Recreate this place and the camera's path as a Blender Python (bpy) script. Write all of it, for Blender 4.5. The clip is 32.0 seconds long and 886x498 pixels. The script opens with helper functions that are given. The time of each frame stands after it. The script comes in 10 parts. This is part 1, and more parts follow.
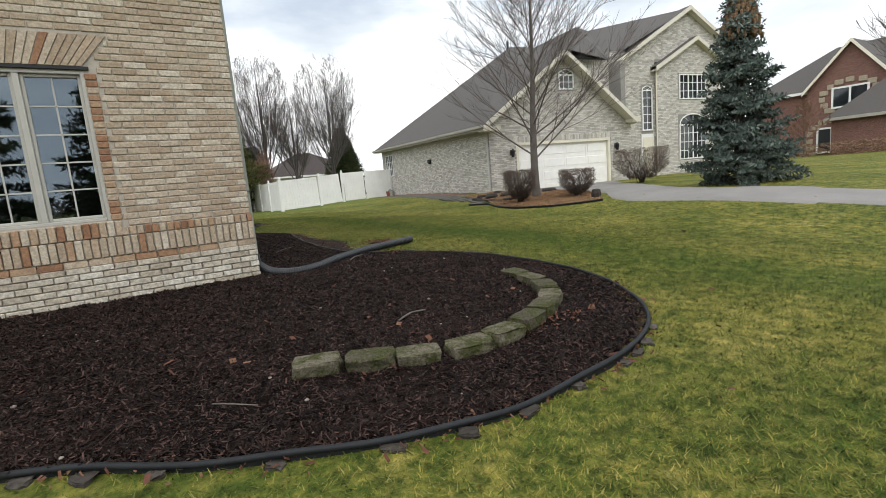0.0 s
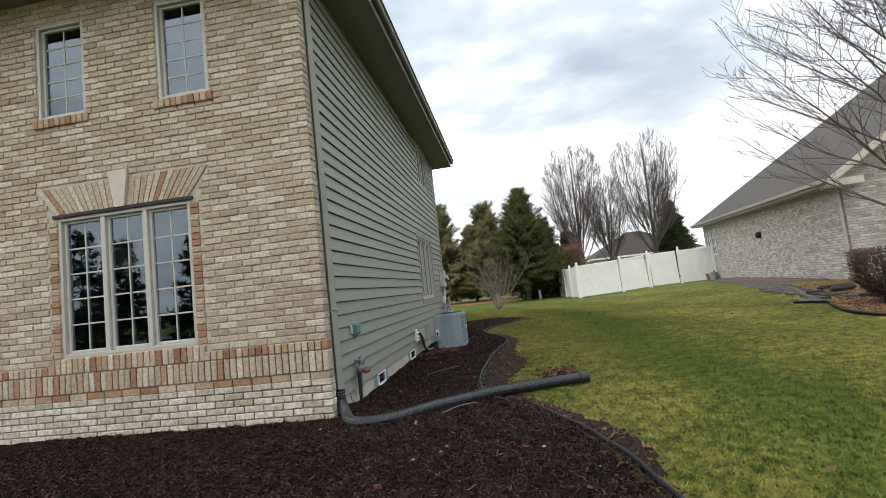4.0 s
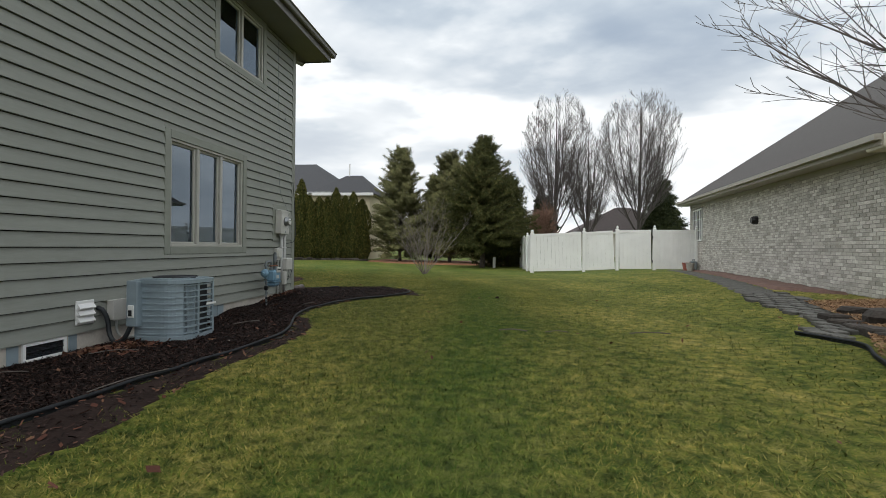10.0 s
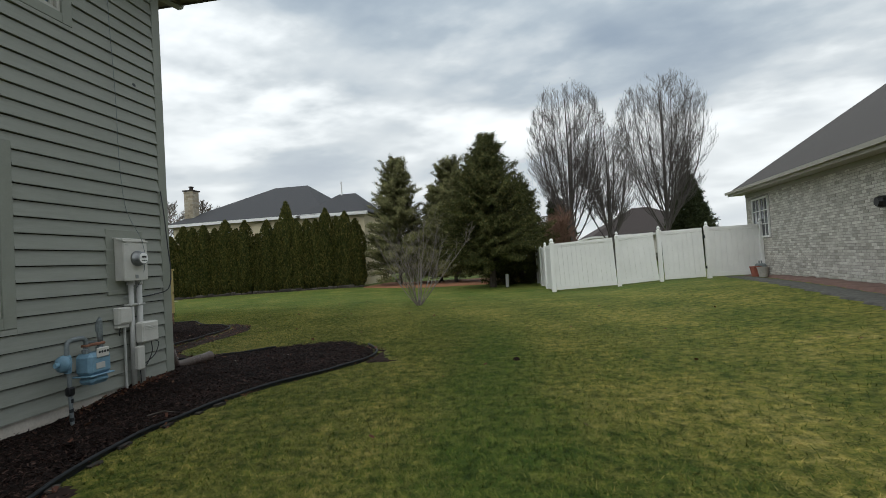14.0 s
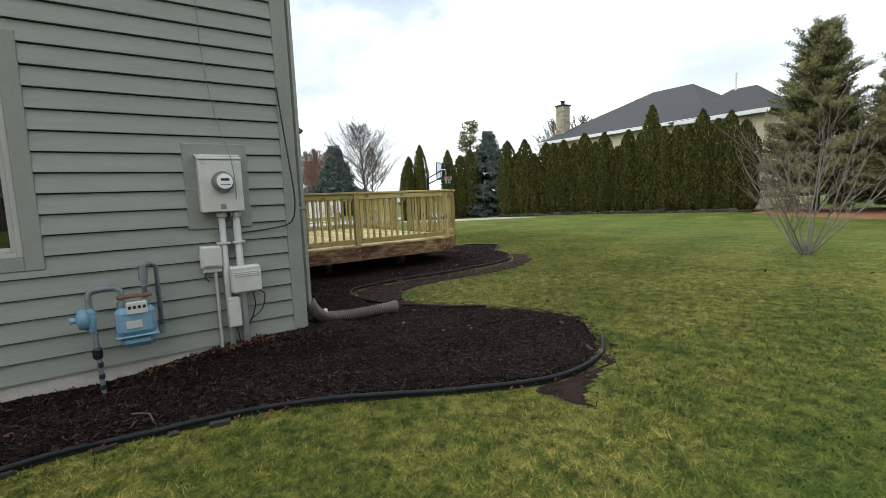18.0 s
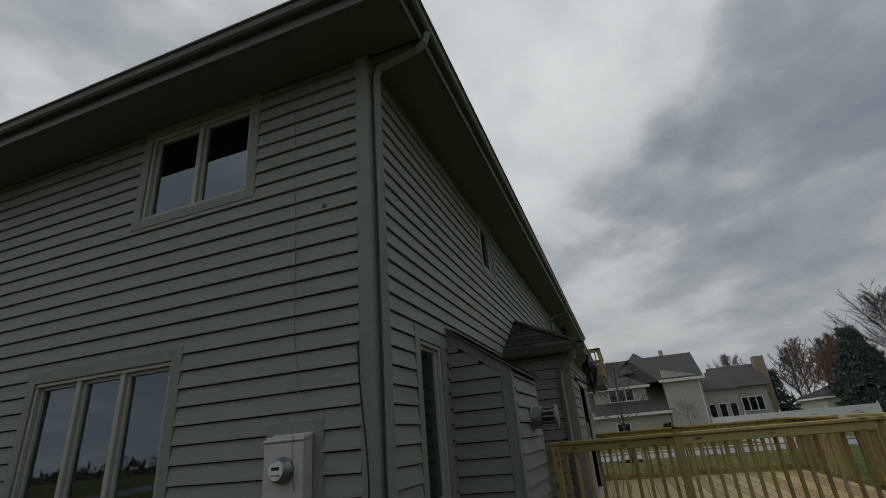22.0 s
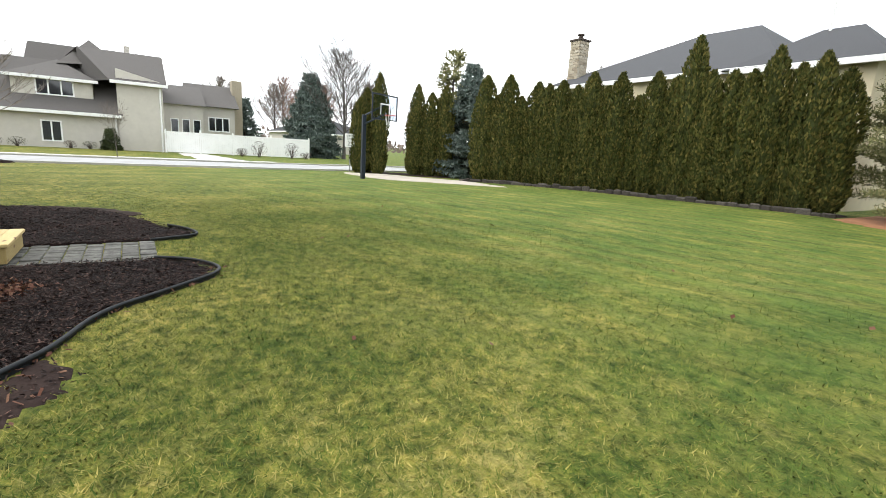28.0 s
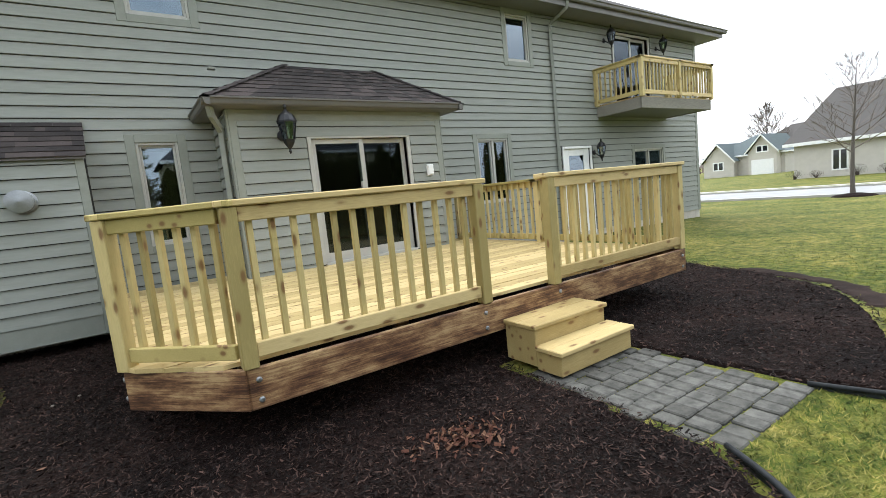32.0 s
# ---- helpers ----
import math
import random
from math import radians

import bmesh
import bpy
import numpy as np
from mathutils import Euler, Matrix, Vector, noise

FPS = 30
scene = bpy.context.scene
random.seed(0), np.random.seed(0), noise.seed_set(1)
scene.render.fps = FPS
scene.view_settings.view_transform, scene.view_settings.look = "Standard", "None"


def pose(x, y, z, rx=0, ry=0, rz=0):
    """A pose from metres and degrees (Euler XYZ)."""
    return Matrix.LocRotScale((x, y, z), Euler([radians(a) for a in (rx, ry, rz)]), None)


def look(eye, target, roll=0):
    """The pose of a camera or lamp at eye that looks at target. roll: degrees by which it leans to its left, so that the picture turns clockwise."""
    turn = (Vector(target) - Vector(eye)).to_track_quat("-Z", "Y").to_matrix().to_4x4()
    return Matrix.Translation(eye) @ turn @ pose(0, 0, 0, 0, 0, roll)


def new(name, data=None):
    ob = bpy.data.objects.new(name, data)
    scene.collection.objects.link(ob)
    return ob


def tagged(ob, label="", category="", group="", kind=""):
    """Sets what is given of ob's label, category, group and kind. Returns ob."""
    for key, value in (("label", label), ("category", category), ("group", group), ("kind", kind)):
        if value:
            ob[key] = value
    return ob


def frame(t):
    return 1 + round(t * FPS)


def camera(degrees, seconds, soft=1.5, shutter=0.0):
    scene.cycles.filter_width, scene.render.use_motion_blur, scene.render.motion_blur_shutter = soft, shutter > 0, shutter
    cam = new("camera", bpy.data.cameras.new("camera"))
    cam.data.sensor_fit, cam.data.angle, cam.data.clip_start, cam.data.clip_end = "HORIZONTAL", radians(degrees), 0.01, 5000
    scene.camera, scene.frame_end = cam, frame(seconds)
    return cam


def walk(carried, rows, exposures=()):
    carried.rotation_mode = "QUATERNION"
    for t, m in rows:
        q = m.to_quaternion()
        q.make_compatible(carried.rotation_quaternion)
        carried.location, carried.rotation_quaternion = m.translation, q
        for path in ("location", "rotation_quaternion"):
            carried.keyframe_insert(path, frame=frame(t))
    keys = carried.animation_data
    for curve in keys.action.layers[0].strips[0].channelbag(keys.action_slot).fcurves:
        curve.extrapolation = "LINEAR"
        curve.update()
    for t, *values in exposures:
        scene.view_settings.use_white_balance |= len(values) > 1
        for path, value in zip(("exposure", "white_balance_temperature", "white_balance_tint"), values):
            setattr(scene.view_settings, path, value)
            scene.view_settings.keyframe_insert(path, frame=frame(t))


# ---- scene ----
cam = camera(86.6, 32.0, 0.8)
METRES, EYE, TILT, LEAN, TURN = 8.0, 1.5, 0.0, 0.0, -30.2
PATH = [
    (0, (-1.050, -6.249, 0.869), (-0.008, -4.568, 0.574), -4.93),
    (0.5, (-0.669, -6.194, 0.842), (0.531, -4.628, 0.509), -2.32),
    (1, (-0.221, -6.050, 0.839), (0.957, -4.470, 0.494), -0.69),
    (1.5, (0.180, -5.750, 0.858), (1.131, -4.014, 0.569), -0.51),
    (2, (0.612, -5.570, 0.872), (1.214, -3.679, 0.624), -1.63),
    (2.5, (0.949, -5.362, 0.901), (1.339, -3.415, 0.657), -2.42),
    (3, (1.270, -5.064, 0.957), (1.447, -3.077, 0.824), -3.67),
    (3.5, (1.602, -4.871, 1.006), (1.528, -2.876, 1.132), -6.18),
    (5.5, (2.923, -3.676, 0.984), (2.448, -1.745, 1.191), -3.85),
    (6, (3.182, -3.380, 0.955), (2.832, -1.411, 0.996), -2.18),
    (6.5, (3.339, -2.991, 0.944), (3.026, -1.015, 0.929), -1.91),
    (7, (3.425, -2.510, 0.950), (3.107, -0.536, 0.914), -0.69),
    (7.5, (3.651, -2.198, 0.935), (3.403, -0.214, 0.874), 0.27),
    (8, (3.771, -1.760, 0.917), (3.668, 0.235, 0.834), 0.79),
    (8.5, (3.940, -1.430, 0.928), (4.031, 0.566, 0.855), 0.38),
    (9, (4.167, -0.773, 0.925), (4.214, 1.226, 0.896), -0.35),
    (9.5, (4.229, -0.351, 0.908), (4.121, 1.646, 0.898), -0.08),
    (10, (4.322, 0.190, 0.913), (4.078, 2.175, 0.903), 0.69),
    (10.5, (4.302, 0.652, 0.916), (4.011, 2.631, 0.930), 0.43),
    (11, (4.331, 1.088, 0.936), (4.068, 3.070, 0.975), -0.54),
    (11.5, (4.341, 1.640, 0.952), (4.029, 3.616, 0.954), -1.04),
    (12, (4.251, 2.139, 0.968), (3.924, 4.112, 0.982), -1.61),
    (12.5, (4.210, 2.660, 1.007), (3.948, 4.642, 1.059), -3.08),
    (13, (4.205, 3.134, 1.027), (3.931, 5.114, 1.075), -2.94),
    (13.5, (4.242, 3.684, 1.079), (3.969, 5.665, 1.134), -3.34),
    (15.5, (4.524, 5.694, 1.143), (3.940, 7.607, 1.171), -3.06),
    (16, (4.629, 6.173, 1.124), (3.836, 8.009, 1.097), -2.50),
    (16.5, (4.698, 6.602, 1.105), (3.684, 8.324, 1.025), -1.58),
    (17, (4.652, 7.095, 1.128), (3.408, 8.656, 1.013), -1.73),
    (17.5, (4.589, 7.586, 1.136), (3.125, 8.935, 0.944), -1.12),
    (18, (4.397, 8.065, 1.150), (2.783, 9.227, 0.936), -2.53),
    (18.5, (4.257, 8.529, 1.166), (2.534, 9.529, 0.994), -2.78),
    (19, (4.179, 8.929, 1.215), (2.350, 9.729, 1.097), -3.25),
    (19.5, (3.878, 9.366, 1.251), (1.970, 9.964, 1.299), -4.86),
    (20, (3.830, 9.830, 1.352), (1.898, 10.215, 1.697), -6.72),
    (20.5, (3.603, 10.190, 1.378), (1.765, 10.397, 2.140), -10.56),
    (21, (3.514, 10.486, 1.427), (1.796, 10.483, 2.451), -11.85),
    (21.5, (3.376, 10.870, 1.471), (1.691, 10.561, 2.503), -8.64),
    (22, (3.128, 11.185, 1.460), (1.369, 10.604, 2.213), -5.20),
    (22.5, (2.947, 11.535, 1.343), (1.120, 10.789, 1.670), -3.14),
    (23, (2.716, 11.738, 1.258), (0.866, 10.979, 1.244), -2.96),
    (23.5, (2.373, 12.053, 1.202), (0.485, 11.425, 1.006), -2.67),
    (24, (2.057, 12.448, 1.241), (0.114, 12.020, 1.038), -2.43),
    (24.5, (1.729, 12.887, 1.222), (-0.264, 12.823, 1.070), -2.49),
    (25, (1.621, 13.416, 1.193), (-0.330, 13.821, 1.018), -1.07),
    (25.5, (1.256, 13.861, 1.148), (-0.557, 14.662, 0.882), -0.56),
    (27.5, (0.536, 15.590, 1.113), (-0.870, 16.946, 0.684), 4.19),
    (28, (-0.013, 15.842, 1.124), (-1.641, 16.929, 0.715), 3.54),
    (28.5, (-0.183, 16.136, 1.150), (-1.993, 16.895, 0.767), 1.42),
    (29, (-0.683, 16.455, 1.123), (-2.620, 16.789, 0.754), 0.17),
    (29.5, (-1.201, 16.487, 1.142), (-3.159, 16.277, 0.791), -1.90),
    (30, (-1.580, 16.734, 1.136), (-3.470, 16.139, 0.866), -2.51),
    (30.5, (-1.992, 16.862, 1.175), (-3.769, 15.964, 0.988), -2.90),
    (31, (-2.437, 16.852, 1.235), (-4.012, 15.629, 1.092), -2.24),
    (31.5, (-2.867, 16.978, 1.236), (-4.206, 15.501, 1.067), -4.04),
    (32, (-3.273, 17.057, 1.236), (-4.384, 15.411, 1.005), -5.88),
]
EXPOSURES = [(0, 0.06, 6500, 10.0), (1, 0.34, 6500, 10.0), (2, 0.34, 6500, 10.0), (3.5, 0.26, 6500, 10.0), (5.5, -0.78, 6500, 10.0), (6, -0.36, 6500, 10.0), (8, 0.04, 6468, 9.5), (9, -0.09, 6452, 9.3), (10, -0.35, 6436, 9.0), (11, -0.34, 6420, 8.8), (13, -0.55, 6300, 6.4), (15.5, -0.74, 6300, 6.4), (16, -0.76, 6300, 6.4), (17, -0.57, 6300, 6.4), (18, 0.08, 6300, 6.4), (19, 0.14, 6300, 6.4), (20, -0.57, 6300, 6.4), (21, -1.42, 6300, 6.4), (22, -1.72, 6300, 6.4), (22.5, -0.87, 6340, 7.0), (23, -0.04, 6500, 10), (24, 0.80, 6500, 10), (24.5, 0.72, 6500, 10), (25, 0.08, 6500, 10), (25.5, 0.01, 6500, 10), (27.5, 0.71, 6500, 10), (28, 0.71, 6500, 9), (29, 0.40, 6400, 5), (30, 0.24, 6230, 6.0), (31, 0.24, 6180, 6.5), (32, 0.75, 6200, 9)]
walk(cam, [(t, look(eye, target, roll)) for t, eye, target, roll in PATH], EXPOSURES)

SUN_EL, SUN_AZ, SKY_STRENGTH = 55.0, 200.0, 0.95

# ---- sky and light ----
world = bpy.data.worlds.new("sky")
scene.world = world
world.use_nodes = True


def build_sky():
    nt = world.node_tree
    nd, ln = nt.nodes, nt.links
    nd.clear()
    out = nd.new("ShaderNodeOutputWorld")
    bg = nd.new("ShaderNodeBackground")
    tc = nd.new("ShaderNodeTexCoord")
    sep = nd.new("ShaderNodeSeparateXYZ")
    ln.new(tc.outputs["Generated"], sep.inputs[0])
    up = nd.new("ShaderNodeMath")
    up.operation = "MAXIMUM"
    up.inputs[1].default_value = 0.0
    ln.new(sep.outputs["Z"], up.inputs[0])
    lift = nd.new("ShaderNodeMath")
    lift.operation = "ADD"
    lift.inputs[1].default_value = 0.16
    ln.new(up.outputs[0], lift.inputs[0])
    flat = nd.new("ShaderNodeVectorMath")
    flat.operation = "DIVIDE"
    comb = nd.new("ShaderNodeCombineXYZ")
    for a in ("X", "Y", "Z"):
        ln.new(lift.outputs[0], comb.inputs[a])
    ln.new(tc.outputs["Generated"], flat.inputs[0])
    ln.new(comb.outputs[0], flat.inputs[1])

    def cloud(scale, detail, rough, lo, hi, offset, mode="SMOOTHSTEP"):
        mp = nd.new("ShaderNodeMapping")
        mp.inputs["Location"].default_value = offset
        mp.inputs["Scale"].default_value = (1.0, 1.25, 1.0)
        mp.inputs["Rotation"].default_value = (0, 0, 0.6)
        ln.new(flat.outputs[0], mp.inputs[0])
        ns = nd.new("ShaderNodeTexNoise")
        ns.inputs["Scale"].default_value = scale
        ns.inputs["Detail"].default_value = detail
        ns.inputs["Roughness"].default_value = rough
        ln.new(mp.outputs[0], ns.inputs["Vector"])
        mr = nd.new("ShaderNodeMapRange")
        mr.interpolation_type = mode
        mr.inputs["From Min"].default_value = lo
        mr.inputs["From Max"].default_value = hi
        ln.new(ns.outputs["Fac"], mr.inputs["Value"])
        return mr.outputs[0]

    blue = nd.new("ShaderNodeTexSky")
    blue.sky_type = "NISHITA"
    blue.sun_disc = False
    blue.sun_elevation = radians(SUN_EL)
    blue.sun_rotation = radians(SUN_AZ)
    dim = nd.new("ShaderNodeMix")
    dim.data_type = "RGBA"
    dim.blend_type = "MULTIPLY"
    dim.inputs["Factor"].default_value = 1.0
    ln.new(blue.outputs[0], dim.inputs["A"])
    dim.inputs["B"].default_value = (0.10, 0.10, 0.10, 1)
    big = cloud(0.75, 5, 0.5, 0.36, 0.64, (3.1, 0.7, 0))
    fine = cloud(1.9, 6, 0.52, 0.30, 0.72, (0.4, 5.2, 0))
    both = nd.new("ShaderNodeMath")
    both.operation = "MULTIPLY_ADD"
    ln.new(fine, both.inputs[0])
    both.inputs[1].default_value = 0.42
    sc = nd.new("ShaderNodeMath")
    sc.operation = "MULTIPLY"
    sc.inputs[1].default_value = 0.58
    ln.new(big, sc.inputs[0])
    ln.new(sc.outputs[0], both.inputs[2])
    ramp = nd.new("ShaderNodeValToRGB")
    el = ramp.color_ramp.elements
    el[0].position, el[0].color = 0.0, (0.50, 0.60, 0.74, 1)
    el[1].position, el[1].color = 1.0, (2.0, 2.02, 2.03, 1)
    for p, c in ((0.30, (0.76, 0.85, 0.95, 1)), (0.52, (1.10, 1.15, 1.20, 1)), (0.72, (1.60, 1.62, 1.64, 1))):
        e = el.new(p)
        e.color = c
    ln.new(both.outputs[0], ramp.inputs[0])
    low = nd.new("ShaderNodeMapRange")
    low.interpolation_type = "SMOOTHSTEP"
    low.inputs["From Min"].default_value = 0.0
    low.inputs["From Max"].default_value = 0.42
    low.inputs["To Min"].default_value = 0.75
    low.inputs["To Max"].default_value = 0.0
    ln.new(sep.outputs["Z"], low.inputs["Value"])
    haze = nd.new("ShaderNodeMix")
    haze.data_type = "RGBA"
    ln.new(low.outputs[0], haze.inputs["Factor"])
    ln.new(ramp.outputs[0], haze.inputs["A"])
    haze.inputs["B"].default_value = (1.40, 1.42, 1.43, 1)
    gap = cloud(1.3, 4, 0.5, 0.60, 0.80, (7.7, 2.2, 0))
    mixc = nd.new("ShaderNodeMix")
    mixc.data_type = "RGBA"
    gl = nd.new("ShaderNodeMath")
    gl.operation = "MULTIPLY"
    gl.inputs[1].default_value = 0.35
    ln.new(gap, gl.inputs[0])
    ln.new(gl.outputs[0], mixc.inputs["Factor"])
    ln.new(haze.outputs["Result"], mixc.inputs["A"])
    ln.new(dim.outputs["Result"], mixc.inputs["B"])
    ln.new(mixc.outputs["Result"], bg.inputs["Color"])
    high = nd.new("ShaderNodeMapRange")
    high.interpolation_type = "SMOOTHSTEP"
    high.inputs["From Min"].default_value, high.inputs["From Max"].default_value = 0.15, 0.85
    high.inputs["To Min"].default_value, high.inputs["To Max"].default_value = SKY_STRENGTH, SKY_STRENGTH * 1.2
    ln.new(sep.outputs["Z"], high.inputs["Value"])
    ln.new(high.outputs[0], bg.inputs["Strength"])
    ln.new(bg.outputs[0], out.inputs[0])


build_sky()
sun_data = bpy.data.lights.new("sun", "SUN")
sun_data.energy, sun_data.angle, sun_data.color = 1.0, radians(50), (1.0, 0.97, 0.92)
sun = new("sun", sun_data)
sun.rotation_euler = (radians(90 - SUN_EL), 0, radians(180 - SUN_AZ))

# ---- materials ----
MATS = {}


def shader(name, rough=0.6, metal=0.0, spec=0.5):
    m = bpy.data.materials.new(name)
    m.use_nodes = True
    nt = m.node_tree
    bs = nt.nodes["Principled BSDF"]
    bs.inputs["Roughness"].default_value = rough
    bs.inputs["Metallic"].default_value = metal
    bs.inputs["Specular IOR Level"].default_value = spec
    MATS[name] = m
    return m, nt, bs


def noise_node(nt, scale, detail=4, rough=0.55, stretch=None, turn=None):
    geo = nt.nodes.new("ShaderNodeNewGeometry")
    src = geo.outputs["Position"]
    if stretch or turn:
        mp = nt.nodes.new("ShaderNodeMapping")
        if stretch:
            mp.inputs["Scale"].default_value = stretch
        if turn:
            mp.inputs["Rotation"].default_value = turn
        nt.links.new(src, mp.inputs[0])
        src = mp.outputs[0]
    ns = nt.nodes.new("ShaderNodeTexNoise")
    ns.inputs["Scale"].default_value = scale
    ns.inputs["Detail"].default_value = detail
    ns.inputs["Roughness"].default_value = rough
    nt.links.new(src, ns.inputs["Vector"])
    return ns.outputs["Fac"]


def ramp_node(nt, fac, stops):
    r = nt.nodes.new("ShaderNodeValToRGB")
    el = r.color_ramp.elements
    el[0].position, el[0].color = stops[0][0], (*stops[0][1], 1)
    el[1].position, el[1].color = stops[-1][0], (*stops[-1][1], 1)
    for p, c in stops[1:-1]:
        e = el.new(p)
        e.color = (*c, 1)
    nt.links.new(fac, r.inputs[0])
    return r.outputs[0]


def blend_node(nt, fac, a, b, mode="MIX"):
    mx = nt.nodes.new("ShaderNodeMix")
    mx.data_type, mx.blend_type = "RGBA", mode
    for v, k in ((fac, "Factor"), (a, "A"), (b, "B")):
        if isinstance(v, (int, float)):
            mx.inputs[k].default_value = v
        elif isinstance(v, tuple):
            mx.inputs[k].default_value = (*v, 1)
        else:
            nt.links.new(v, mx.inputs[k])
    return mx.outputs["Result"]


def bump_node(nt, bs, height, strength=0.3, dist=0.01):
    b = nt.nodes.new("ShaderNodeBump")
    b.inputs["Strength"].default_value = strength
    b.inputs["Distance"].default_value = dist
    nt.links.new(height, b.inputs["Height"])
    nt.links.new(b.outputs[0], bs.inputs["Normal"])


def rand_object(nt):
    return nt.nodes.new("ShaderNodeObjectInfo").outputs["Random"]


def rand_island(nt):
    return nt.nodes.new("ShaderNodeNewGeometry").outputs["Random Per Island"]


def add_node(nt, a, b, wa=1.0, wb=1.0):
    m1 = nt.nodes.new("ShaderNodeMath")
    m1.operation = "MULTIPLY"
    nt.links.new(a, m1.inputs[0])
    m1.inputs[1].default_value = wa
    m2 = nt.nodes.new("ShaderNodeMath")
    m2.operation = "MULTIPLY_ADD"
    nt.links.new(b, m2.inputs[0])
    m2.inputs[1].default_value = wb
    nt.links.new(m1.outputs[0], m2.inputs[2])
    return m2.outputs[0]


def plain(name, col, rough=0.6, metal=0.0, var=0.18, scale=9.0, fine=80.0, bump=0.15, spec=0.5, stretch=None, rand=0.0):
    """A painted or natural surface with a broad and a fine variation."""
    m, nt, bs = shader(name, rough, metal, spec)
    a = noise_node(nt, scale, 5, 0.6, stretch)
    b = noise_node(nt, fine, 3, 0.6, stretch)
    f = add_node(nt, a, b, 0.65, 0.35)
    if rand:
        f = add_node(nt, f, rand_object(nt), 1 - rand, rand)
    lo, hi = tuple(c * (1 - var) for c in col), tuple(min(1, c * (1 + var)) for c in col)
    nt.links.new(ramp_node(nt, f, ((0.3, lo), (0.5, col), (0.7, hi))), bs.inputs["Base Color"])
    if bump:
        bump_node(nt, bs, b, bump, 0.004)
    return m


def many(name, stops, rough=0.8, per="object", grain=60.0, mottle=0.35, bump=0.4, stretch=None, spec=0.4):
    """Pieces that differ from one another: each takes its own tone, with grain over it."""
    m, nt, bs = shader(name, rough, 0.0, spec)
    r = rand_object(nt) if per == "object" else rand_island(nt)
    n1 = noise_node(nt, grain, 4, 0.65, stretch)
    n2 = noise_node(nt, grain * 0.17, 3, 0.5, stretch)
    f = add_node(nt, r, n2, 0.8, 0.2)
    base = ramp_node(nt, f, stops)
    dark = ramp_node(nt, n1, ((0.35, (1 - mottle,) * 3), (0.62, (1.0, 1.0, 1.0)), (0.8, (1.12, 1.12, 1.1))))
    nt.links.new(blend_node(nt, 1.0, base, dark, "MULTIPLY"), bs.inputs["Base Color"])
    bump_node(nt, bs, n1, bump, 0.004)
    return m


LAWN = ((0.036, 0.066, 0.009), (0.090, 0.108, 0.018), (0.165, 0.156, 0.032), (0.290, 0.248, 0.080))


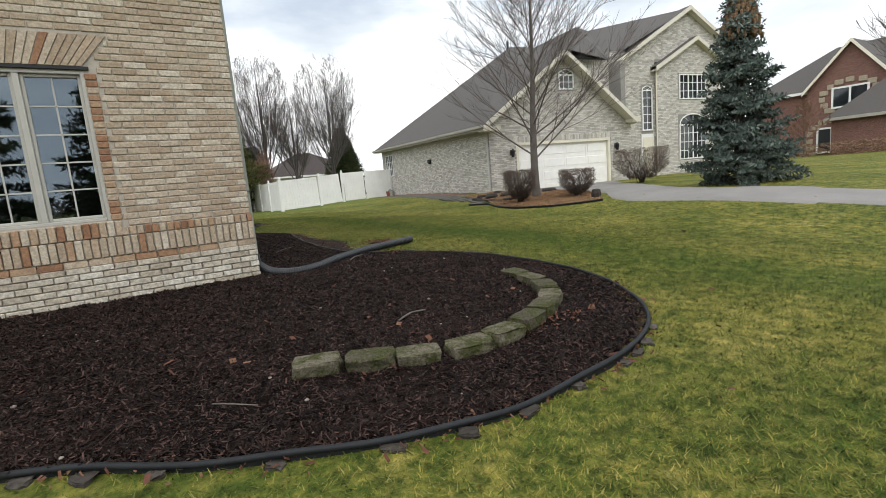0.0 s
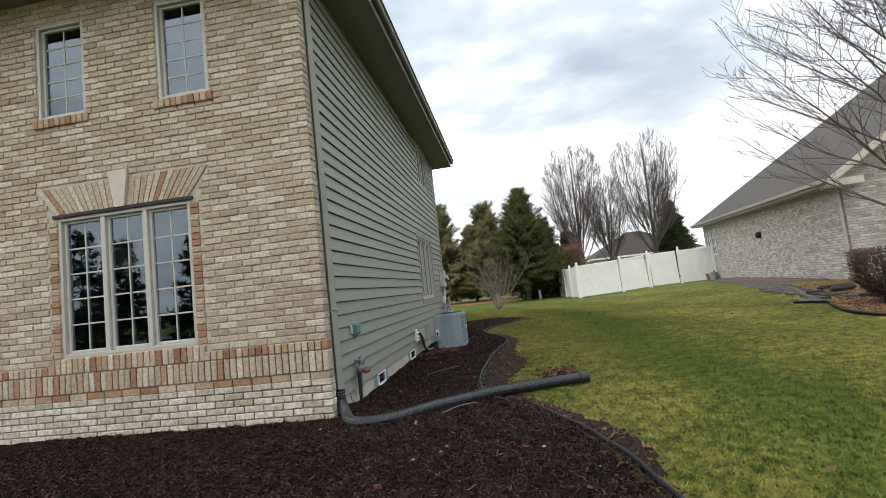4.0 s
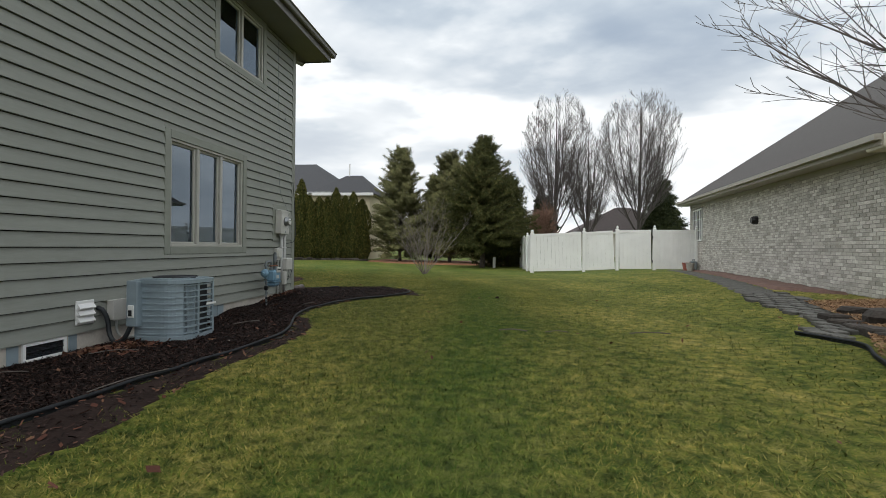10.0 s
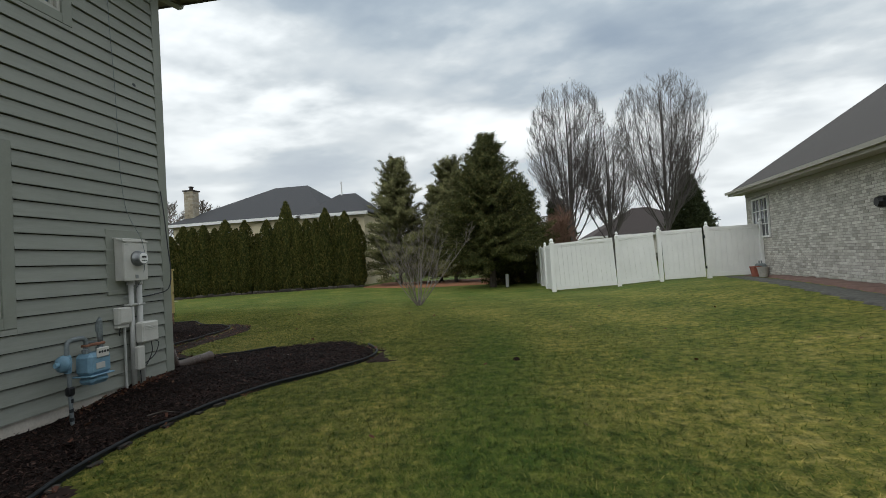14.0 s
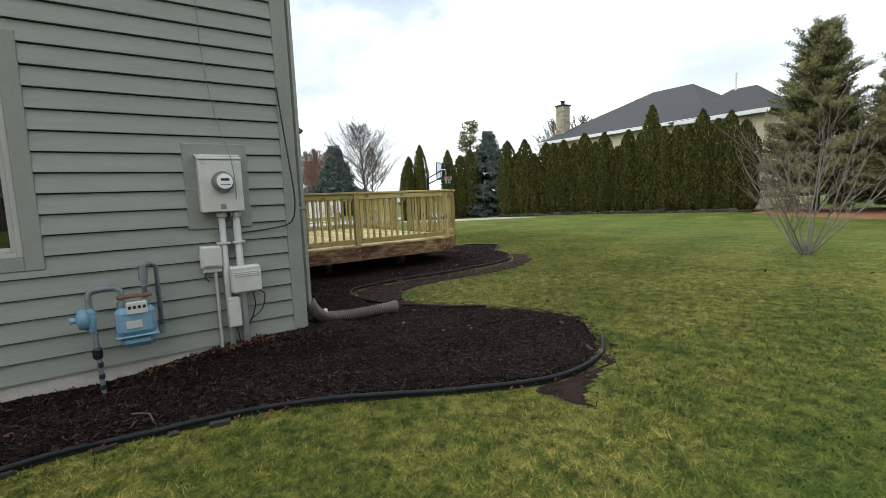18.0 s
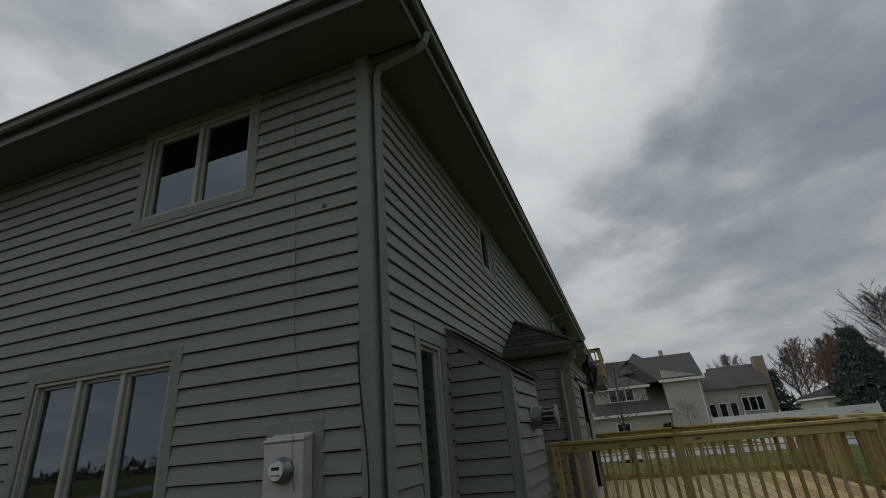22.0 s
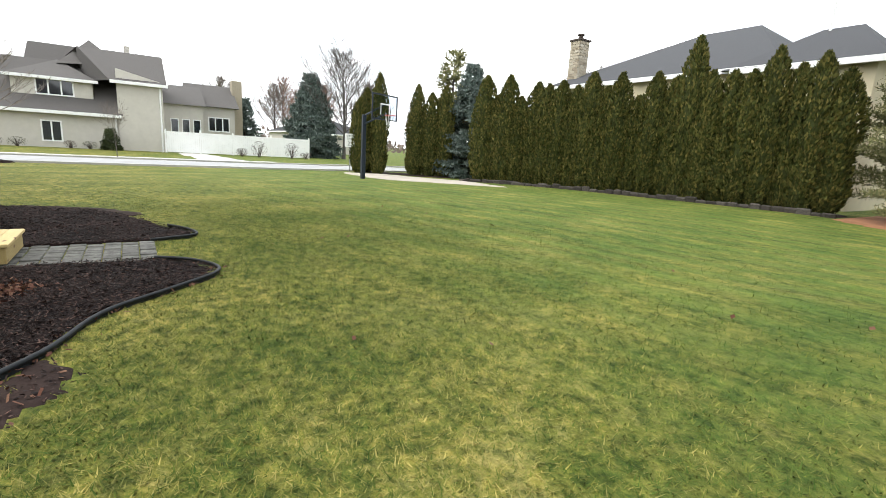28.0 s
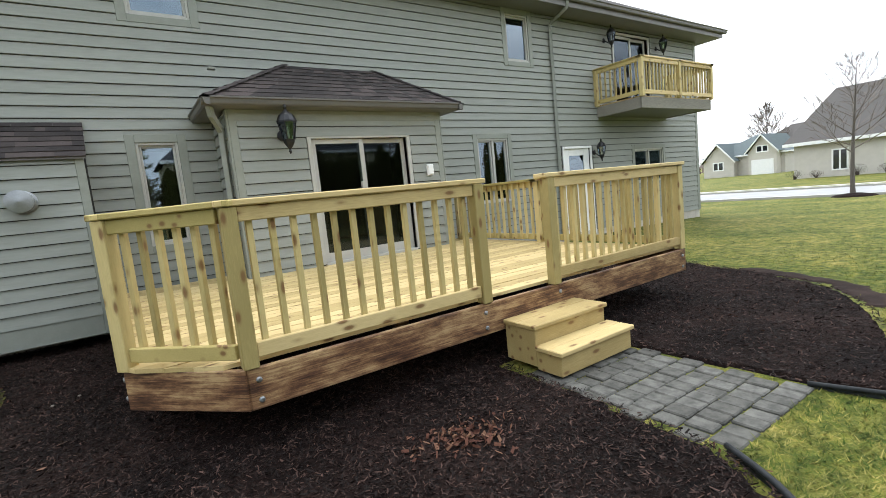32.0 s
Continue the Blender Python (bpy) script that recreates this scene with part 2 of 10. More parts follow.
def make_materials():
    # siding: grey-green paint with long faint grain
    m, nt, bs = shader("siding", 0.55, 0, 0.35)
    n1 = noise_node(nt, 3.0, 4, 0.6, (1, 1, 9))
    n2 = noise_node(nt, 55, 3, 0.6, (0.25, 0.25, 5))
    f = add_node(nt, add_node(nt, n1, n2, 0.6, 0.4), rand_object(nt), 0.86, 0.14)
    nt.links.new(ramp_node(nt, f, ((0.30, (0.225, 0.235, 0.205)), (0.5, (0.260, 0.270, 0.238)), (0.72, (0.292, 0.302, 0.268)))), bs.inputs["Base Color"])
    bump_node(nt, bs, n2, 0.25, 0.003)
    plain("trim", (0.250, 0.262, 0.226), 0.55, 0, 0.10, 5, 60, 0.1, 0.35)
    # near-black wall backing: the shade in the clapboard joints put into its colour
    plain("joint_shade", (0.030, 0.030, 0.028), 0.95, 0, 0.2, 6, 60, 0.2, 0.1)
    plain("soffit", (0.16, 0.155, 0.138), 0.6, 0, 0.08, 3, 50, 0.1)
    plain("gutter", (0.115, 0.108, 0.096), 0.45, 0, 0.12, 4, 40, 0.05)
    plain("window_frame", (0.42, 0.41, 0.37), 0.45, 0, 0.08, 6, 60, 0.05)
    plain("white_paint", (0.78, 0.78, 0.76), 0.45, 0, 0.06, 5, 50, 0.05)
    plain("vinyl", (0.82, 0.82, 0.80), 0.4, 0, 0.07, 2.0, 30, 0.04)
    plain("cream_paint", (0.72, 0.68, 0.56), 0.5, 0, 0.08, 4, 50, 0.05)
    plain("foundation", (0.50, 0.46, 0.40), 0.85, 0, 0.25, 5, 60, 0.4)
    plain("concrete", (0.40, 0.385, 0.36), 0.85, 0, 0.16, 1.5, 45, 0.3)
    plain("asphalt", (0.30, 0.30, 0.30), 0.9, 0, 0.12, 0.8, 60, 0.35)
    plain("drive", (0.20, 0.19, 0.18), 0.85, 0, 0.18, 0.9, 60, 0.3)
    plain("court_slab", (0.36, 0.32, 0.27), 0.9, 0, 0.22, 0.9, 40, 0.3)
    plain("galvanised", (0.30, 0.31, 0.315), 0.42, 0.85, 0.15, 12, 90, 0.1)
    plain("meter_grey", (0.55, 0.54, 0.50), 0.5, 0, 0.10, 8, 70, 0.06)
    plain("pvc_grey", (0.46, 0.46, 0.44), 0.5, 0, 0.10, 8, 70, 0.06)
    plain("gas_blue", (0.17, 0.30, 0.40), 0.5, 0, 0.22, 14, 90, 0.1)
    plain("gas_pipe", (0.19, 0.215, 0.225), 0.55, 0.3, 0.25, 20, 90, 0.2)
    plain("rust", (0.22, 0.10, 0.06), 0.8, 0.2, 0.4, 30, 120, 0.4)
    plain("ac_blue", (0.27, 0.335, 0.37), 0.45, 0.2, 0.08, 6, 60, 0.04)
    plain("ac_dark", (0.03, 0.033, 0.036), 0.6, 0.3, 0.2, 20, 90, 0.1)
    plain("black_plastic", (0.014, 0.017, 0.020), 0.45, 0, 0.3, 12, 90, 0.1)
    plain("edging", (0.016, 0.018, 0.020), 0.6, 0, 0.35, 9, 90, 0.15, 0.2)
    plain("brown_plastic", (0.085, 0.062, 0.052), 0.45, 0, 0.2, 12, 90, 0.1)
    plain("black_iron", (0.018, 0.018, 0.020), 0.4, 0.4, 0.2, 20, 90, 0.1)
    plain("navy_post", (0.02, 0.028, 0.045), 0.4, 0.2, 0.2, 10, 90, 0.05)
    plain("red_paint", (0.45, 0.05, 0.035), 0.4, 0, 0.1, 8, 60, 0.03)
    plain("car_red", (0.16, 0.006, 0.014), 0.18, 0.2, 0.08, 3, 40, 0.0)
    plain("teal_plastic", (0.09, 0.20, 0.185), 0.5, 0, 0.15, 12, 60, 0.1)
    plain("rubber", (0.015, 0.015, 0.016), 0.8, 0, 0.2, 20, 90, 0.2)
    plain("terracotta", (0.30, 0.10, 0.07), 0.8, 0, 0.2, 12, 60, 0.2)
    plain("pot_grey", (0.35, 0.33, 0.30), 0.8, 0, 0.2, 12, 60, 0.2)
    plain("room_wall", (0.30, 0.28, 0.25), 0.9, 0, 0.05, 3, 30, 0.0)
    plain("curtain_teal", (0.05, 0.16, 0.16), 0.9, 0, 0.2, 10, 60, 0.2, 0.3, (1, 1, 0.1))
    plain("curtain_pale", (0.45, 0.44, 0.40), 0.9, 0, 0.15, 10, 60, 0.2, 0.3, (1, 1, 0.1))
    plain("stucco", (0.50, 0.47, 0.415), 0.9, 0, 0.08, 2, 60, 0.3)
    plain("stucco_yellow", (0.66, 0.58, 0.40), 0.9, 0, 0.08, 2, 60, 0.3)
    plain("keystone", (0.50, 0.46, 0.39), 0.85, 0, 0.12, 8, 60, 0.3)
    plain("mortar", (0.40, 0.365, 0.31), 0.95, 0, 0.2, 20, 120, 0.4)
    plain("mortar_grey", (0.27, 0.26, 0.24), 0.95, 0, 0.2, 12, 90, 0.3)
    plain("soil", (0.026, 0.017, 0.0145), 0.95, 0, 0.55, 3.0, 50, 0.6, 0.1)
    plain("bark_grey", (0.115, 0.10, 0.088), 0.9, 0, 0.3, 14, 90, 0.7, 0.3, (1, 1, 0.3))
    plain("bark_far", (0.10, 0.088, 0.082), 0.95, 0, 0.25, 4, 30, 0.3)
    plain("twig", (0.155, 0.128, 0.108), 0.9, 0, 0.25, 6, 60, 0.2)
    plain("twig_grey", (0.20, 0.175, 0.155), 0.9, 0, 0.25, 6, 60, 0.2)
    plain("maple_twig", (0.105, 0.088, 0.078), 0.9, 0, 0.3, 6, 60, 0.2)
    plain("taupe_board", (0.36, 0.34, 0.29), 0.5, 0, 0.1, 4, 50, 0.05)
    plain("rake_paint", (0.62, 0.59, 0.50), 0.5, 0, 0.08, 4, 50, 0.05)
    plain("door_cream", (0.88, 0.87, 0.83), 0.45, 0, 0.06, 5, 50, 0.05)
    plain("twig_red", (0.21, 0.12, 0.085), 0.9, 0, 0.25, 6, 60, 0.2)
    plain("bark_dark", (0.055, 0.042, 0.034), 0.95, 0, 0.3, 10, 60, 0.5)
    plain("tarp_red", (0.13, 0.075, 0.06), 0.9, 0, 0.35, 8, 60, 0.4)

    many("brick", ((0.0, (0.25, 0.155, 0.095)), (0.07, (0.35, 0.26, 0.18)), (0.16, (0.42, 0.33, 0.235)), (0.45, (0.475, 0.388, 0.288)), (0.75, (0.555, 0.475, 0.37)), (1.0, (0.65, 0.59, 0.495))), 0.88, "object", 34, 0.42, 0.8)
    many("brick_band", ((0.0, (0.23, 0.105, 0.058)), (0.35, (0.37, 0.21, 0.12)), (0.6, (0.44, 0.315, 0.205)), (1.0, (0.56, 0.47, 0.36))), 0.88, "object", 34, 0.42, 0.8)
    many("brick_rest", ((0.0, (0.25, 0.155, 0.095)), (0.07, (0.35, 0.26, 0.18)), (0.16, (0.42, 0.33, 0.235)), (0.45, (0.475, 0.388, 0.288)), (0.75, (0.555, 0.475, 0.37)), (1.0, (0.65, 0.59, 0.495))), 0.88, "island", 34, 0.42, 0.8)
    many("brick_band_rest", ((0.0, (0.23, 0.105, 0.058)), (0.35, (0.37, 0.21, 0.12)), (0.6, (0.44, 0.315, 0.205)), (1.0, (0.56, 0.47, 0.36))), 0.88, "island", 34, 0.42, 0.8)
    for nm, per in (("brick_pale", "object"), ("brick_pale_rest", "island")):
        many(nm, ((0.0, (0.40, 0.34, 0.26)), (0.3, (0.52, 0.465, 0.375)), (0.7, (0.60, 0.55, 0.46)), (1.0, (0.72, 0.685, 0.61))), 0.88, per, 30, 0.45, 0.8)
    many("brick_grey", ((0.0, (0.33, 0.31, 0.27)), (0.25, (0.50, 0.475, 0.425)), (0.7, (0.65, 0.625, 0.57)), (1.0, (0.80, 0.78, 0.715))), 0.9, "island", 40, 0.3)
    many("brick_red", ((0.0, (0.15, 0.075, 0.06)), (0.5, (0.24, 0.125, 0.10)), (1.0, (0.36, 0.225, 0.19))), 0.9, "island", 22, 0.6, 0.5, (0.5, 0.5, 1.6))
    many("chimney_stone", ((0.0, (0.30, 0.25, 0.18)), (0.5, (0.46, 0.40, 0.30)), (1.0, (0.58, 0.53, 0.43))), 0.9, "island", 30, 0.35)
    many("shingle", ((0.0, (0.022, 0.019, 0.019)), (0.45, (0.046, 0.038, 0.036)), (0.8, (0.078, 0.062, 0.058)), (1.0, (0.115, 0.090, 0.084))), 0.95, "island", 160, 0.35)
    many("shingle_grey", ((0.0, (0.070, 0.064, 0.060)), (0.5, (0.098, 0.090, 0.085)), (1.0, (0.13, 0.12, 0.112))), 0.92, "island", 60, 0.3)
    many("shingle_green", ((0.0, (0.075, 0.095, 0.10)), (0.5, (0.10, 0.125, 0.13)), (1.0, (0.13, 0.155, 0.16))), 0.92, "island", 60, 0.3)
    many("shingle_dark", ((0.0, (0.040, 0.041, 0.046)), (0.5, (0.055, 0.056, 0.061)), (1.0, (0.075, 0.075, 0.080))), 0.9, "island", 60, 0.3)
    # new treated timber: long grain, a few dark knots, greenish and honey-coloured boards
    for nm, st, tones in (("wood", (6, 6, 0.5), ((0.31, 0.245, 0.092), (0.45, 0.355, 0.145), (0.57, 0.455, 0.205))), ("wood_x", (0.5, 6, 6), ((0.36, 0.265, 0.105), (0.51, 0.385, 0.17), (0.63, 0.49, 0.24))), ("wood_y", (6, 0.5, 6), ((0.33, 0.265, 0.088), (0.46, 0.365, 0.135), (0.57, 0.455, 0.19)))):
        m, nt, bs = shader(nm, 0.6, 0, 0.35)
        grain, broad = noise_node(nt, 26, 5, 0.65, st), noise_node(nt, 2.2, 4, 0.6)
        f = add_node(nt, add_node(nt, grain, broad, 0.5, 0.5), rand_object(nt), 0.62, 0.38)
        base = ramp_node(nt, f, ((0.32, tones[0]), (0.5, tones[1]), (0.68, tones[2])))
        tc = nt.nodes.new("ShaderNodeTexCoord")
        mp = nt.nodes.new("ShaderNodeMapping")
        mp.inputs["Scale"].default_value = tuple(4.6 if v < 1 else 12.0 for v in st)
        nt.links.new(tc.outputs["Object"], mp.inputs[0])
        vo = nt.nodes.new("ShaderNodeTexVoronoi")
        vo.inputs["Scale"].default_value = 1.0
        nt.links.new(mp.outputs[0], vo.inputs["Vector"])
        knot = ramp_node(nt, vo.outputs["Distance"], ((0.0, (1.0, 1.0, 1.0)), (0.13, (0.85, 0.85, 0.85)), (0.20, (0.25, 0.25, 0.25)), (0.29, (0.0, 0.0, 0.0))))
        nt.links.new(blend_node(nt, knot, base, (0.17, 0.085, 0.03)), bs.inputs["Base Color"])
        bump_node(nt, bs, grain, 0.25, 0.003)
    # damp rim boards; its darkness also stands for shade on the support posts
    m, nt, bs = shader("wood_wet_shade", 0.5, 0, 0.4)
    g1, g2, g3 = noise_node(nt, 3.6, 6, 0.7, (0.6, 0.6, 1.6)), noise_node(nt, 24, 6, 0.75, (0.16, 0.16, 4)), noise_node(nt, 9, 5, 0.7, (0.5, 0.5, 2.5))
    f = add_node(nt, add_node(nt, g1, g3, 0.62, 0.38), g2, 0.70, 0.30)
    nt.links.new(ramp_node(nt, f, ((0.40, (0.028, 0.013, 0.008)), (0.465, (0.095, 0.043, 0.022)), (0.52, (0.23, 0.125, 0.060)), (0.585, (0.43, 0.29, 0.145)))), bs.inputs["Base Color"])
    bump_node(nt, bs, g2, 0.3, 0.003)
    many("wood_old", ((0.0, (0.20, 0.185, 0.15)), (1.0, (0.28, 0.26, 0.215))), 0.8, "object", 20, 0.3, 0.3, (0.6, 3, 3))
    # weathered blocks with moss in patches
    m, nt, bs = shader("moss_stone", 0.95, 0, 0.2)
    n1, n2, n3 = noise_node(nt, 7, 6, 0.7), noise_node(nt, 60, 5, 0.75), noise_node(nt, 16, 5, 0.7)
    stone = ramp_node(nt, add_node(nt, n2, rand_object(nt), 0.75, 0.25), ((0.3, (0.036, 0.031, 0.022)), (0.5, (0.092, 0.081, 0.058)), (0.7, (0.185, 0.165, 0.125))))
    moss = ramp_node(nt, n2, ((0.35, (0.014, 0.018, 0.006)), (0.5, (0.040, 0.044, 0.013)), (0.68, (0.082, 0.082, 0.029))))
    patch = ramp_node(nt, add_node(nt, n1, n3, 0.55, 0.45), ((0.44, (0.0, 0.0, 0.0)), (0.56, (1.0, 1.0, 1.0))))
    nt.links.new(blend_node(nt, patch, stone, moss), bs.inputs["Base Color"])
    bump_node(nt, bs, n2, 0.9, 0.008)
    many("edge_stone", ((0.0, (0.030, 0.025, 0.020)), (0.5, (0.055, 0.046, 0.038)), (1.0, (0.10, 0.088, 0.074))), 0.95, "object", 26, 0.5, 0.9)
    many("paver", ((0.0, (0.075, 0.072, 0.063)), (0.5, (0.105, 0.102, 0.090)), (1.0, (0.145, 0.140, 0.126))), 0.9, "object", 14, 0.5, 0.6)
    many("chips", ((0.0, (0.0040, 0.0026, 0.0023)), (0.42, (0.0125, 0.0076, 0.0062)), (0.72, (0.036, 0.0205, 0.0165)), (0.90, (0.095, 0.055, 0.043)), (1.0, (0.26, 0.165, 0.13))), 0.72, "island", 90, 0.3, 0.4, None, 0.15)
    many("cedar_chips", ((0.0, (0.11, 0.055, 0.027)), (0.4, (0.26, 0.150, 0.075)), (0.8, (0.42, 0.265, 0.145)), (1.0, (0.56, 0.40, 0.24))), 0.9, "island", 60, 0.35, 0.5)
    many("dry_leaf", ((0.0, (0.060, 0.018, 0.011)), (0.5, (0.115, 0.045, 0.025)), (1.0, (0.19, 0.105, 0.06))), 0.9, "island", 60, 0.3, 0.3)
    many("pebble", ((0.0, (0.1250, 0.1056, 0.0855)), (1.0, (0.3000, 0.2736, 0.2340))), 0.8, "island", 60, 0.2, 0.3)
    many("arborvitae", ((0.0, (0.036, 0.048, 0.013)), (0.45, (0.088, 0.097, 0.024)), (0.8, (0.165, 0.150, 0.038)), (1.0, (0.28, 0.215, 0.062))), 0.85, "island", 7.0, 0.42, 0.0, None, 0.2)
    many("needles_blue", ((0.0, (0.040, 0.060, 0.050)), (0.5, (0.088, 0.118, 0.102)), (1.0, (0.200, 0.235, 0.212))), 0.85, "island", 2.0, 0.4, 0.0, None, 0.2)
    many("needles_dark", ((0.0, (0.016, 0.026, 0.010)), (0.5, (0.034, 0.046, 0.016)), (1.0, (0.075, 0.082, 0.030))), 0.85, "island", 2.0, 0.4, 0.0, None, 0.2)
    many("needles_olive", ((0.0, (0.028, 0.038, 0.012)), (0.5, (0.074, 0.084, 0.026)), (0.85, (0.145, 0.138, 0.045)), (1.0, (0.24, 0.185, 0.07))), 0.85, "island", 2.0, 0.4, 0.0, None, 0.2)
    many("needles_pine", ((0.0, (0.075, 0.085, 0.035)), (0.5, (0.170, 0.172, 0.070)), (1.0, (0.34, 0.31, 0.14))), 0.85, "island", 2.0, 0.35, 0.0, None, 0.2)
    many("cone_brown", ((0.0, (0.14, 0.085, 0.045)), (1.0, (0.26, 0.165, 0.09))), 0.9, "island", 9, 0.3, 0.0)
    many("shrub_brown", ((0.0, (0.056, 0.037, 0.029)), (0.6, (0.105, 0.070, 0.053)), (1.0, (0.17, 0.118, 0.088))), 0.9, "island", 9, 0.3, 0.0)
    many("far_wood", ((0.0, (0.13, 0.105, 0.095)), (0.6, (0.19, 0.15, 0.13)), (1.0, (0.26, 0.185, 0.145))), 0.95, "island", 1, 0.2, 0.0)

    # mulch ground
    m, nt, bs = shader("mulch", 0.92, 0, 0.08)
    n1, n2 = noise_node(nt, 38, 6, 0.7), noise_node(nt, 1.3, 4, 0.6)
    f = add_node(nt, n1, n2, 0.6, 0.4)
    nt.links.new(ramp_node(nt, f, ((0.38, (0.003, 0.0022, 0.0022)), (0.52, (0.012, 0.007, 0.006)), (0.68, (0.045, 0.026, 0.021)))), bs.inputs["Base Color"])
    bump_node(nt, bs, n1, 1.0, 0.03)

    # lawn: tired winter turf, straw and green in patches, mown in stripes; blades take the same tones
    for name, own in (("lawn", False), ("grass_blade", True)):
        m, nt, bs = shader(name, 0.85, 0, 0.15)

        def math_node(op, a, b=None, c=None):
            n = nt.nodes.new("ShaderNodeMath")
            n.operation = op
            for i, v in enumerate((a, b, c)):
                if v is None:
                    continue
                if isinstance(v, (int, float)):
                    n.inputs[i].default_value = v
                else:
                    nt.links.new(v, n.inputs[i])
            return n.outputs[0]

        geo = nt.nodes.new("ShaderNodeNewGeometry")
        sp = nt.nodes.new("ShaderNodeSeparateXYZ")
        nt.links.new(geo.outputs["Position"], sp.inputs[0])
        ground = nt.nodes.new("ShaderNodeCombineXYZ")
        nt.links.new(sp.outputs["X"], ground.inputs[0])
        nt.links.new(sp.outputs["Y"], ground.inputs[1])

        def flat_noise(scale, detail, rough):
            n = nt.nodes.new("ShaderNodeTexNoise")
            n.inputs["Scale"].default_value, n.inputs["Detail"].default_value, n.inputs["Roughness"].default_value = scale, detail, rough
            nt.links.new(ground.outputs[0], n.inputs["Vector"])
            return n.outputs["Fac"]

        patch, mid, wob = flat_noise(0.55, 5, 0.62), flat_noise(3.2, 5, 0.65), flat_noise(0.35, 3, 0.5)
        f = add_node(nt, patch, mid, 0.5, 0.5)
        if own:
            f = add_node(nt, f, rand_island(nt), 0.64, 0.36)
        else:
            f = add_node(nt, f, add_node(nt, flat_noise(42, 7, 0.8), flat_noise(11, 4, 0.7), 0.5, 0.5), 0.52, 0.48)
        straw = ramp_node(nt, f, ((0.40, LAWN[0]), (0.465, LAWN[1]), (0.52, LAWN[2]), (0.60, LAWN[3])) if not own else ((0.33, LAWN[0]), (0.44, LAWN[1]), (0.55, LAWN[2]), (0.67, LAWN[3])))
        along = math_node("MULTIPLY_ADD", sp.outputs["Y"], 0.30, sp.outputs["X"])
        wav = math_node("SINE", math_node("MULTIPLY", math_node("MULTIPLY_ADD", wob, 1.6, along), 2.6))
        stripe = math_node("MULTIPLY_ADD", wav, 0.5, 0.5)
        striped = blend_node(nt, math_node("MULTIPLY", stripe, 0.30), straw, LAWN[0])
        # one lusher band down the side yard
        cx = math_node("ABSOLUTE", math_node("SUBTRACT", math_node("MULTIPLY_ADD", wob, 0.8, sp.outputs["X"]), 4.45))
        near = nt.nodes.new("ShaderNodeMapRange")
        near.interpolation_type = "SMOOTHSTEP"
        near.inputs["From Min"].default_value, near.inputs["From Max"].default_value = 0.10, 1.0
        near.inputs["To Min"].default_value, near.inputs["To Max"].default_value = 0.55, 0.0
        nt.links.new(cx, near.inputs["Value"])
        far = nt.nodes.new("ShaderNodeMapRange")
        far.interpolation_type = "SMOOTHSTEP"
        far.inputs["From Min"].default_value, far.inputs["From Max"].default_value = 11.0, 16.0
        far.inputs["To Min"].default_value, far.inputs["To Max"].default_value = 1.0, 0.0
        nt.links.new(sp.outputs["Y"], far.inputs["Value"])
        lush = math_node("MULTIPLY", near.outputs[0], far.outputs[0])
        # the back lawn is greener, and mown in narrow stripes along the hedge
        back = nt.nodes.new("ShaderNodeMapRange")
        back.interpolation_type = "SMOOTHSTEP"
        back.inputs["From Min"].default_value, back.inputs["From Max"].default_value = 15.0, 22.0
        nt.links.new(math_node("MULTIPLY_ADD", mid, 5.0, math_node("SUBTRACT", sp.outputs["Y"], 2.5)), back.inputs["Value"])
        cross = math_node("MULTIPLY_ADD", sp.outputs["Y"], 0.95, math_node("MULTIPLY", sp.outputs["X"], -0.31))
        rows = math_node("MULTIPLY_ADD", math_node("SINE", math_node("MULTIPLY", math_node("MULTIPLY_ADD", wob, 2.0, cross), 7.5)), 0.24, 0.40)
        green = blend_node(nt, math_node("MULTIPLY", back.outputs[0], rows), striped, (0.066, 0.120, 0.021))
        lushed = blend_node(nt, lush, green, (0.042, 0.084, 0.011))
        # dark gaps and pale tufts put into the colour: hand-sized clumps, and rows combed by the mower
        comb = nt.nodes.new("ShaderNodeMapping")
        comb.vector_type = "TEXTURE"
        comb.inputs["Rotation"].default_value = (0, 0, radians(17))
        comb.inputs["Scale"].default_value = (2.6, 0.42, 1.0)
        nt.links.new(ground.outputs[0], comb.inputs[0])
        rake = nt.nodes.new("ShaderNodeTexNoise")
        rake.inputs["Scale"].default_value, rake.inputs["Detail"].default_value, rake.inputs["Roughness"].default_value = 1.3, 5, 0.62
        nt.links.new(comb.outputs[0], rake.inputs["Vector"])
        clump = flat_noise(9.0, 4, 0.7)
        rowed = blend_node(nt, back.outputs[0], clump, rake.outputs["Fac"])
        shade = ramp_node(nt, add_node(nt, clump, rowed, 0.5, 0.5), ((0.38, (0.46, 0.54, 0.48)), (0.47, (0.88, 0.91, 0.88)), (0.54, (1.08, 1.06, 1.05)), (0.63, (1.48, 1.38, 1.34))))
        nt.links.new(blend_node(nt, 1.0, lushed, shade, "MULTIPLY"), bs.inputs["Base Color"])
        if not own:
            bump_node(nt, bs, flat_noise(70, 4, 0.7), 0.8, 0.02)

    # wood-chip bed of the neighbour, pine straw
    plain("cedar_bed", (0.16, 0.09, 0.05), 0.95, 0, 0.4, 6, 60, 0.9)
    plain("pine_straw", (0.24, 0.105, 0.05), 0.95, 0, 0.3, 2, 40, 0.7)

    # window glass: clear, with the sky's gloss
    m = bpy.data.materials.new("glass")
    m.use_nodes = True
    nt = m.node_tree
    nt.nodes.clear()
    out = nt.nodes.new("ShaderNodeOutputMaterial")
    mx = nt.nodes.new("ShaderNodeMixShader")
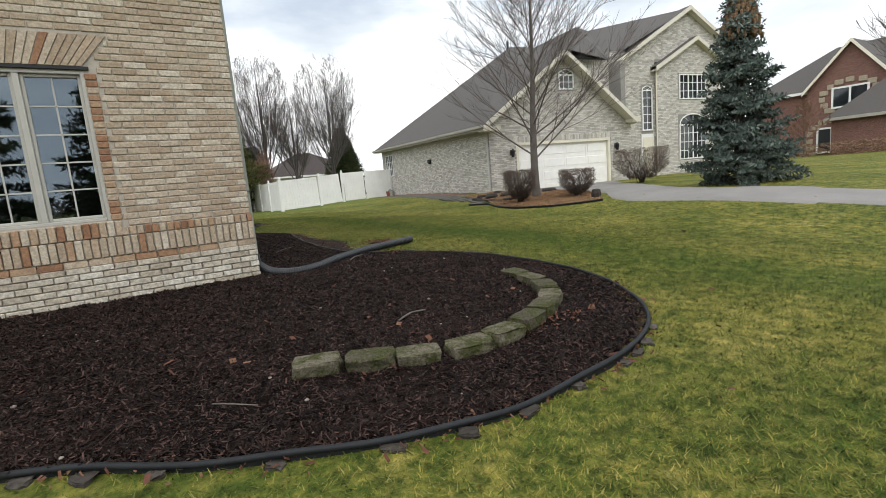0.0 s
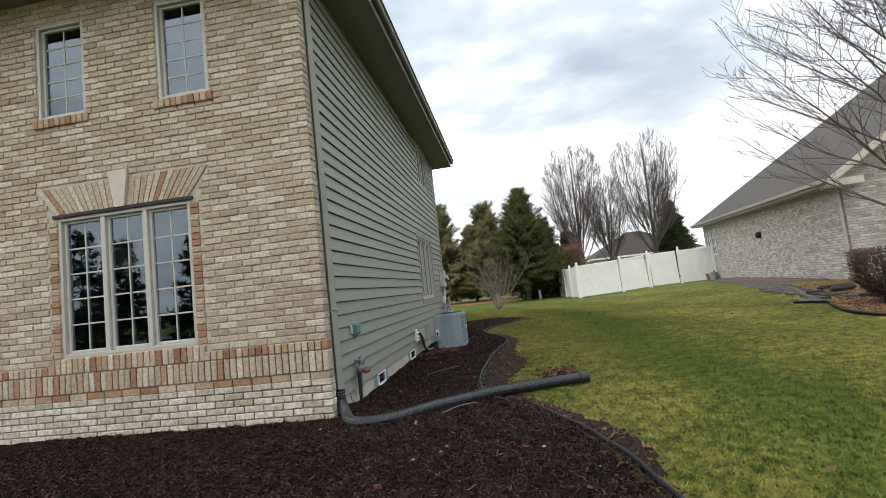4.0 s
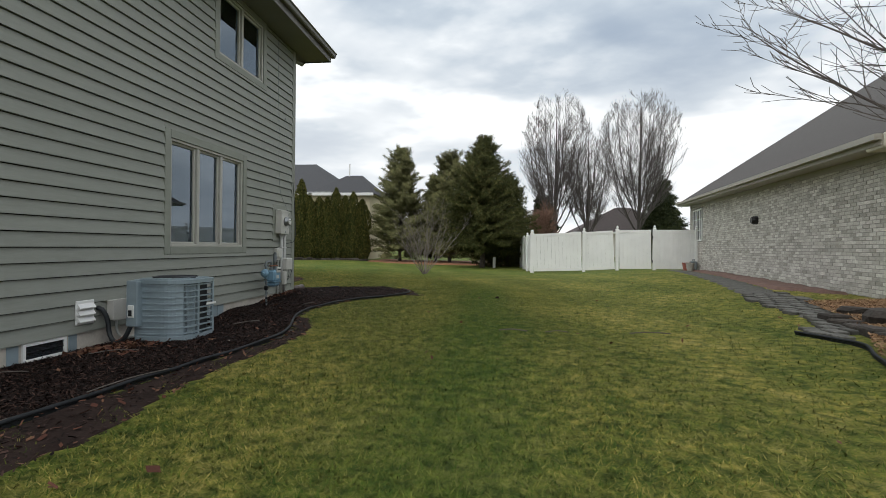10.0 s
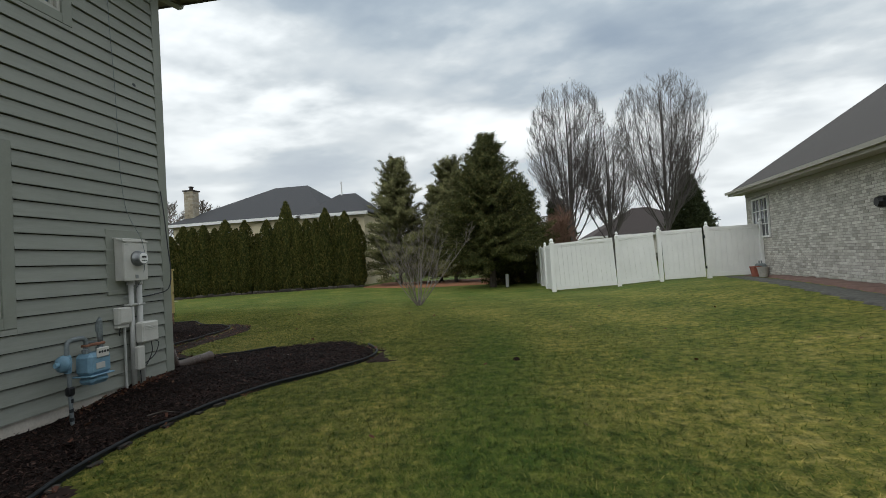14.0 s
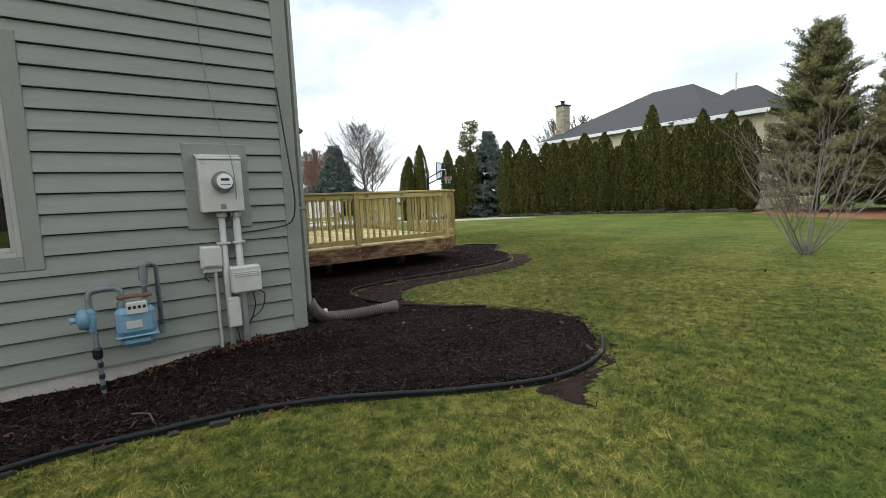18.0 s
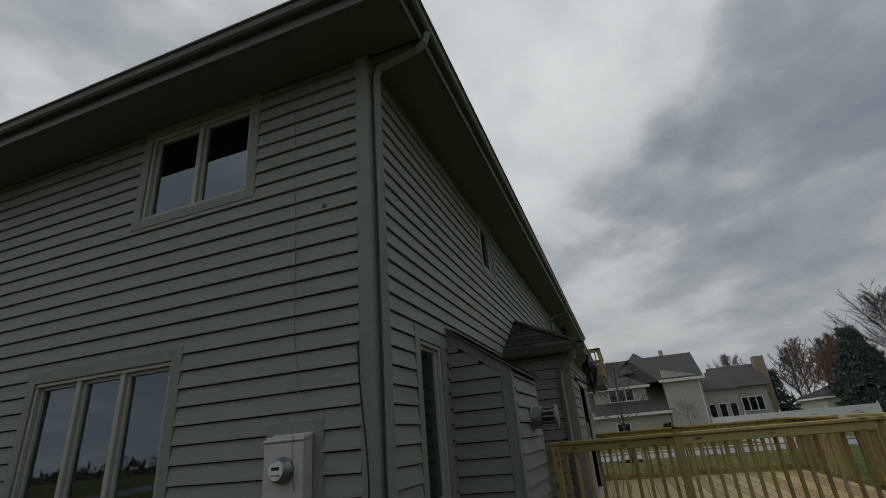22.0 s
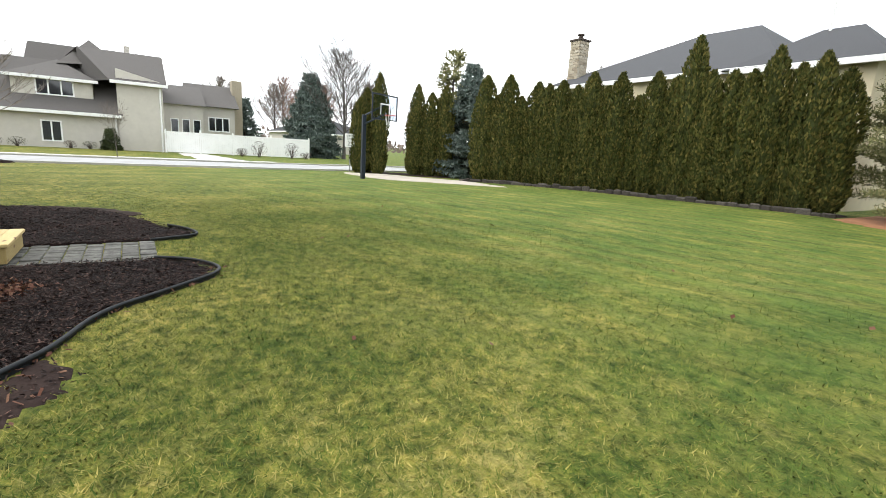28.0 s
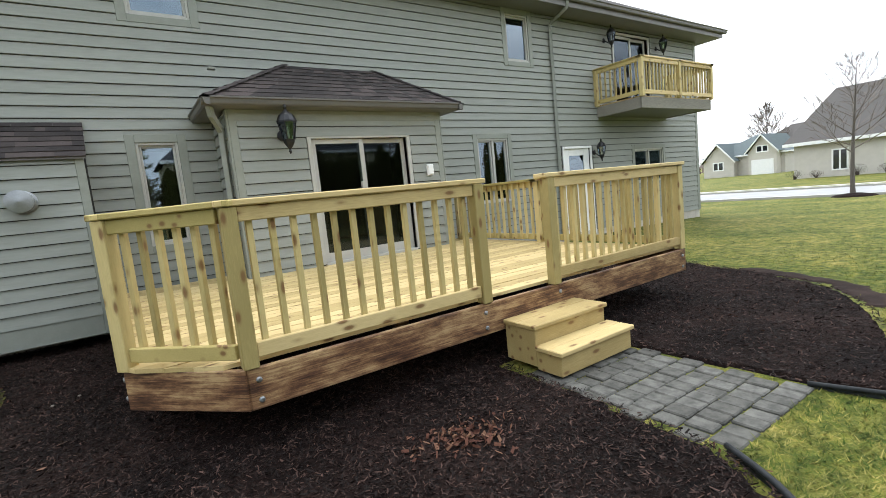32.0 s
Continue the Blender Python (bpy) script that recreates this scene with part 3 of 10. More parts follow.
    tr, gl, fr = nt.nodes.new("ShaderNodeBsdfTransparent"), nt.nodes.new("ShaderNodeBsdfGlossy"), nt.nodes.new("ShaderNodeFresnel")
    tr.inputs[0].default_value = (0.55, 0.60, 0.60, 1)
    gl.inputs["Roughness"].default_value = 0.015
    gl.inputs["Color"].default_value = (0.74, 0.87, 1.0, 1)
    fr.inputs["IOR"].default_value = 2.25
    nt.links.new(fr.outputs[0], mx.inputs[0])
    nt.links.new(tr.outputs[0], mx.inputs[1])
    nt.links.new(gl.outputs[0], mx.inputs[2])
    nt.links.new(mx.outputs[0], out.inputs[0])
    MATS["glass"] = m
    m = m.copy()
    m.name = "acrylic"
    for n in m.node_tree.nodes:
        if n.type == "BSDF_TRANSPARENT":
            n.inputs[0].default_value = (0.72, 0.77, 0.82, 1)
        elif n.type == "MIX_SHADER":
            m.node_tree.links.remove(n.inputs[0].links[0])
            n.inputs[0].default_value = 0.05
    MATS["acrylic"] = m
    m = MATS["glass"].copy()
    m.name = "glass_dim"
    for n in m.node_tree.nodes:
        if n.type == "FRESNEL":
            n.inputs["IOR"].default_value = 1.5
    MATS["glass_dim"] = m


make_materials()

# ---- building blocks ----
class Shape:
    """Collects faces for one mesh."""

    def __init__(self):
        self.v, self.f = [], []

    def face(self, *pts):
        n = len(self.v)
        self.v += [tuple(p) for p in pts]
        self.f.append(tuple(range(n, n + len(pts))))
        return self

    def box(self, x0, y0, z0, x1, y1, z1, m=None):
        x0, x1 = min(x0, x1), max(x0, x1)
        y0, y1 = min(y0, y1), max(y0, y1)
        z0, z1 = min(z0, z1), max(z0, z1)
        n = len(self.v)
        pts = [(x, y, z) for z in (z0, z1) for y in (y0, y1) for x in (x0, x1)]
        self.v += [tuple(m @ Vector(p)) for p in pts] if m else pts
        for q in ((0, 2, 3, 1), (4, 5, 7, 6), (0, 1, 5, 4), (2, 6, 7, 3), (0, 4, 6, 2), (1, 3, 7, 5)):
            self.f.append(tuple(n + i for i in q))
        return self

    def bevel_box(self, x0, y0, z0, x1, y1, z1, b=0.006, m=None):
        """A box with its edges taken off."""
        xs, ys, zs = sorted((x0, x1)), sorted((y0, y1)), sorted((z0, z1))
        b = min(b, (xs[1] - xs[0]) * 0.45, (ys[1] - ys[0]) * 0.45, (zs[1] - zs[0]) * 0.45)
        n, idx = len(self.v), {}
        c = (xs, ys, zs)
        for i in (0, 1):
            for j in (0, 1):
                for k in (0, 1):
                    at = [c[0][i], c[1][j], c[2][k]]
                    inn = [at[a] + (b if (i, j, k)[a] == 0 else -b) for a in range(3)]
                    for a in range(3):
                        p = list(inn)
                        p[a] = at[a]
                        idx[i, j, k, a] = len(self.v)
                        self.v.append(tuple(m @ Vector(p)) if m else tuple(p))
        for a in range(3):
            o1, o2 = [q for q in range(3) if q != a]
            for s in (0, 1):
                ring = []
                for u, w in ((0, 0), (1, 0), (1, 1), (0, 1)):
                    key = [0, 0, 0]
                    key[a], key[o1], key[o2] = s, u, w
                    ring.append(idx[(*key, a)])
                flip = (a == 1) ^ (s == 0)
                self.f.append(tuple(ring[::-1] if flip else ring))
        for a in range(3):
            o1, o2 = [q for q in range(3) if q != a]
            for u in (0, 1):
                for w in (0, 1):
                    k0, k1 = [0, 0, 0], [0, 0, 0]
                    k0[o1], k0[o2], k1[o1], k1[o2], k1[a] = u, w, u, w, 1
                    self.f.append((idx[(*k0, o1)], idx[(*k1, o1)], idx[(*k1, o2)], idx[(*k0, o2)]))
        for i in (0, 1):
            for j in (0, 1):
                for k in (0, 1):
                    self.f.append((idx[i, j, k, 0], idx[i, j, k, 1], idx[i, j, k, 2]))
        return self

    def prism(self, ring, axis, a, b):
        """A ring of 2D points swept along an axis ("x", "y" or "z") from a to b."""
        def at(p, s):
            return {"x": (s, p[0], p[1]), "y": (p[0], s, p[1]), "z": (p[0], p[1], s)}[axis]
        n, k = len(self.v), len(ring)
        self.v += [at(p, a) for p in ring] + [at(p, b) for p in ring]
        self.f += [tuple(range(n, n + k)), tuple(range(n + 2 * k - 1, n + k - 1, -1))]
        self.f += [(n + i, n + k + i, n + k + (i + 1) % k, n + (i + 1) % k) for i in range(k)]
        return self

    def tube(self, pts, r, sides=8, cap=True, ridged=0.0):
        """A tube along points; r is one radius or one a point; ridged alternates the radius."""
        pts = [Vector(p) for p in pts]
        rs = [r] * len(pts) if isinstance(r, (int, float)) else list(r)
        n = len(self.v)
        ref = Vector((0, 0, 1))
        last = None
        for i, p in enumerate(pts):
            d = (pts[min(i + 1, len(pts) - 1)] - pts[max(i - 1, 0)]).normalized()
            if last is None:
                u = d.cross(ref if abs(d.z) < 0.9 else Vector((1, 0, 0))).normalized()
            else:
                u = (last - d * last.dot(d)).normalized()
            last, w = u, d.cross(u)
            rr = rs[i] * (1 + (ridged if i % 2 else 0))
            for s in range(sides):
                a = 2 * math.pi * s / sides
                self.v.append(tuple(p + (u * math.cos(a) + w * math.sin(a)) * rr))
        for i in range(len(pts) - 1):
            for s in range(sides):
                a, b = n + i * sides + s, n + i * sides + (s + 1) % sides
                self.f.append((a, b, b + sides, a + sides))
        if cap:
            self.f.append(tuple(n + s for s in range(sides))[::-1])
            self.f.append(tuple(n + (len(pts) - 1) * sides + s for s in range(sides)))
        return self

    def lathe(self, prof, at=(0, 0, 0), sides=14, axis="z"):
        """A profile of (radius, height) turned about an axis."""
        n = len(self.v)
        for r, h in prof:
            for s in range(sides):
                a = 2 * math.pi * s / sides
                c, q = r * math.cos(a), r * math.sin(a)
                p = {"z": (c, q, h), "x": (h, c, q), "y": (q, h, c)}[axis]
                self.v.append((p[0] + at[0], p[1] + at[1], p[2] + at[2]))
        for i in range(len(prof) - 1):
            for s in range(sides):
                a, b = n + i * sides + s, n + i * sides + (s + 1) % sides
                self.f.append((a, b, b + sides, a + sides))
        self.f.append(tuple(n + s for s in range(sides))[::-1])
        self.f.append(tuple(n + (len(prof) - 1) * sides + s for s in range(sides)))
        return self

    def add(self, other, m=None):
        n = len(self.v)
        self.v += [tuple(m @ Vector(p)) for p in other.v] if m else other.v
        self.f += [tuple(n + i for i in q) for q in other.f]
        return self

    def mesh(self, name, mat, smooth=False):
        me = bpy.data.meshes.new(name)
        me.from_pydata(self.v, [], self.f)
        if mat:
            me.materials.append(MATS[mat])
        if smooth:
            me.polygons.foreach_set("use_smooth", [True] * len(me.polygons))
        me.update()
        return me


def thing(name, label, category, at=(0, 0, 0), turn=0.0, group="", kind=""):
    ob = new(name)
    ob.matrix_basis = pose(*at, 0, 0, turn)
    return tagged(ob, label, category, group, kind)


def part(name, shape, mat, parent, label="", smooth=False):
    ob = new(name, shape if isinstance(shape, bpy.types.Mesh) else shape.mesh(name, mat, smooth))
    ob.parent = parent
    if label:
        ob["label"] = label
    return ob


def single(name, shape, mat, label, category, at=(0, 0, 0), turn=0.0, group="", kind="", smooth=False):
    ob = new(name, shape.mesh(name, mat, smooth))
    ob.matrix_basis = pose(*at, 0, 0, turn)
    return tagged(ob, label, category, group, kind)


def sm(t):
    t = min(1.0, max(0.0, t))
    return t * t * (3 - 2 * t)


def ground_z(x, y):
    """The lie of the land."""
    z = -0.17 - 0.16 * sm((-1 - y) / 4)
    z += 0.30 * sm((x - 6) / 4.5) * (1 - 0.4 * sm((y - 14) / 12))
    z -= 0.28 * sm((-13 - x) / 13)
    z -= 0.12 * sm((y - 18) / 8) * sm((x + 8) / 6)
    return z


def smooth_line(pts, step=0.12, closed=False):
    """Points along a soft curve through the given ones."""
    p = [Vector((*q, 0)) if len(q) == 2 else Vector(q) for q in pts]
    out, n = [], len(p)
    for i in range(n if closed else n - 1):
        a, b, c, d = (p[(i + k) % n] if closed else p[min(max(i + k, 0), n - 1)] for k in (-1, 0, 1, 2))
        k = max(1, int((c - b).length / step))
        for s in range(k):
            t = s / k
            out.append(0.5 * ((2 * b) + (c - a) * t + (2 * a - 5 * b + 4 * c - d) * t * t + (3 * b - a - 3 * c + d) * t ** 3))
    if not closed:
        out.append(p[-1])
    return out


def inside(poly, x, y):
    """Which of the points x, y (arrays) lie in a polygon."""
    hit = np.zeros(len(x), bool)
    px, py = np.array([p[0] for p in poly]), np.array([p[1] for p in poly])
    j = len(poly) - 1
    for i in range(len(poly)):
        cross = (py[i] > y) != (py[j] > y)
        with np.errstate(divide="ignore", invalid="ignore"):
            hit ^= cross & (x < (px[j] - px[i]) * (y - py[i]) / (py[j] - py[i] + 1e-12) + px[i])
        j = i
    return hit

# ---- ground, beds, paths ----
FRONT_EDGE = [(-1.78, -3.55), (-1.45, -3.72), (-1.03, -4.02), (-0.47, -4.30), (0.04, -4.48), (0.36, -4.54), (0.80, -4.52), (1.27, -4.47), (1.82, -4.27), (2.22, -3.95), (2.55, -3.42), (2.72, -2.70), (2.64, -1.9), (2.42, -1.0), (2.06, -0.12), (1.76, 0.30)]
SIDE_EDGE = [(1.84, 0.02), (1.53, 0.65), (1.45, 1.66), (1.52, 2.9), (1.62, 3.9), (1.74, 4.7), (1.78, 5.3), (1.66, 5.9), (1.33, 6.8), (1.17, 7.7), (1.28, 8.4), (1.38, 8.9), (1.74, 9.55), (2.13, 10.2), (2.26, 10.68), (2.17, 11.15), (1.92, 11.55)]
MID_EDGE = [(1.35, 11.98), (0.75, 11.95), (0.3, 11.6), (-0.2, 11.2), (-0.76, 10.87), (-1.45, 10.76), (-1.98, 10.98), (-2.16, 11.45), (-2.2, 12.5), (-2.25, 13.5), (-2.45, 14.5), (-2.75, 14.95), (-3.3, 15.35), (-3.9, 15.6), (-4.4, 16.1), (-4.72, 16.43), (-5.03, 16.5), (-5.33, 16.34), (-5.55, 15.98)]
WEST_EDGE = [(-6.58, 15.98), (-6.72, 16.42), (-7.02, 16.5), (-7.6, 16.22), (-8.7, 15.75), (-9.45, 15.15), (-9.9, 14.1), (-10.2, 13.2), (-10.3, 12.0), (-10.2, 9.8)]
MULCH = [tuple(p[:2]) for p in smooth_line(FRONT_EDGE + SIDE_EDGE[1:] + MID_EDGE, 0.2)] + [(-5.62, 14.3), (-6.52, 14.3)] + [tuple(p[:2]) for p in smooth_line(WEST_EDGE, 0.25)] + [(-0.1, 9.5), (-0.1, 0.05), (-6.0, 0.05), (-6.0, -2.4)]


def mulch_z(x, y):
    # worn down along the foot of the side wall
    dip = 0.065 * sm((0.55 - x) / 0.35) * sm((y - 0.5) / 0.4) * sm((7.3 - y) / 0.5) if x > -0.3 else 0.0
    heap = 0.11 * sm((0.7 - x) / 0.5) * sm((y - 7.9) / 1.3) * sm((10.3 - y) / 0.6) if x > -0.3 else 0.0
    return ground_z(x, y) + 0.035 - dip + heap + 0.022 * noise.noise(Vector((x * 1.7, y * 1.7, 3.0))) + 0.012 * noise.noise(Vector((x * 9, y * 9, 1.0)))


def build_ground():
    # fine near the walk, wider and wider outward, to the horizon
    def axis(lo, hi, step):
        a = list(np.arange(lo, hi + 1e-6, step))
        g, s = step, a[0]
        left = []
        while s > -1800:
            g *= 1.22
            s -= g
            left.append(s)
        g, s, right = step, a[-1], []
        while s < 1800:
            g *= 1.22
            s += g
            right.append(s)
        return left[::-1] + a + right
    xs, ys = axis(-34, 16, 0.5), axis(-10, 42, 0.5)
    sh = Shape()
    for y in ys:
        for x in xs:
            sh.v.append((x, y, ground_z(x, y) - (0.12 if -1.0 < x < 0.4 and 0 < y < 8 else 0.0)))
    w = len(xs)
    for j in range(len(ys) - 1):
        for i in range(w - 1):
            a = j * w + i
            sh.f.append((a, a + 1, a + w + 1, a + w))
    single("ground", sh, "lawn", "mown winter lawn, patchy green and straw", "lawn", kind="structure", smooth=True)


def sheet(name, poly, mat, zfun, label, category, step=0.12, kind="structure", skirt=0.05):
    """A patch of ground cover on a grid, with its rim turned down."""
    xs = [p[0] for p in poly]
    ys = [p[1] for p in poly]
    gx, gy = np.arange(min(xs), max(xs) + step, step), np.arange(min(ys), max(ys) + step, step)
    X, Y = np.meshgrid(gx, gy)
    ok = inside(poly, X.ravel(), Y.ravel()).reshape(X.shape)
    sh, idx = Shape(), {}

    def node(i, j):
        if (i, j) not in idx:
            x, y = float(gx[i]), float(gy[j])
            rim = not (ok[max(j - 1, 0):j + 2, max(i - 1, 0):i + 2].all() and 0 < i < len(gx) - 1 and 0 < j < len(gy) - 1)
            idx[i, j] = len(sh.v)
            sh.v.append((x, y, ground_z(x, y) - skirt if rim else zfun(x, y)))
        return idx[i, j]

    for j in range(len(gy) - 1):
        for i in range(len(gx) - 1):
            if ok[j, i] or ok[j + 1, i] or ok[j, i + 1] or ok[j + 1, i + 1]:
                sh.f.append((node(i, j), node(i + 1, j), node(i + 1, j + 1), node(i, j + 1)))
    return single(name, sh, mat, label, category, kind=kind, smooth=True)


def edging(pts, label="black plastic lawn edging round the mulch bed"):
    line = smooth_line(pts, 0.1)
    path = [(p.x + 0.008 * noise.noise(p * 3), p.y, ground_z(p.x, p.y) + 0.040 + 0.014 * noise.noise(p * 2.1)) for p in line]
    th = thing("lawn_edging", label, "edging", group="lawn edging")
    part("bead", Shape().tube(path, 0.016, 8), "edging", th, smooth=True)
    skirt = Shape()
    for a, b in zip(path[:-1], path[1:]):
        skirt.face((a[0], a[1], a[2]), (b[0], b[1], b[2]), (b[0], b[1], b[2] - 0.09), (a[0], a[1], a[2] - 0.09))
    part("skirt", skirt, "edging", th)


build_ground()
sheet("mulch_bed", MULCH, "mulch", mulch_z, "dark brown shredded bark mulch round the house", "mulch", 0.045)
for e in (FRONT_EDGE[:-1], SIDE_EDGE, MID_EDGE[2:], WEST_EDGE[:4]):
    edging(e)

# ---- the house ----
LAP = 0.1478
WALL_TOP = 4.93
BACK = 9.54
WEST = -18.0


def slab(name, axis, plane, a0, a1, z0, z1, holes, thick, mat, label, inward):
    """A wall in the plane axis = plane, its openings cut through it; inward is the sign of its thickness."""
    us = sorted({a0, a1, *(h[0] for h in holes), *(h[1] for h in holes)})
    zs = sorted({z0, z1, *(h[2] for h in holes), *(h[3] for h in holes)})
    sh = Shape()
    for u0, u1 in zip(us[:-1], us[1:]):
        for w0, w1 in zip(zs[:-1], zs[1:]):
            c, d = (u0 + u1) / 2, (w0 + w1) / 2
            if u0 < a0 or u1 > a1 or any(h[0] < c < h[1] and h[2] < d < h[3] for h in holes):
                continue
            if axis == "x":
                sh.box(plane, u0, w0, plane + inward * thick, u1, w1)
            else:
                sh.box(u0, plane, w0, u1, plane + inward * thick, w1)
    return single(name, sh, mat, label, "wall", kind="structure")


def lap_siding(parent, axis, plane, out, a0, a1, z0, z1, holes, slope=None):
    """Clapboards, each its own piece, stopped at the openings. slope(z) may shorten the far end."""
    k = 0
    while z0 + k * LAP < z1 - 0.02:
        b, t = z0 + k * LAP, min(z0 + (k + 1) * LAP, z1)
        c = (b + t) / 2
        cuts = sorted((h[0], h[1]) for h in holes if h[2] - 0.02 < c < h[3] + 0.02)
        u, spans = a0, []
        for s, e in cuts:
            if s > u:
                spans.append((u, s))
            u = max(u, e)
        if u < a1:
            spans.append((u, a1))
        for s, e in spans:
            if slope:
                e = min(e, slope(t))
            if e - s < 0.03:
                continue
            j = 0.0025 * noise.noise(Vector((k * 3.1, s, plane)))
            # a narrow open joint is left above each board, to draw its shadow line
            ring = [(plane + out * 0.001, b), (plane + out * (0.034 + j), b), (plane + out * (0.0334 + j), b + 0.010), (plane + out * 0.012, t - 0.0095), (plane + out * 0.001, t - 0.0095)]
            sh = Shape()
            if axis == "x":
                sh.prism(ring, "y", s, e)
            else:
                sh.prism([(p, z) for p, z in ring], "x", s, e)
            part("clapboard", sh, "siding", parent)
        # the cut boards directly under and over an opening
        for h in holes:
            if h[2] - 0.02 < c < h[3] + 0.02 and h[1] - h[0] < 2.5:
                for lo, hi in ((b, h[2] - 0.002), (h[3] + 0.002, t - 0.0095)):
                    if b <= lo < hi <= t and hi - lo > 0.012:
                        dl, dh = (0.034 - 0.022 * (z - b) / LAP for z in (lo, hi))
                        ring = [(plane + out * 0.001, lo), (plane + out * dl, lo), (plane + out * dh, hi), (plane + out * 0.001, hi)]
                        part("clapboard", Shape().prism(ring, "y" if axis == "x" else "x", max(a0, h[0]), min(a1, h[1])), "siding", parent)
        k += 1


def wall_box(sh, axis, plane, out, u0, u1, z0, z1, d0, d1, bevel=0.004):
    """A box against a wall: u along it, d outward."""
    if axis == "x":
        return sh.bevel_box(plane + out * d0, u0, z0, plane + out * d1, u1, z1, bevel)
    return sh.bevel_box(u0, plane + out * d0, z0, u1, plane + out * d1, z1, bevel)


def window(name, axis, plane, out, u0, u1, z0, z1, lights=1, trim=0.11, bars=None, frame="window_frame", label="", casing="trim", curtain="", bottom=0.1, recess=0.03, frame_w=0.035):
    """A window: casing boards outside the opening u0..u1, z0..z1, frame, sashes, panes."""
    th = thing(name, label or "painted window with dark glass in the siding wall", "window", kind="structure")
    if trim:
        for a, b, c, d in ((u0 - trim, u0, z0 - bottom, z1 + trim), (u1, u1 + trim, z0 - bottom, z1 + trim), (u0, u1, z1, z1 + trim), (u0, u1, z0 - bottom, z0)):
            part("casing", wall_box(Shape(), axis, plane, out, a, b, c, d, 0.0, 0.034), casing, th)
    fr = Shape()
    w = frame_w
    for a, b, c, d in ((u0, u0 + w, z0, z1), (u1 - w, u1, z0, z1), (u0 + w, u1 - w, z1 - w, z1), (u0 + w, u1 - w, z0, z0 + w)):
        wall_box(fr, axis, plane, out, a, b, c, d, -0.09, 0.016)
    part("window_frame", fr, frame, th)
    n = lights
    span = (u1 - u0 - 2 * w) / n
    for i in range(n):
        s, e = u0 + w + i * span, u0 + w + (i + 1) * span
        if i:
            part("mullion", wall_box(Shape(), axis, plane, out, s - 0.028, s + 0.028, z0 + w, z1 - w, -0.09, 0.012), frame, th)
        lo, hi = s + (0.028 if i else 0), e - (0.028 if i < n - 1 else 0)
        sash = Shape()
        q = 0.032
        for a, b, c, d in ((lo, lo + q, z0 + w, z1 - w), (hi - q, hi, z0 + w, z1 - w), (lo + q, hi - q, z1 - w - q, z1 - w), (lo + q, hi - q, z0 + w, z0 + w + q)):
            wall_box(sash, axis, plane, out, a, b, c, d, -0.07, -0.02, 0.005)
        part("sash", sash, frame, th)
        g = wall_box(Shape(), axis, plane, out, lo + q, hi - q, z0 + w + q, z1 - w - q, -0.052, -0.046, 0.001)
        pane = part("pane", g, "glass", th)
        pane.visible_shadow = False
        if bars:
            nu, nz = bars
            grid = Shape()
            for k in range(1, nu):
                x = lo + q + (hi - lo - 2 * q) * k / nu
                wall_box(grid, axis, plane, out, x - 0.008, x + 0.008, z0 + w + q, z1 - w - q, -0.060, -0.040, 0.002)
            for k in range(1, nz):
                z = z0 + w + q + (z1 - z0 - 2 * w - 2 * q) * k / nz
                wall_box(grid, axis, plane, out, lo + q, hi - q, z - 0.008, z + 0.008, -0.060, -0.040, 0.002)
            part("muntins", grid, frame, th)
    if curtain:
        for a, b in ((u0 + 0.02, u0 + 0.22), (u1 - 0.22, u1 - 0.02)):
            fold = Shape()
            ring, k = [], 14
            for i in range(k + 1):
                uu = a + (b - a) * i / k
                dd = 0.20 + (0.018 if i % 2 else -0.018)
                ring.append((uu, dd))
            for (ua, da), (ub, db) in zip(ring[:-1], ring[1:]):
                if axis == "x":
                    fold.face((plane - out * da, ua, z0 - 0.1), (plane - out * db, ub, z0 - 0.1), (plane - out * db, ub, z1), (plane - out * da, ua, z1))
                else:
                    fold.face((ua, plane - out * da, z0 - 0.1), (ub, plane - out * db, z0 - 0.1), (ub, plane - out * db, z1), (ua, plane - out * da, z1))
            part("curtain", fold, curtain, th)
    return th


EAST_HOLES = [(5.86, 7.60, 0.87, 2.30), (6.90, 8.24, 3.82, 4.84)]
BACK_HOLES = [(-1.40, -0.85, 0.93, 2.34), (-4.10, -3.60, 0.93, 2.32), (-10.25, -9.42, 0.95, 2.26), (-11.10, -10.45, 3.86, 4.82), (-4.5, -3.75, 3.98, 4.82), (-12.93, -12.0, -0.10, 1.98), (-16.1, -14.75, 1.0, 1.90), (-15.6, -14.1, 2.92, 4.76), (-7.5, -5.2, 0.38, 2.4)]
FRONT_HOLES = [(-3.0, -1.37, 0.73, 2.29), (-1.66, -1.05, 3.47, 4.62), (-3.2, -2.58, 3.47, 4.62)]


def grow(h, e=0.11, b=0.10):
    return (h[0] - e, h[1] + e, h[2] - b, h[3] + e)


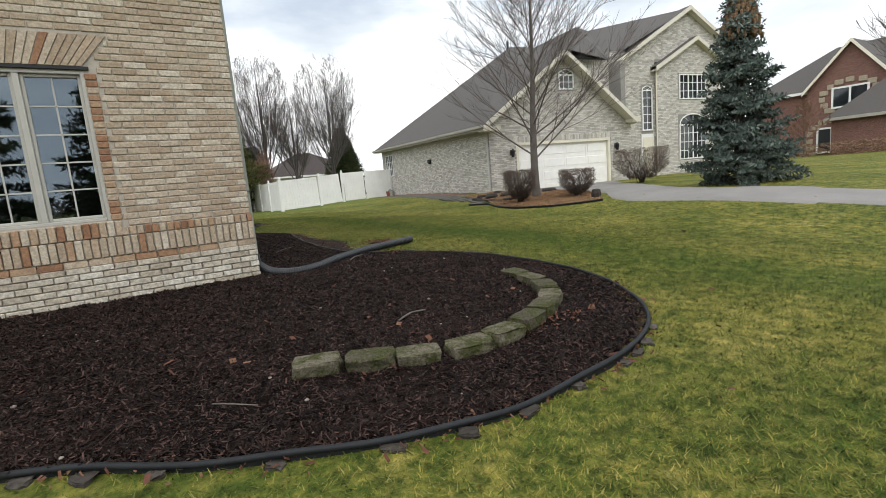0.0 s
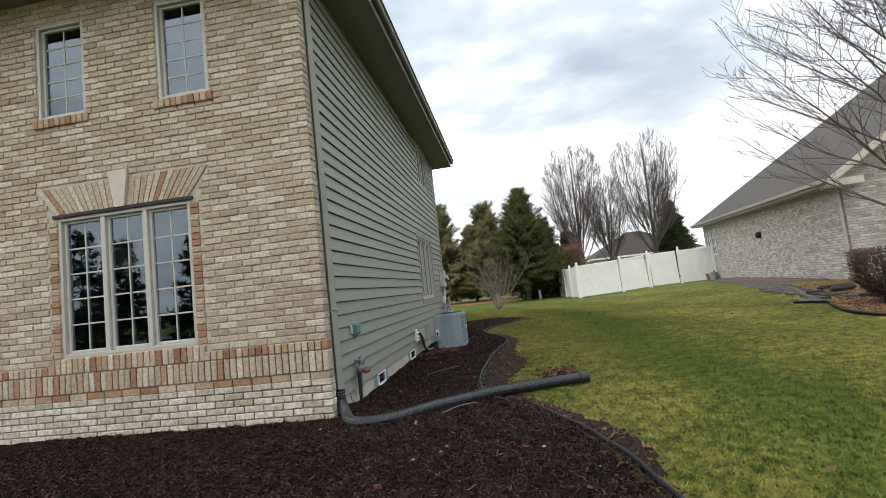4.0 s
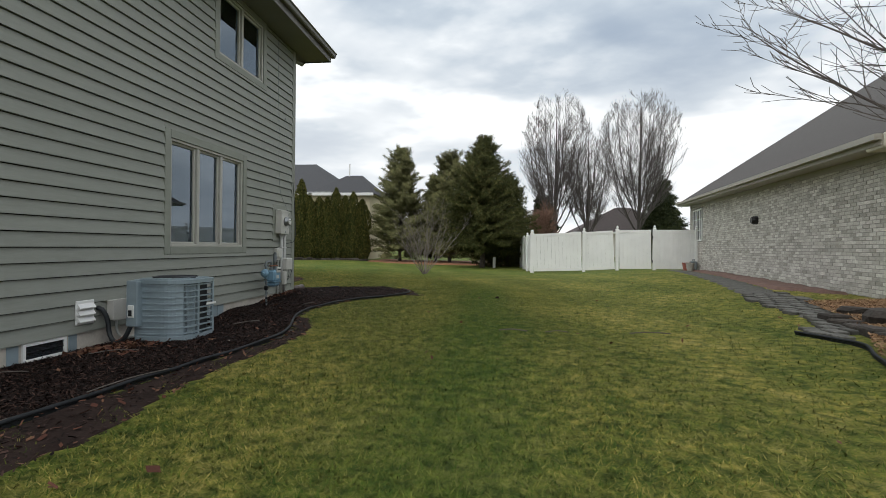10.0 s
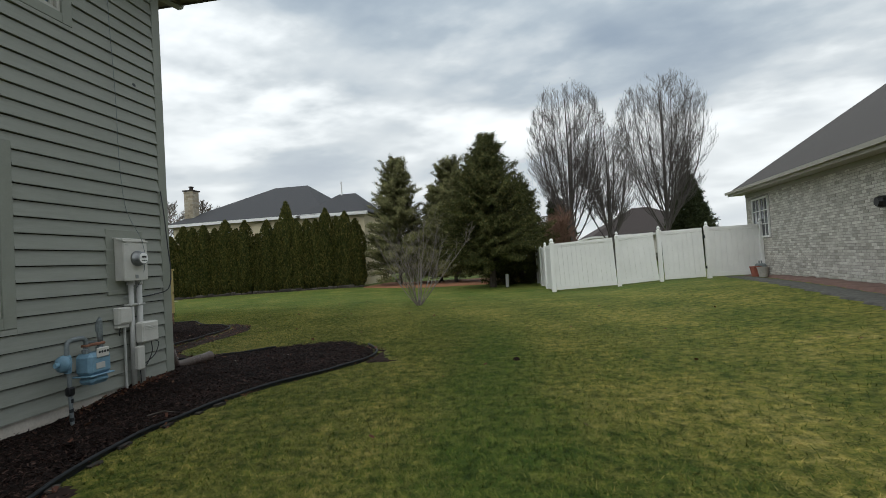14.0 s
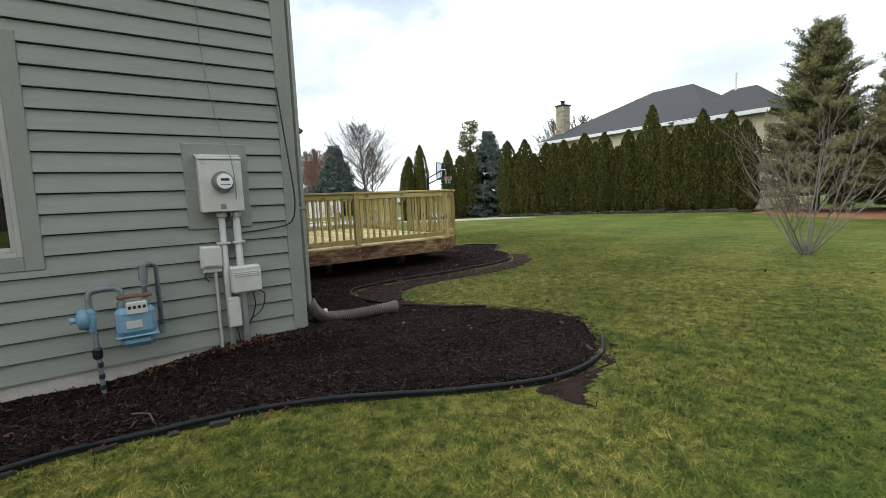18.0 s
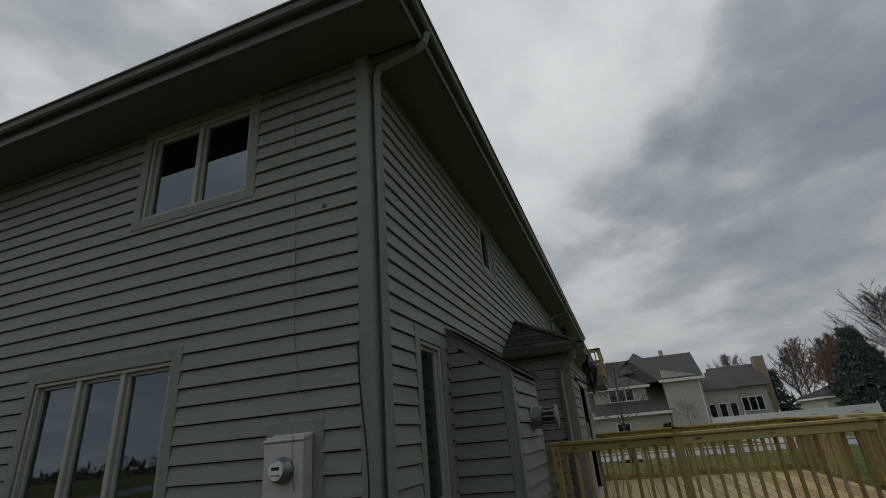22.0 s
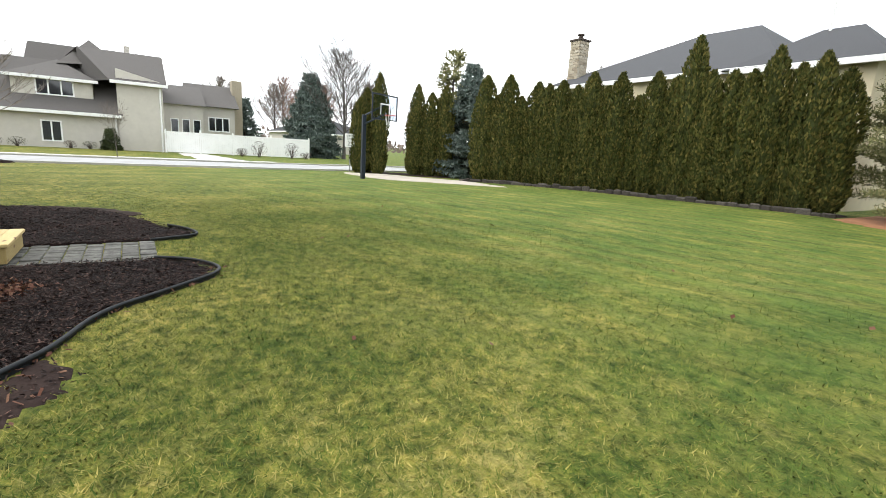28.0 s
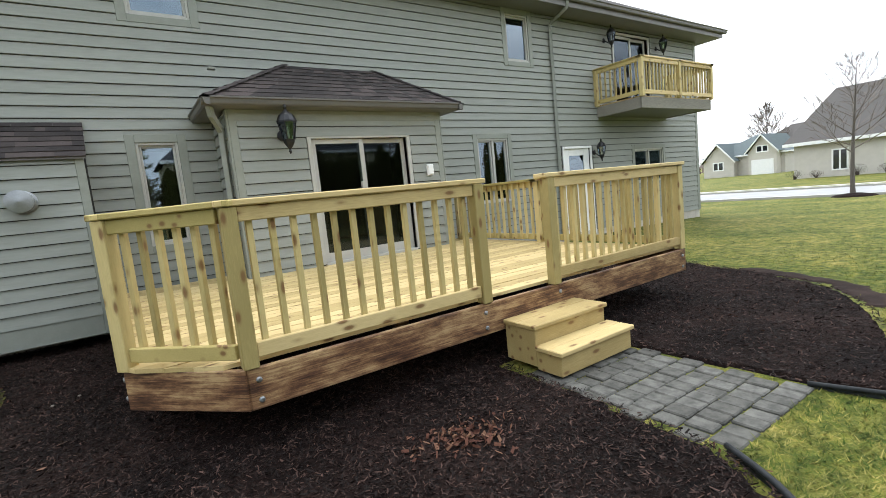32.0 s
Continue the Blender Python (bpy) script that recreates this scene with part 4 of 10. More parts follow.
def build_house():
    east = slab("wall_east", "x", 0.0, 0.12, BACK, -0.5, WALL_TOP, EAST_HOLES, 0.16, "joint_shade", "grey-green clapboard side wall of the two-storey house", -1)
    lap_siding(east, "x", 0.0, 1, 0.13, BACK - 0.10, -0.02, WALL_TOP, [grow(h) for h in EAST_HOLES])
    back = slab("wall_back", "y", BACK, WEST, 0.0, -0.5, WALL_TOP, BACK_HOLES, 0.16, "joint_shade", "grey-green clapboard back wall behind the deck", -1)
    cut = [grow(h) for h in BACK_HOLES[:-1]] + [(-3.05, -1.66, -0.5, 2.35), (-7.87, -4.60, -0.5, 2.62)]
    lap_siding(back, "y", BACK, 1, WEST + 0.10, -0.10, -0.02, WALL_TOP, cut)
    slab("wall_west", "x", WEST, 0.0, BACK, -0.5, WALL_TOP, [], 0.16, "siding", "grey-green clapboard end wall", 1)
    # corner boards
    for x, y, label in ((0.0, BACK, "grey-green corner boards"), (WEST, BACK, "grey-green corner boards")):
        s = 1 if x == 0 else -1
        th = thing("corner_trim", label, "trim", kind="structure")
        part("corner_board", Shape().bevel_box(x, y - 0.10, -0.03, x + s * 0.034, y + 0.034, WALL_TOP), "trim", th)
        part("corner_board", Shape().bevel_box(x - s * 0.10, y, -0.03, x - s * 0.0005, y + 0.034, WALL_TOP), "trim", th)
    # foundation with block patches
    f = Shape().box(0.006, 0.12, -0.6, -0.15, BACK - 0.02, -0.02)
    f.box(WEST, BACK - 0.14, -0.6, -0.02, BACK + 0.004, -0.02)
    single("foundation", f, "foundation", "pale rough concrete foundation above the mulch", "foundation", kind="structure")
    # floors and rooms behind the glass
    fl = Shape().box(WEST + 0.2, 0.3, 0.30, -0.2, BACK - 0.2, 0.36).box(WEST + 0.2, 0.3, 2.72, -0.2, BACK - 0.2, 2.95)
    single("floor", fl, "room_wall", "plain floors inside the house", "floor", kind="structure")
    rm = Shape().box(-3.6, 0.3, 0.36, -3.5, BACK - 0.2, 4.9).box(-4.5, 4.6, 0.36, -0.2, 4.7, 4.9).box(WEST + 0.2, 5.4, 0.36, -3.6, 5.5, 4.9)
    single("inner_wall", rm, "room_wall", "plain inner walls of the house", "wall", kind="structure")

    # windows of the side and the back
    window("window_1", "x", 0.0, 1, *EAST_HOLES[0], 3, label="three-light casement window with pale frame in the clapboard wall", curtain="curtain_teal")
    window("window_2", "x", 0.0, 1, *EAST_HOLES[1], 2, label="upper two-light window under the eave", frame="window_frame")
    window("window_3", "y", BACK, 1, *BACK_HOLES[0], 1, label="tall single window with teal curtain beside the chimney chase", curtain="curtain_teal")
    window("window_4", "y", BACK, 1, *BACK_HOLES[1], 1, label="tall single window between chase and bay")
    window("window_5", "y", BACK, 1, *BACK_HOLES[2], 2, label="two-light window on the deck side", curtain="curtain_pale")
    window("window_6", "y", BACK, 1, *BACK_HOLES[3], 1, label="upper single window with pale frame")
    window("window_7", "y", BACK, 1, *BACK_HOLES[4], 1, label="upper single window under the back eave")
    window("window_8", "y", BACK, 1, *BACK_HOLES[6], 2, label="low two-light window under the balcony")
    sliding_door("door_2", BACK, *BACK_HOLES[7], "glass sliding door onto the balcony", "window_frame")
    # back door
    th = thing("door_1", "white back door with a small dark glass light", "door", kind="structure")
    h = BACK_HOLES[5]
    for a, b, c, d in ((h[0] - 0.06, h[0], h[2], h[3] + 0.06), (h[1], h[1] + 0.06, h[2], h[3] + 0.06), (h[0], h[1], h[3], h[3] + 0.06)):
        part("casing", wall_box(Shape(), "y", BACK, 1, a, b, c, d, 0, 0.03), "white_paint", th)
    leaf = Shape()
    for a, b, c, d in ((h[0], h[0] + 0.2, h[2], h[3]), (h[1] - 0.2, h[1], h[2], h[3]), (h[0] + 0.2, h[1] - 0.2, h[2], 1.35), (h[0] + 0.2, h[1] - 0.2, 1.82, h[3])):
        wall_box(leaf, "y", BACK, 1, a, b, c, d, -0.06, -0.02)
    part("leaf", leaf, "white_paint", th)
    part("pane", wall_box(Shape(), "y", BACK, 1, h[0] + 0.2, h[1] - 0.2, 1.35, 1.82, -0.045, -0.038, 0.001), "glass", th)
    part("door_knob", Shape().lathe(((0.012, 0), (0.012, 0.03), (0.028, 0.04), (0.03, 0.06), (0.012, 0.075)), (h[0] + 0.08, BACK - 0.02, 0.95), 10, "y"), "galvanised", th, "dull metal knob")

    # eaves: soffit, fascia, gutter
    o, e0, e1 = 0.56, 4.93, 5.13
    so = Shape()
    so.box(-0.02, -o, e0, o, BACK + o, e0 + 0.02).box(WEST - o, BACK - 0.02, e0, 0, BACK + o, e0 + 0.02).box(WEST - o, -o, e0, 0, 0.02, e0 + 0.02).box(WEST - o, 0, e0, WEST + 0.02, BACK, e0 + 0.02)
    single("soffit", so, "soffit", "dark taupe soffit under the eaves", "soffit", kind="structure")
    fa = thing("fascia", "taupe fascia boards along the eaves", "fascia", kind="structure")
    for a in ((o, -o, o + 0.022, BACK + o), (WEST - o, BACK + o, o + 0.022, BACK + o + 0.022), (WEST - o, -o - 0.022, o + 0.022, -o)):
        part("fascia_board", Shape().bevel_box(a[0], a[1], e0 - 0.02, a[2], a[3], e1 - 0.02), "gutter", fa)
    prof = [(0.0, 0.0), (0.055, 0.0), (0.075, 0.02), (0.085, 0.075), (0.105, 0.085), (0.105, 0.10), (0.098, 0.10), (0.09, 0.09), (0.07, 0.08), (0.01, 0.08), (0.0, 0.1)]
    gz, gx = e1 - 0.105, o + 0.024
    gu = thing("gutter", "taupe roof gutter along the eaves", "gutter", kind="structure")
    part("gutter_run", Shape().prism([(gx + p, gz + q) for p, q in prof], "y", -o, BACK + o + 0.1), "gutter", gu)
    part("gutter_run", Shape().prism([(BACK + gx + p, gz + q) for p, q in prof], "x", WEST - o - 0.1, o + 0.1), "gutter", gu)
    part("gutter_run", Shape().prism([(-gx - p, gz + q) for p, q in prof], "x", -9.0, o + 0.1), "gutter", gu)
    # hip roof
    x0, x1, y0, y1, zr = WEST - o - 0.09, o + 0.09, -o - 0.09, BACK + o + 0.09, 5.12
    hgt = 3.3
    ym = (y0 + y1) / 2
    d = (y1 - y0) / 2
    A, B, C, D, R0, R1 = (x0, y0, zr), (x1, y0, zr), (x1, y1, zr), (x0, y1, zr), (x0 + d, ym, zr + hgt), (x1 - d, ym, zr + hgt)
    ro = Shape()
    ro.face(A, B, R1, R0).face(C, D, R0, R1).face(B, C, R1).face(D, A, R0).face(A, D, C, B)
    single("roof", ro, "shingle", "brown asphalt shingle hip roof", "roof", kind="structure")

    downspout("downspout", [(0.07, 0.2, 4.95), (0.07, 0.2, 0.02), (0.16, 0.10, -0.1)], "taupe downspout at the brick corner")
    downspout("downspout", [(-0.06, BACK + 0.62, 5.03), (-0.06, BACK + 0.59, 4.92), (-0.06, BACK + 0.52, 4.87), (-0.06, BACK + 0.12, 4.80), (-0.06, BACK + 0.075, 4.70), (-0.06, BACK + 0.075, 0.2), (-0.08, BACK + 0.14, 0.08)], "grey-green downspout on the back corner")
    downspout("downspout", [(-11.76, BACK + o + 0.05, 5.02), (-11.76, BACK + o, 4.9), (-11.76, BACK + 0.08, 4.72), (-11.76, BACK + 0.07, 4.5), (-11.76, BACK + 0.07, -0.1)], "grey-green downspout on the back wall")


def downspout(name, pts, label):
    th = thing(name, label, "downspout", group="downspouts")
    part("pipe", Shape().tube(pts, 0.045, 4), "trim", th)
    for p in (pts[-2],):
        part("strap", Shape().bevel_box(p[0] - 0.045, p[1] - 0.04, p[2] + 0.9, p[0] + 0.045, p[1] + 0.04, p[2] + 0.93), "trim", th)
    return th


def sliding_door(name, plane, u0, u1, z0, z1, label, frame):
    th = thing(name, label, "sliding door", kind="structure")
    for a, b, c, d in ((u0 - 0.06, u0, z0, z1 + 0.06), (u1, u1 + 0.06, z0, z1 + 0.06), (u0, u1, z1, z1 + 0.06), (u0, u1, z0 - 0.03, z0 + 0.02)):
        part("door_frame", wall_box(Shape(), "y", plane, 1, a, b, c, d, -0.1, 0.03), frame, th)
    mid = (u0 + u1) / 2
    for a, b, dd in ((u0, mid + 0.04, -0.07), (mid - 0.04, u1, -0.02)):
        leaf = Shape()
        for p, q, c, d in ((a, a + 0.07, z0 + 0.02, z1), (b - 0.07, b, z0 + 0.02, z1), (a + 0.07, b - 0.07, z1 - 0.07, z1), (a + 0.07, b - 0.07, z0 + 0.02, z0 + 0.15)):
            wall_box(leaf, "y", plane, 1, p, q, c, d, dd - 0.035, dd)
        pan = part("door_panel", leaf, frame, th)
        g = part("pane", wall_box(Shape(), "y", plane, 1, a + 0.07, b - 0.07, z0 + 0.15, z1 - 0.07, dd - 0.02, dd - 0.015, 0.001), "glass_dim", pan)
        g.visible_shadow = False
    part("door_handle", wall_box(Shape(), "y", plane, 1, mid + 0.05, mid + 0.075, z0 + 0.85, z0 + 1.15, -0.02, 0.03), frame, th)
    return th


build_house()

# ---- chase, bay, deck, balcony ----
def shingle_rows(parent, quad, rows, width=0.16, mat="shingle", depth=0.012):
    """Lapped shingle tabs over a roof face: quad = eave start, eave end, ridge end, ridge start. Joined per face."""
    a, b, c, d = (Vector(p) for p in quad)
    nrm = (b - a).cross(d - a).normalized()
    if nrm.z < 0:
        nrm = -nrm
    sh = Shape()
    rnd = random.Random(int(abs(a.x * 131 + a.y * 17 + b.x * 7)) + rows)
    for r in range(rows):
        t0, t1 = r / rows, min(1.0, (r + 1.12) / rows)
        l0, r0, l1, r1 = a.lerp(d, t0), b.lerp(c, t0), a.lerp(d, t1), b.lerp(c, t1)
        n = max(1, int((r0 - l0).length / width))
        cuts = [0.0] + sorted(min(0.999, max(0.001, (i + rnd.uniform(-0.3, 0.3)) / n)) for i in range(1, n)) + [1.0]
        for s, e in zip(cuts[:-1], cuts[1:]):
            up = nrm * (depth * rnd.uniform(0.8, 1.5))
            p, q = l0.lerp(r0, s), l0.lerp(r0, e)
            u, v = l1.lerp(r1, s), l1.lerp(r1, e)
            sh.face(p + up, q + up, v + nrm * 0.003, u + nrm * 0.003)
            sh.face(p, q, q + up, p + up)
    return part("shingles", sh, mat, parent)


def build_chase():
    x0, x1, y1, zb = -3.05, -1.66, 10.18, 0.0
    th = thing("chimney_chase", "grey-green clapboard fireplace chase with a sloped shingle top", "chase", kind="structure")
    zt, zw = 2.10, 2.55
    slope = lambda z: y1 if z <= zt else max(BACK + 0.02, y1 - (z - zt) / (zw - zt) * (y1 - BACK))
    body = Shape()
    body.prism([(BACK, zb), (y1, zb), (y1, zt), (BACK, zw)], "x", x0, x1)
    part("body", body, "joint_shade", th)
    front = part("front_face", Shape().box(x0 + 0.05, y1, 0.25, x1 - 0.05, y1 + 0.002, zt - 0.05), "joint_shade", th)
    lap_siding(th, "y", y1, 1, x0 + 0.09, x1 - 0.09, 0.24, zt - 0.02, [])
    lap_siding(th, "x", x1, 1, BACK + 0.02, y1 - 0.09, 0.24, zw - 0.05, [], slope=lambda z: min(slope(z) , y1 - 0.09))
    part("skirt_board", Shape().bevel_box(x0 + 0.09, y1, zb, x1 - 0.09, y1 + 0.02, 0.24), "trim", th)
    part("skirt_board", Shape().bevel_box(x1, BACK + 0.02, zb, x1 + 0.02, y1 - 0.09, 0.24), "trim", th)
    for a in ((x1 - 0.09, y1, x1 + 0.026, y1 + 0.026), (x0, y1, x0 + 0.09, y1 + 0.026), (x1, y1 - 0.09, x1 + 0.026, y1)):
        part("corner_board", Shape().bevel_box(a[0], a[1], zb, a[2], a[3], zt), "trim", th)
    n = (zw - zt) / (y1 - BACK)
    tr = Shape().prism([(BACK + 0.02, zw - 0.12), (y1, zt - 0.11), (y1, zt), (BACK + 0.02, zw)], "x", x1, x1 + 0.03)
    part("rake_board", tr, "trim", th)
    deckp = Shape().prism([(BACK + 0.01, zw + 0.01), (y1 + 0.07, zt - 0.05 + 0.01), (y1 + 0.07, zt - 0.035 + 0.02), (BACK + 0.01, zw + 0.03)], "x", x0 - 0.03, x1 + 0.06)
    part("roof_deck", deckp, "gutter", th)
    shingle_rows(th, ((x0 - 0.03, y1 + 0.08, zt - 0.02), (x1 + 0.06, y1 + 0.08, zt - 0.02), (x1 + 0.06, BACK + 0.02, zw + 0.035), (x0 - 0.03, BACK + 0.02, zw + 0.035)), 7, 0.15)
    # direct vent of the fireplace
    v = thing("flue_vent", "round galvanised fireplace vent with slotted end cap", "vent", (-2.45, y1 + 0.02, 1.61))
    part("collar", Shape().lathe(((0.0, 0), (0.13, 0.0), (0.13, 0.02), (0.115, 0.03), (0.115, 0.12), (0.09, 0.13)), (0, 0, 0), 20, "y"), "galvanised", v, smooth=False)
    part("throat", Shape().lathe(((0.075, 0.13), (0.075, 0.27)), (0, 0, 0), 18, "y"), "ac_dark", v)
    for k in range(10):
        a = 2 * math.pi * k / 10
        part("slat", Shape().bevel_box(-0.006, 0.13, -0.01, 0.006, 0.26, 0.01, 0.002, Matrix.Rotation(a, 4, "Y") @ Matrix.Translation((0.095, 0, 0))), "galvanised", v)
    part("cap", Shape().lathe(((0.0, 0.26), (0.115, 0.26), (0.12, 0.27), (0.12, 0.29), (0.0, 0.31)), (0, 0, 0), 20, "y"), "galvanised", v)


def build_bay():
    x0, x1, y1 = -7.87, -4.60, 10.50
    hole = (-7.20, -5.65, 0.40, 2.19)
    th = thing("bay", "clapboard bay with the sliding door and a hipped shingle roof", "bay", kind="structure")
    holes = [hole]
    sh = Shape()
    us = (x0, hole[0], hole[1], x1)
    for a, b, c, d in ((us[0], us[1], -0.3, 2.58), (us[2], us[3], -0.3, 2.58), (us[1], us[2], -0.3, hole[2]), (us[1], us[2], hole[3], 2.58)):
        sh.box(a, y1 - 0.14, c, b, y1, d)
    sh.box(x1 - 0.14, BACK, -0.3, x1, y1 - 0.14, 2.58).box(x0, BACK, -0.3, x0 + 0.14, y1 - 0.14, 2.58)
    part("bay_wall", sh, "joint_shade", th)
    lap_siding(th, "y", y1, 1, x0 + 0.1, x1 - 0.1, 0.0, 2.57, [grow(hole, 0.07, 0.2)])
    lap_siding(th, "x", x1, 1, BACK + 0.02, y1 - 0.09, 0.0, 2.57, [])
    lap_siding(th, "x", x0, -1, BACK + 0.02, y1 - 0.09, 0.0, 2.57, [])
    for a, b, s in ((x1, y1, 1), (x0, y1, -1)):
        part("corner_board", Shape().bevel_box(a, y1 - 0.09, 0.0, a + s * 0.026, y1 + 0.026, 2.58), "trim", th)
        part("corner_board", Shape().bevel_box(a - s * 0.10, y1, 0.0, a - s * 0.0005, y1 + 0.026, 2.58), "trim", th)
    e, ez = 0.22, 2.58
    part("soffit", Shape().box(x0 - e, BACK, ez, x1 + e, y1 + e, ez + 0.02), "soffit", th)
    part("frieze", Shape().bevel_box(x0, y1 + 0.0, 2.44, x1, y1 + 0.03, 2.58), "trim", th)
    prof = [(0.0, 0.0), (0.05, 0.0), (0.07, 0.02), (0.08, 0.07), (0.10, 0.08), (0.10, 0.10), (0.0, 0.10)]
    g = thing("bay_gutter", "taupe gutter round the bay roof", "gutter", kind="structure")
    part("gutter_run", Shape().prism([(y1 + e + p, ez + 0.0 + q) for p, q in prof], "x", x0 - e - 0.1, x1 + e + 0.1), "gutter", g)
    part("gutter_run", Shape().prism([(x1 + e + p, ez + q) for p, q in prof], "y", BACK + 0.02, y1 + e + 0.1), "gutter", g)
    part("gutter_run", Shape().prism([(x0 - e - p, ez + q) for p, q in prof], "y", BACK + 0.02, y1 + e + 0.1), "gutter", g)
    rz0, rz1 = ez + 0.10, 3.45
    L, R, F = x0 - e - 0.06, x1 + e + 0.06, y1 + e + 0.06
    rl, rr = -7.28, -5.70
    roof = thing("bay_roof", "brown asphalt shingles on the hipped bay roof", "roof", kind="structure")
    core = Shape()
    P = [(L, F, rz0), (R, F, rz0), (R, BACK + 0.02, rz0), (L, BACK + 0.02, rz0), (rl, BACK + 0.02, rz1), (rr, BACK + 0.02, rz1)]
    core.face(P[0], P[1], P[5], P[4]).face(P[1], P[2], P[5]).face(P[3], P[0], P[4]).face(P[3], P[2], P[1], P[0])
    part("roof_deck", core, "gutter", roof)
    shingle_rows(roof, (P[0], P[1], P[5], P[4]), 9, 0.17)
    shingle_rows(roof, (P[1], P[2], P[5], P[5]), 9, 0.17)
    shingle_rows(roof, (P[3], P[0], P[4], P[4]), 9, 0.17)
    for a, b in ((P[1], P[5]), (P[0], P[4])):
        a, b = Vector(a), Vector(b)
        for k in range(9):
            p, q = a.lerp(b, k / 9), a.lerp(b, (k + 1.25) / 9)
            w = Vector((0.09, 0.09 if a.x > -6 else -0.09, 0)) if a.x > -6 else Vector((0.09, -0.09, 0))
            side = (q - p).cross(Vector((0, 0, 1))).normalized() * 0.09
            cap = Shape()
            lift = Vector((0, 0, 0.03))
            cap.face(p + side + Vector((0, 0, 0.0)), p + lift, q + lift * 0.6, q + side).face(p + lift, p - side, q - side, q + lift * 0.6)
            part("hip_cap", cap, "shingle", roof)
    sliding_door("door_3", y1, *hole, "glass sliding door from the bay onto the deck", "window_frame")
    downspout("downspout", [(x1 + 0.22, y1 + 0.16, 2.60), (x1 + 0.20, y1 + 0.12, 2.48), (x1 + 0.07, y1 - 0.10, 2.32), (x1 + 0.07, y1 - 0.13, 2.2), (x1 + 0.07, y1 - 0.13, 0.40)], "grey-green downspout at the bay corner")


def wall_lantern(at, turn, big=1.0):
    th = thing("wall_lantern", "black cast wall lantern with clear glass on the siding", "lantern", at, turn, "wall lanterns")
    s = big
    part("backplate", Shape().lathe(((0.0, 0), (0.055 * s, 0), (0.055 * s, 0.012), (0.03 * s, 0.025), (0.0, 0.03)), (0, 0, -0.05 * s), 12, "y"), "black_iron", th)
    part("arm", Shape().tube([(0, 0.02, -0.05 * s), (0, 0.10 * s, -0.12 * s), (0, 0.19 * s, -0.17 * s), (0, 0.20 * s, -0.12 * s)], 0.011 * s, 6), "black_iron", th)
    c = 0.20 * s
    part("base", Shape().lathe(((0.006, -0.26 * s), (0.018 * s, -0.235 * s), (0.01 * s, -0.215 * s), (0.03 * s, -0.19 * s), (0.055 * s, -0.15 * s), (0.062 * s, -0.12 * s)), (0, c, 0), 8), "black_iron", th)
    part("glass", Shape().lathe(((0.058 * s, -0.12 * s), (0.088 * s, 0.05 * s), (0.07 * s, 0.10 * s)), (0, c, 0), 6), "glass", th)
    for k in range(6):
        a = math.pi * 2 * k / 6
        part("rib", Shape().tube([(0.06 * s * math.cos(a), c + 0.06 * s * math.sin(a), -0.12 * s), (0.091 * s * math.cos(a), c + 0.091 * s * math.sin(a), 0.05 * s), (0.072 * s * math.cos(a), c + 0.072 * s * math.sin(a), 0.10 * s)], 0.006 * s, 5), "black_iron", th)
    part("cap", Shape().lathe(((0.10 * s, 0.05 * s), (0.10 * s, 0.065 * s), (0.075 * s, 0.12 * s), (0.03 * s, 0.16 * s), (0.012 * s, 0.18 * s), (0.02 * s, 0.20 * s), (0.004, 0.235 * s)), (0, c, 0), 12), "black_iron", th)
    part("bulb", Shape().lathe(((0.012 * s, -0.1 * s), (0.014 * s, -0.03 * s), (0.006 * s, 0.01 * s)), (0, c, 0), 8), "white_paint", th, "pale candle bulb")
    return th


DECK_Z = 0.385
DX0, DX1, DY1 = -8.42, -3.16, 14.26


def railing(th, p, q, posts=True, z=DECK_Z, top=1.325, gap=0.121, wood=("wood", "wood_x"), start=True, end=True, low=0.03):
    """A deck rail from p to q with its balusters, rails and cap."""
    p, q = Vector((*p, 0)), Vector((*q, 0))
    d = q - p
    L, ang = d.length, math.atan2(d.y, d.x)
    m = Matrix.Translation(p) @ Matrix.Rotation(ang, 4, "Z")
    along = wood[1] if abs(math.cos(ang)) > 0.7 else "wood_y"
    part("cap_board", Shape().bevel_box(-0.07, -0.07, top - 0.038, L + 0.07, 0.075, top, 0.006, m), along, th)
    part("top_rail", Shape().bevel_box(0.045, -0.045, top - 0.038 - 0.088, L - 0.045, -0.008, top - 0.039, 0.005, m), along, th)
    part("bottom_rail", Shape().bevel_box(0.045, -0.045, z + low, L - 0.045, -0.008, z + low + 0.088, 0.005, m), along, th)
    n = max(1, int((L - 0.09) / gap))
    for i in range(n):
        u = 0.045 + (L - 0.09) * (i + 0.5) / n
        part("baluster", Shape().bevel_box(u - 0.018, -0.008, z + low + 0.012, u + 0.018, 0.028, top - 0.042, 0.003, m), wood[0], th)
    for on, u in ((start, 0.0), (end, L)):
        if on and posts:
            part("post", Shape().bevel_box(u - 0.044, -0.066, z - 0.024, u + 0.044, 0.022, top - 0.04, 0.006, m), wood[0], th)


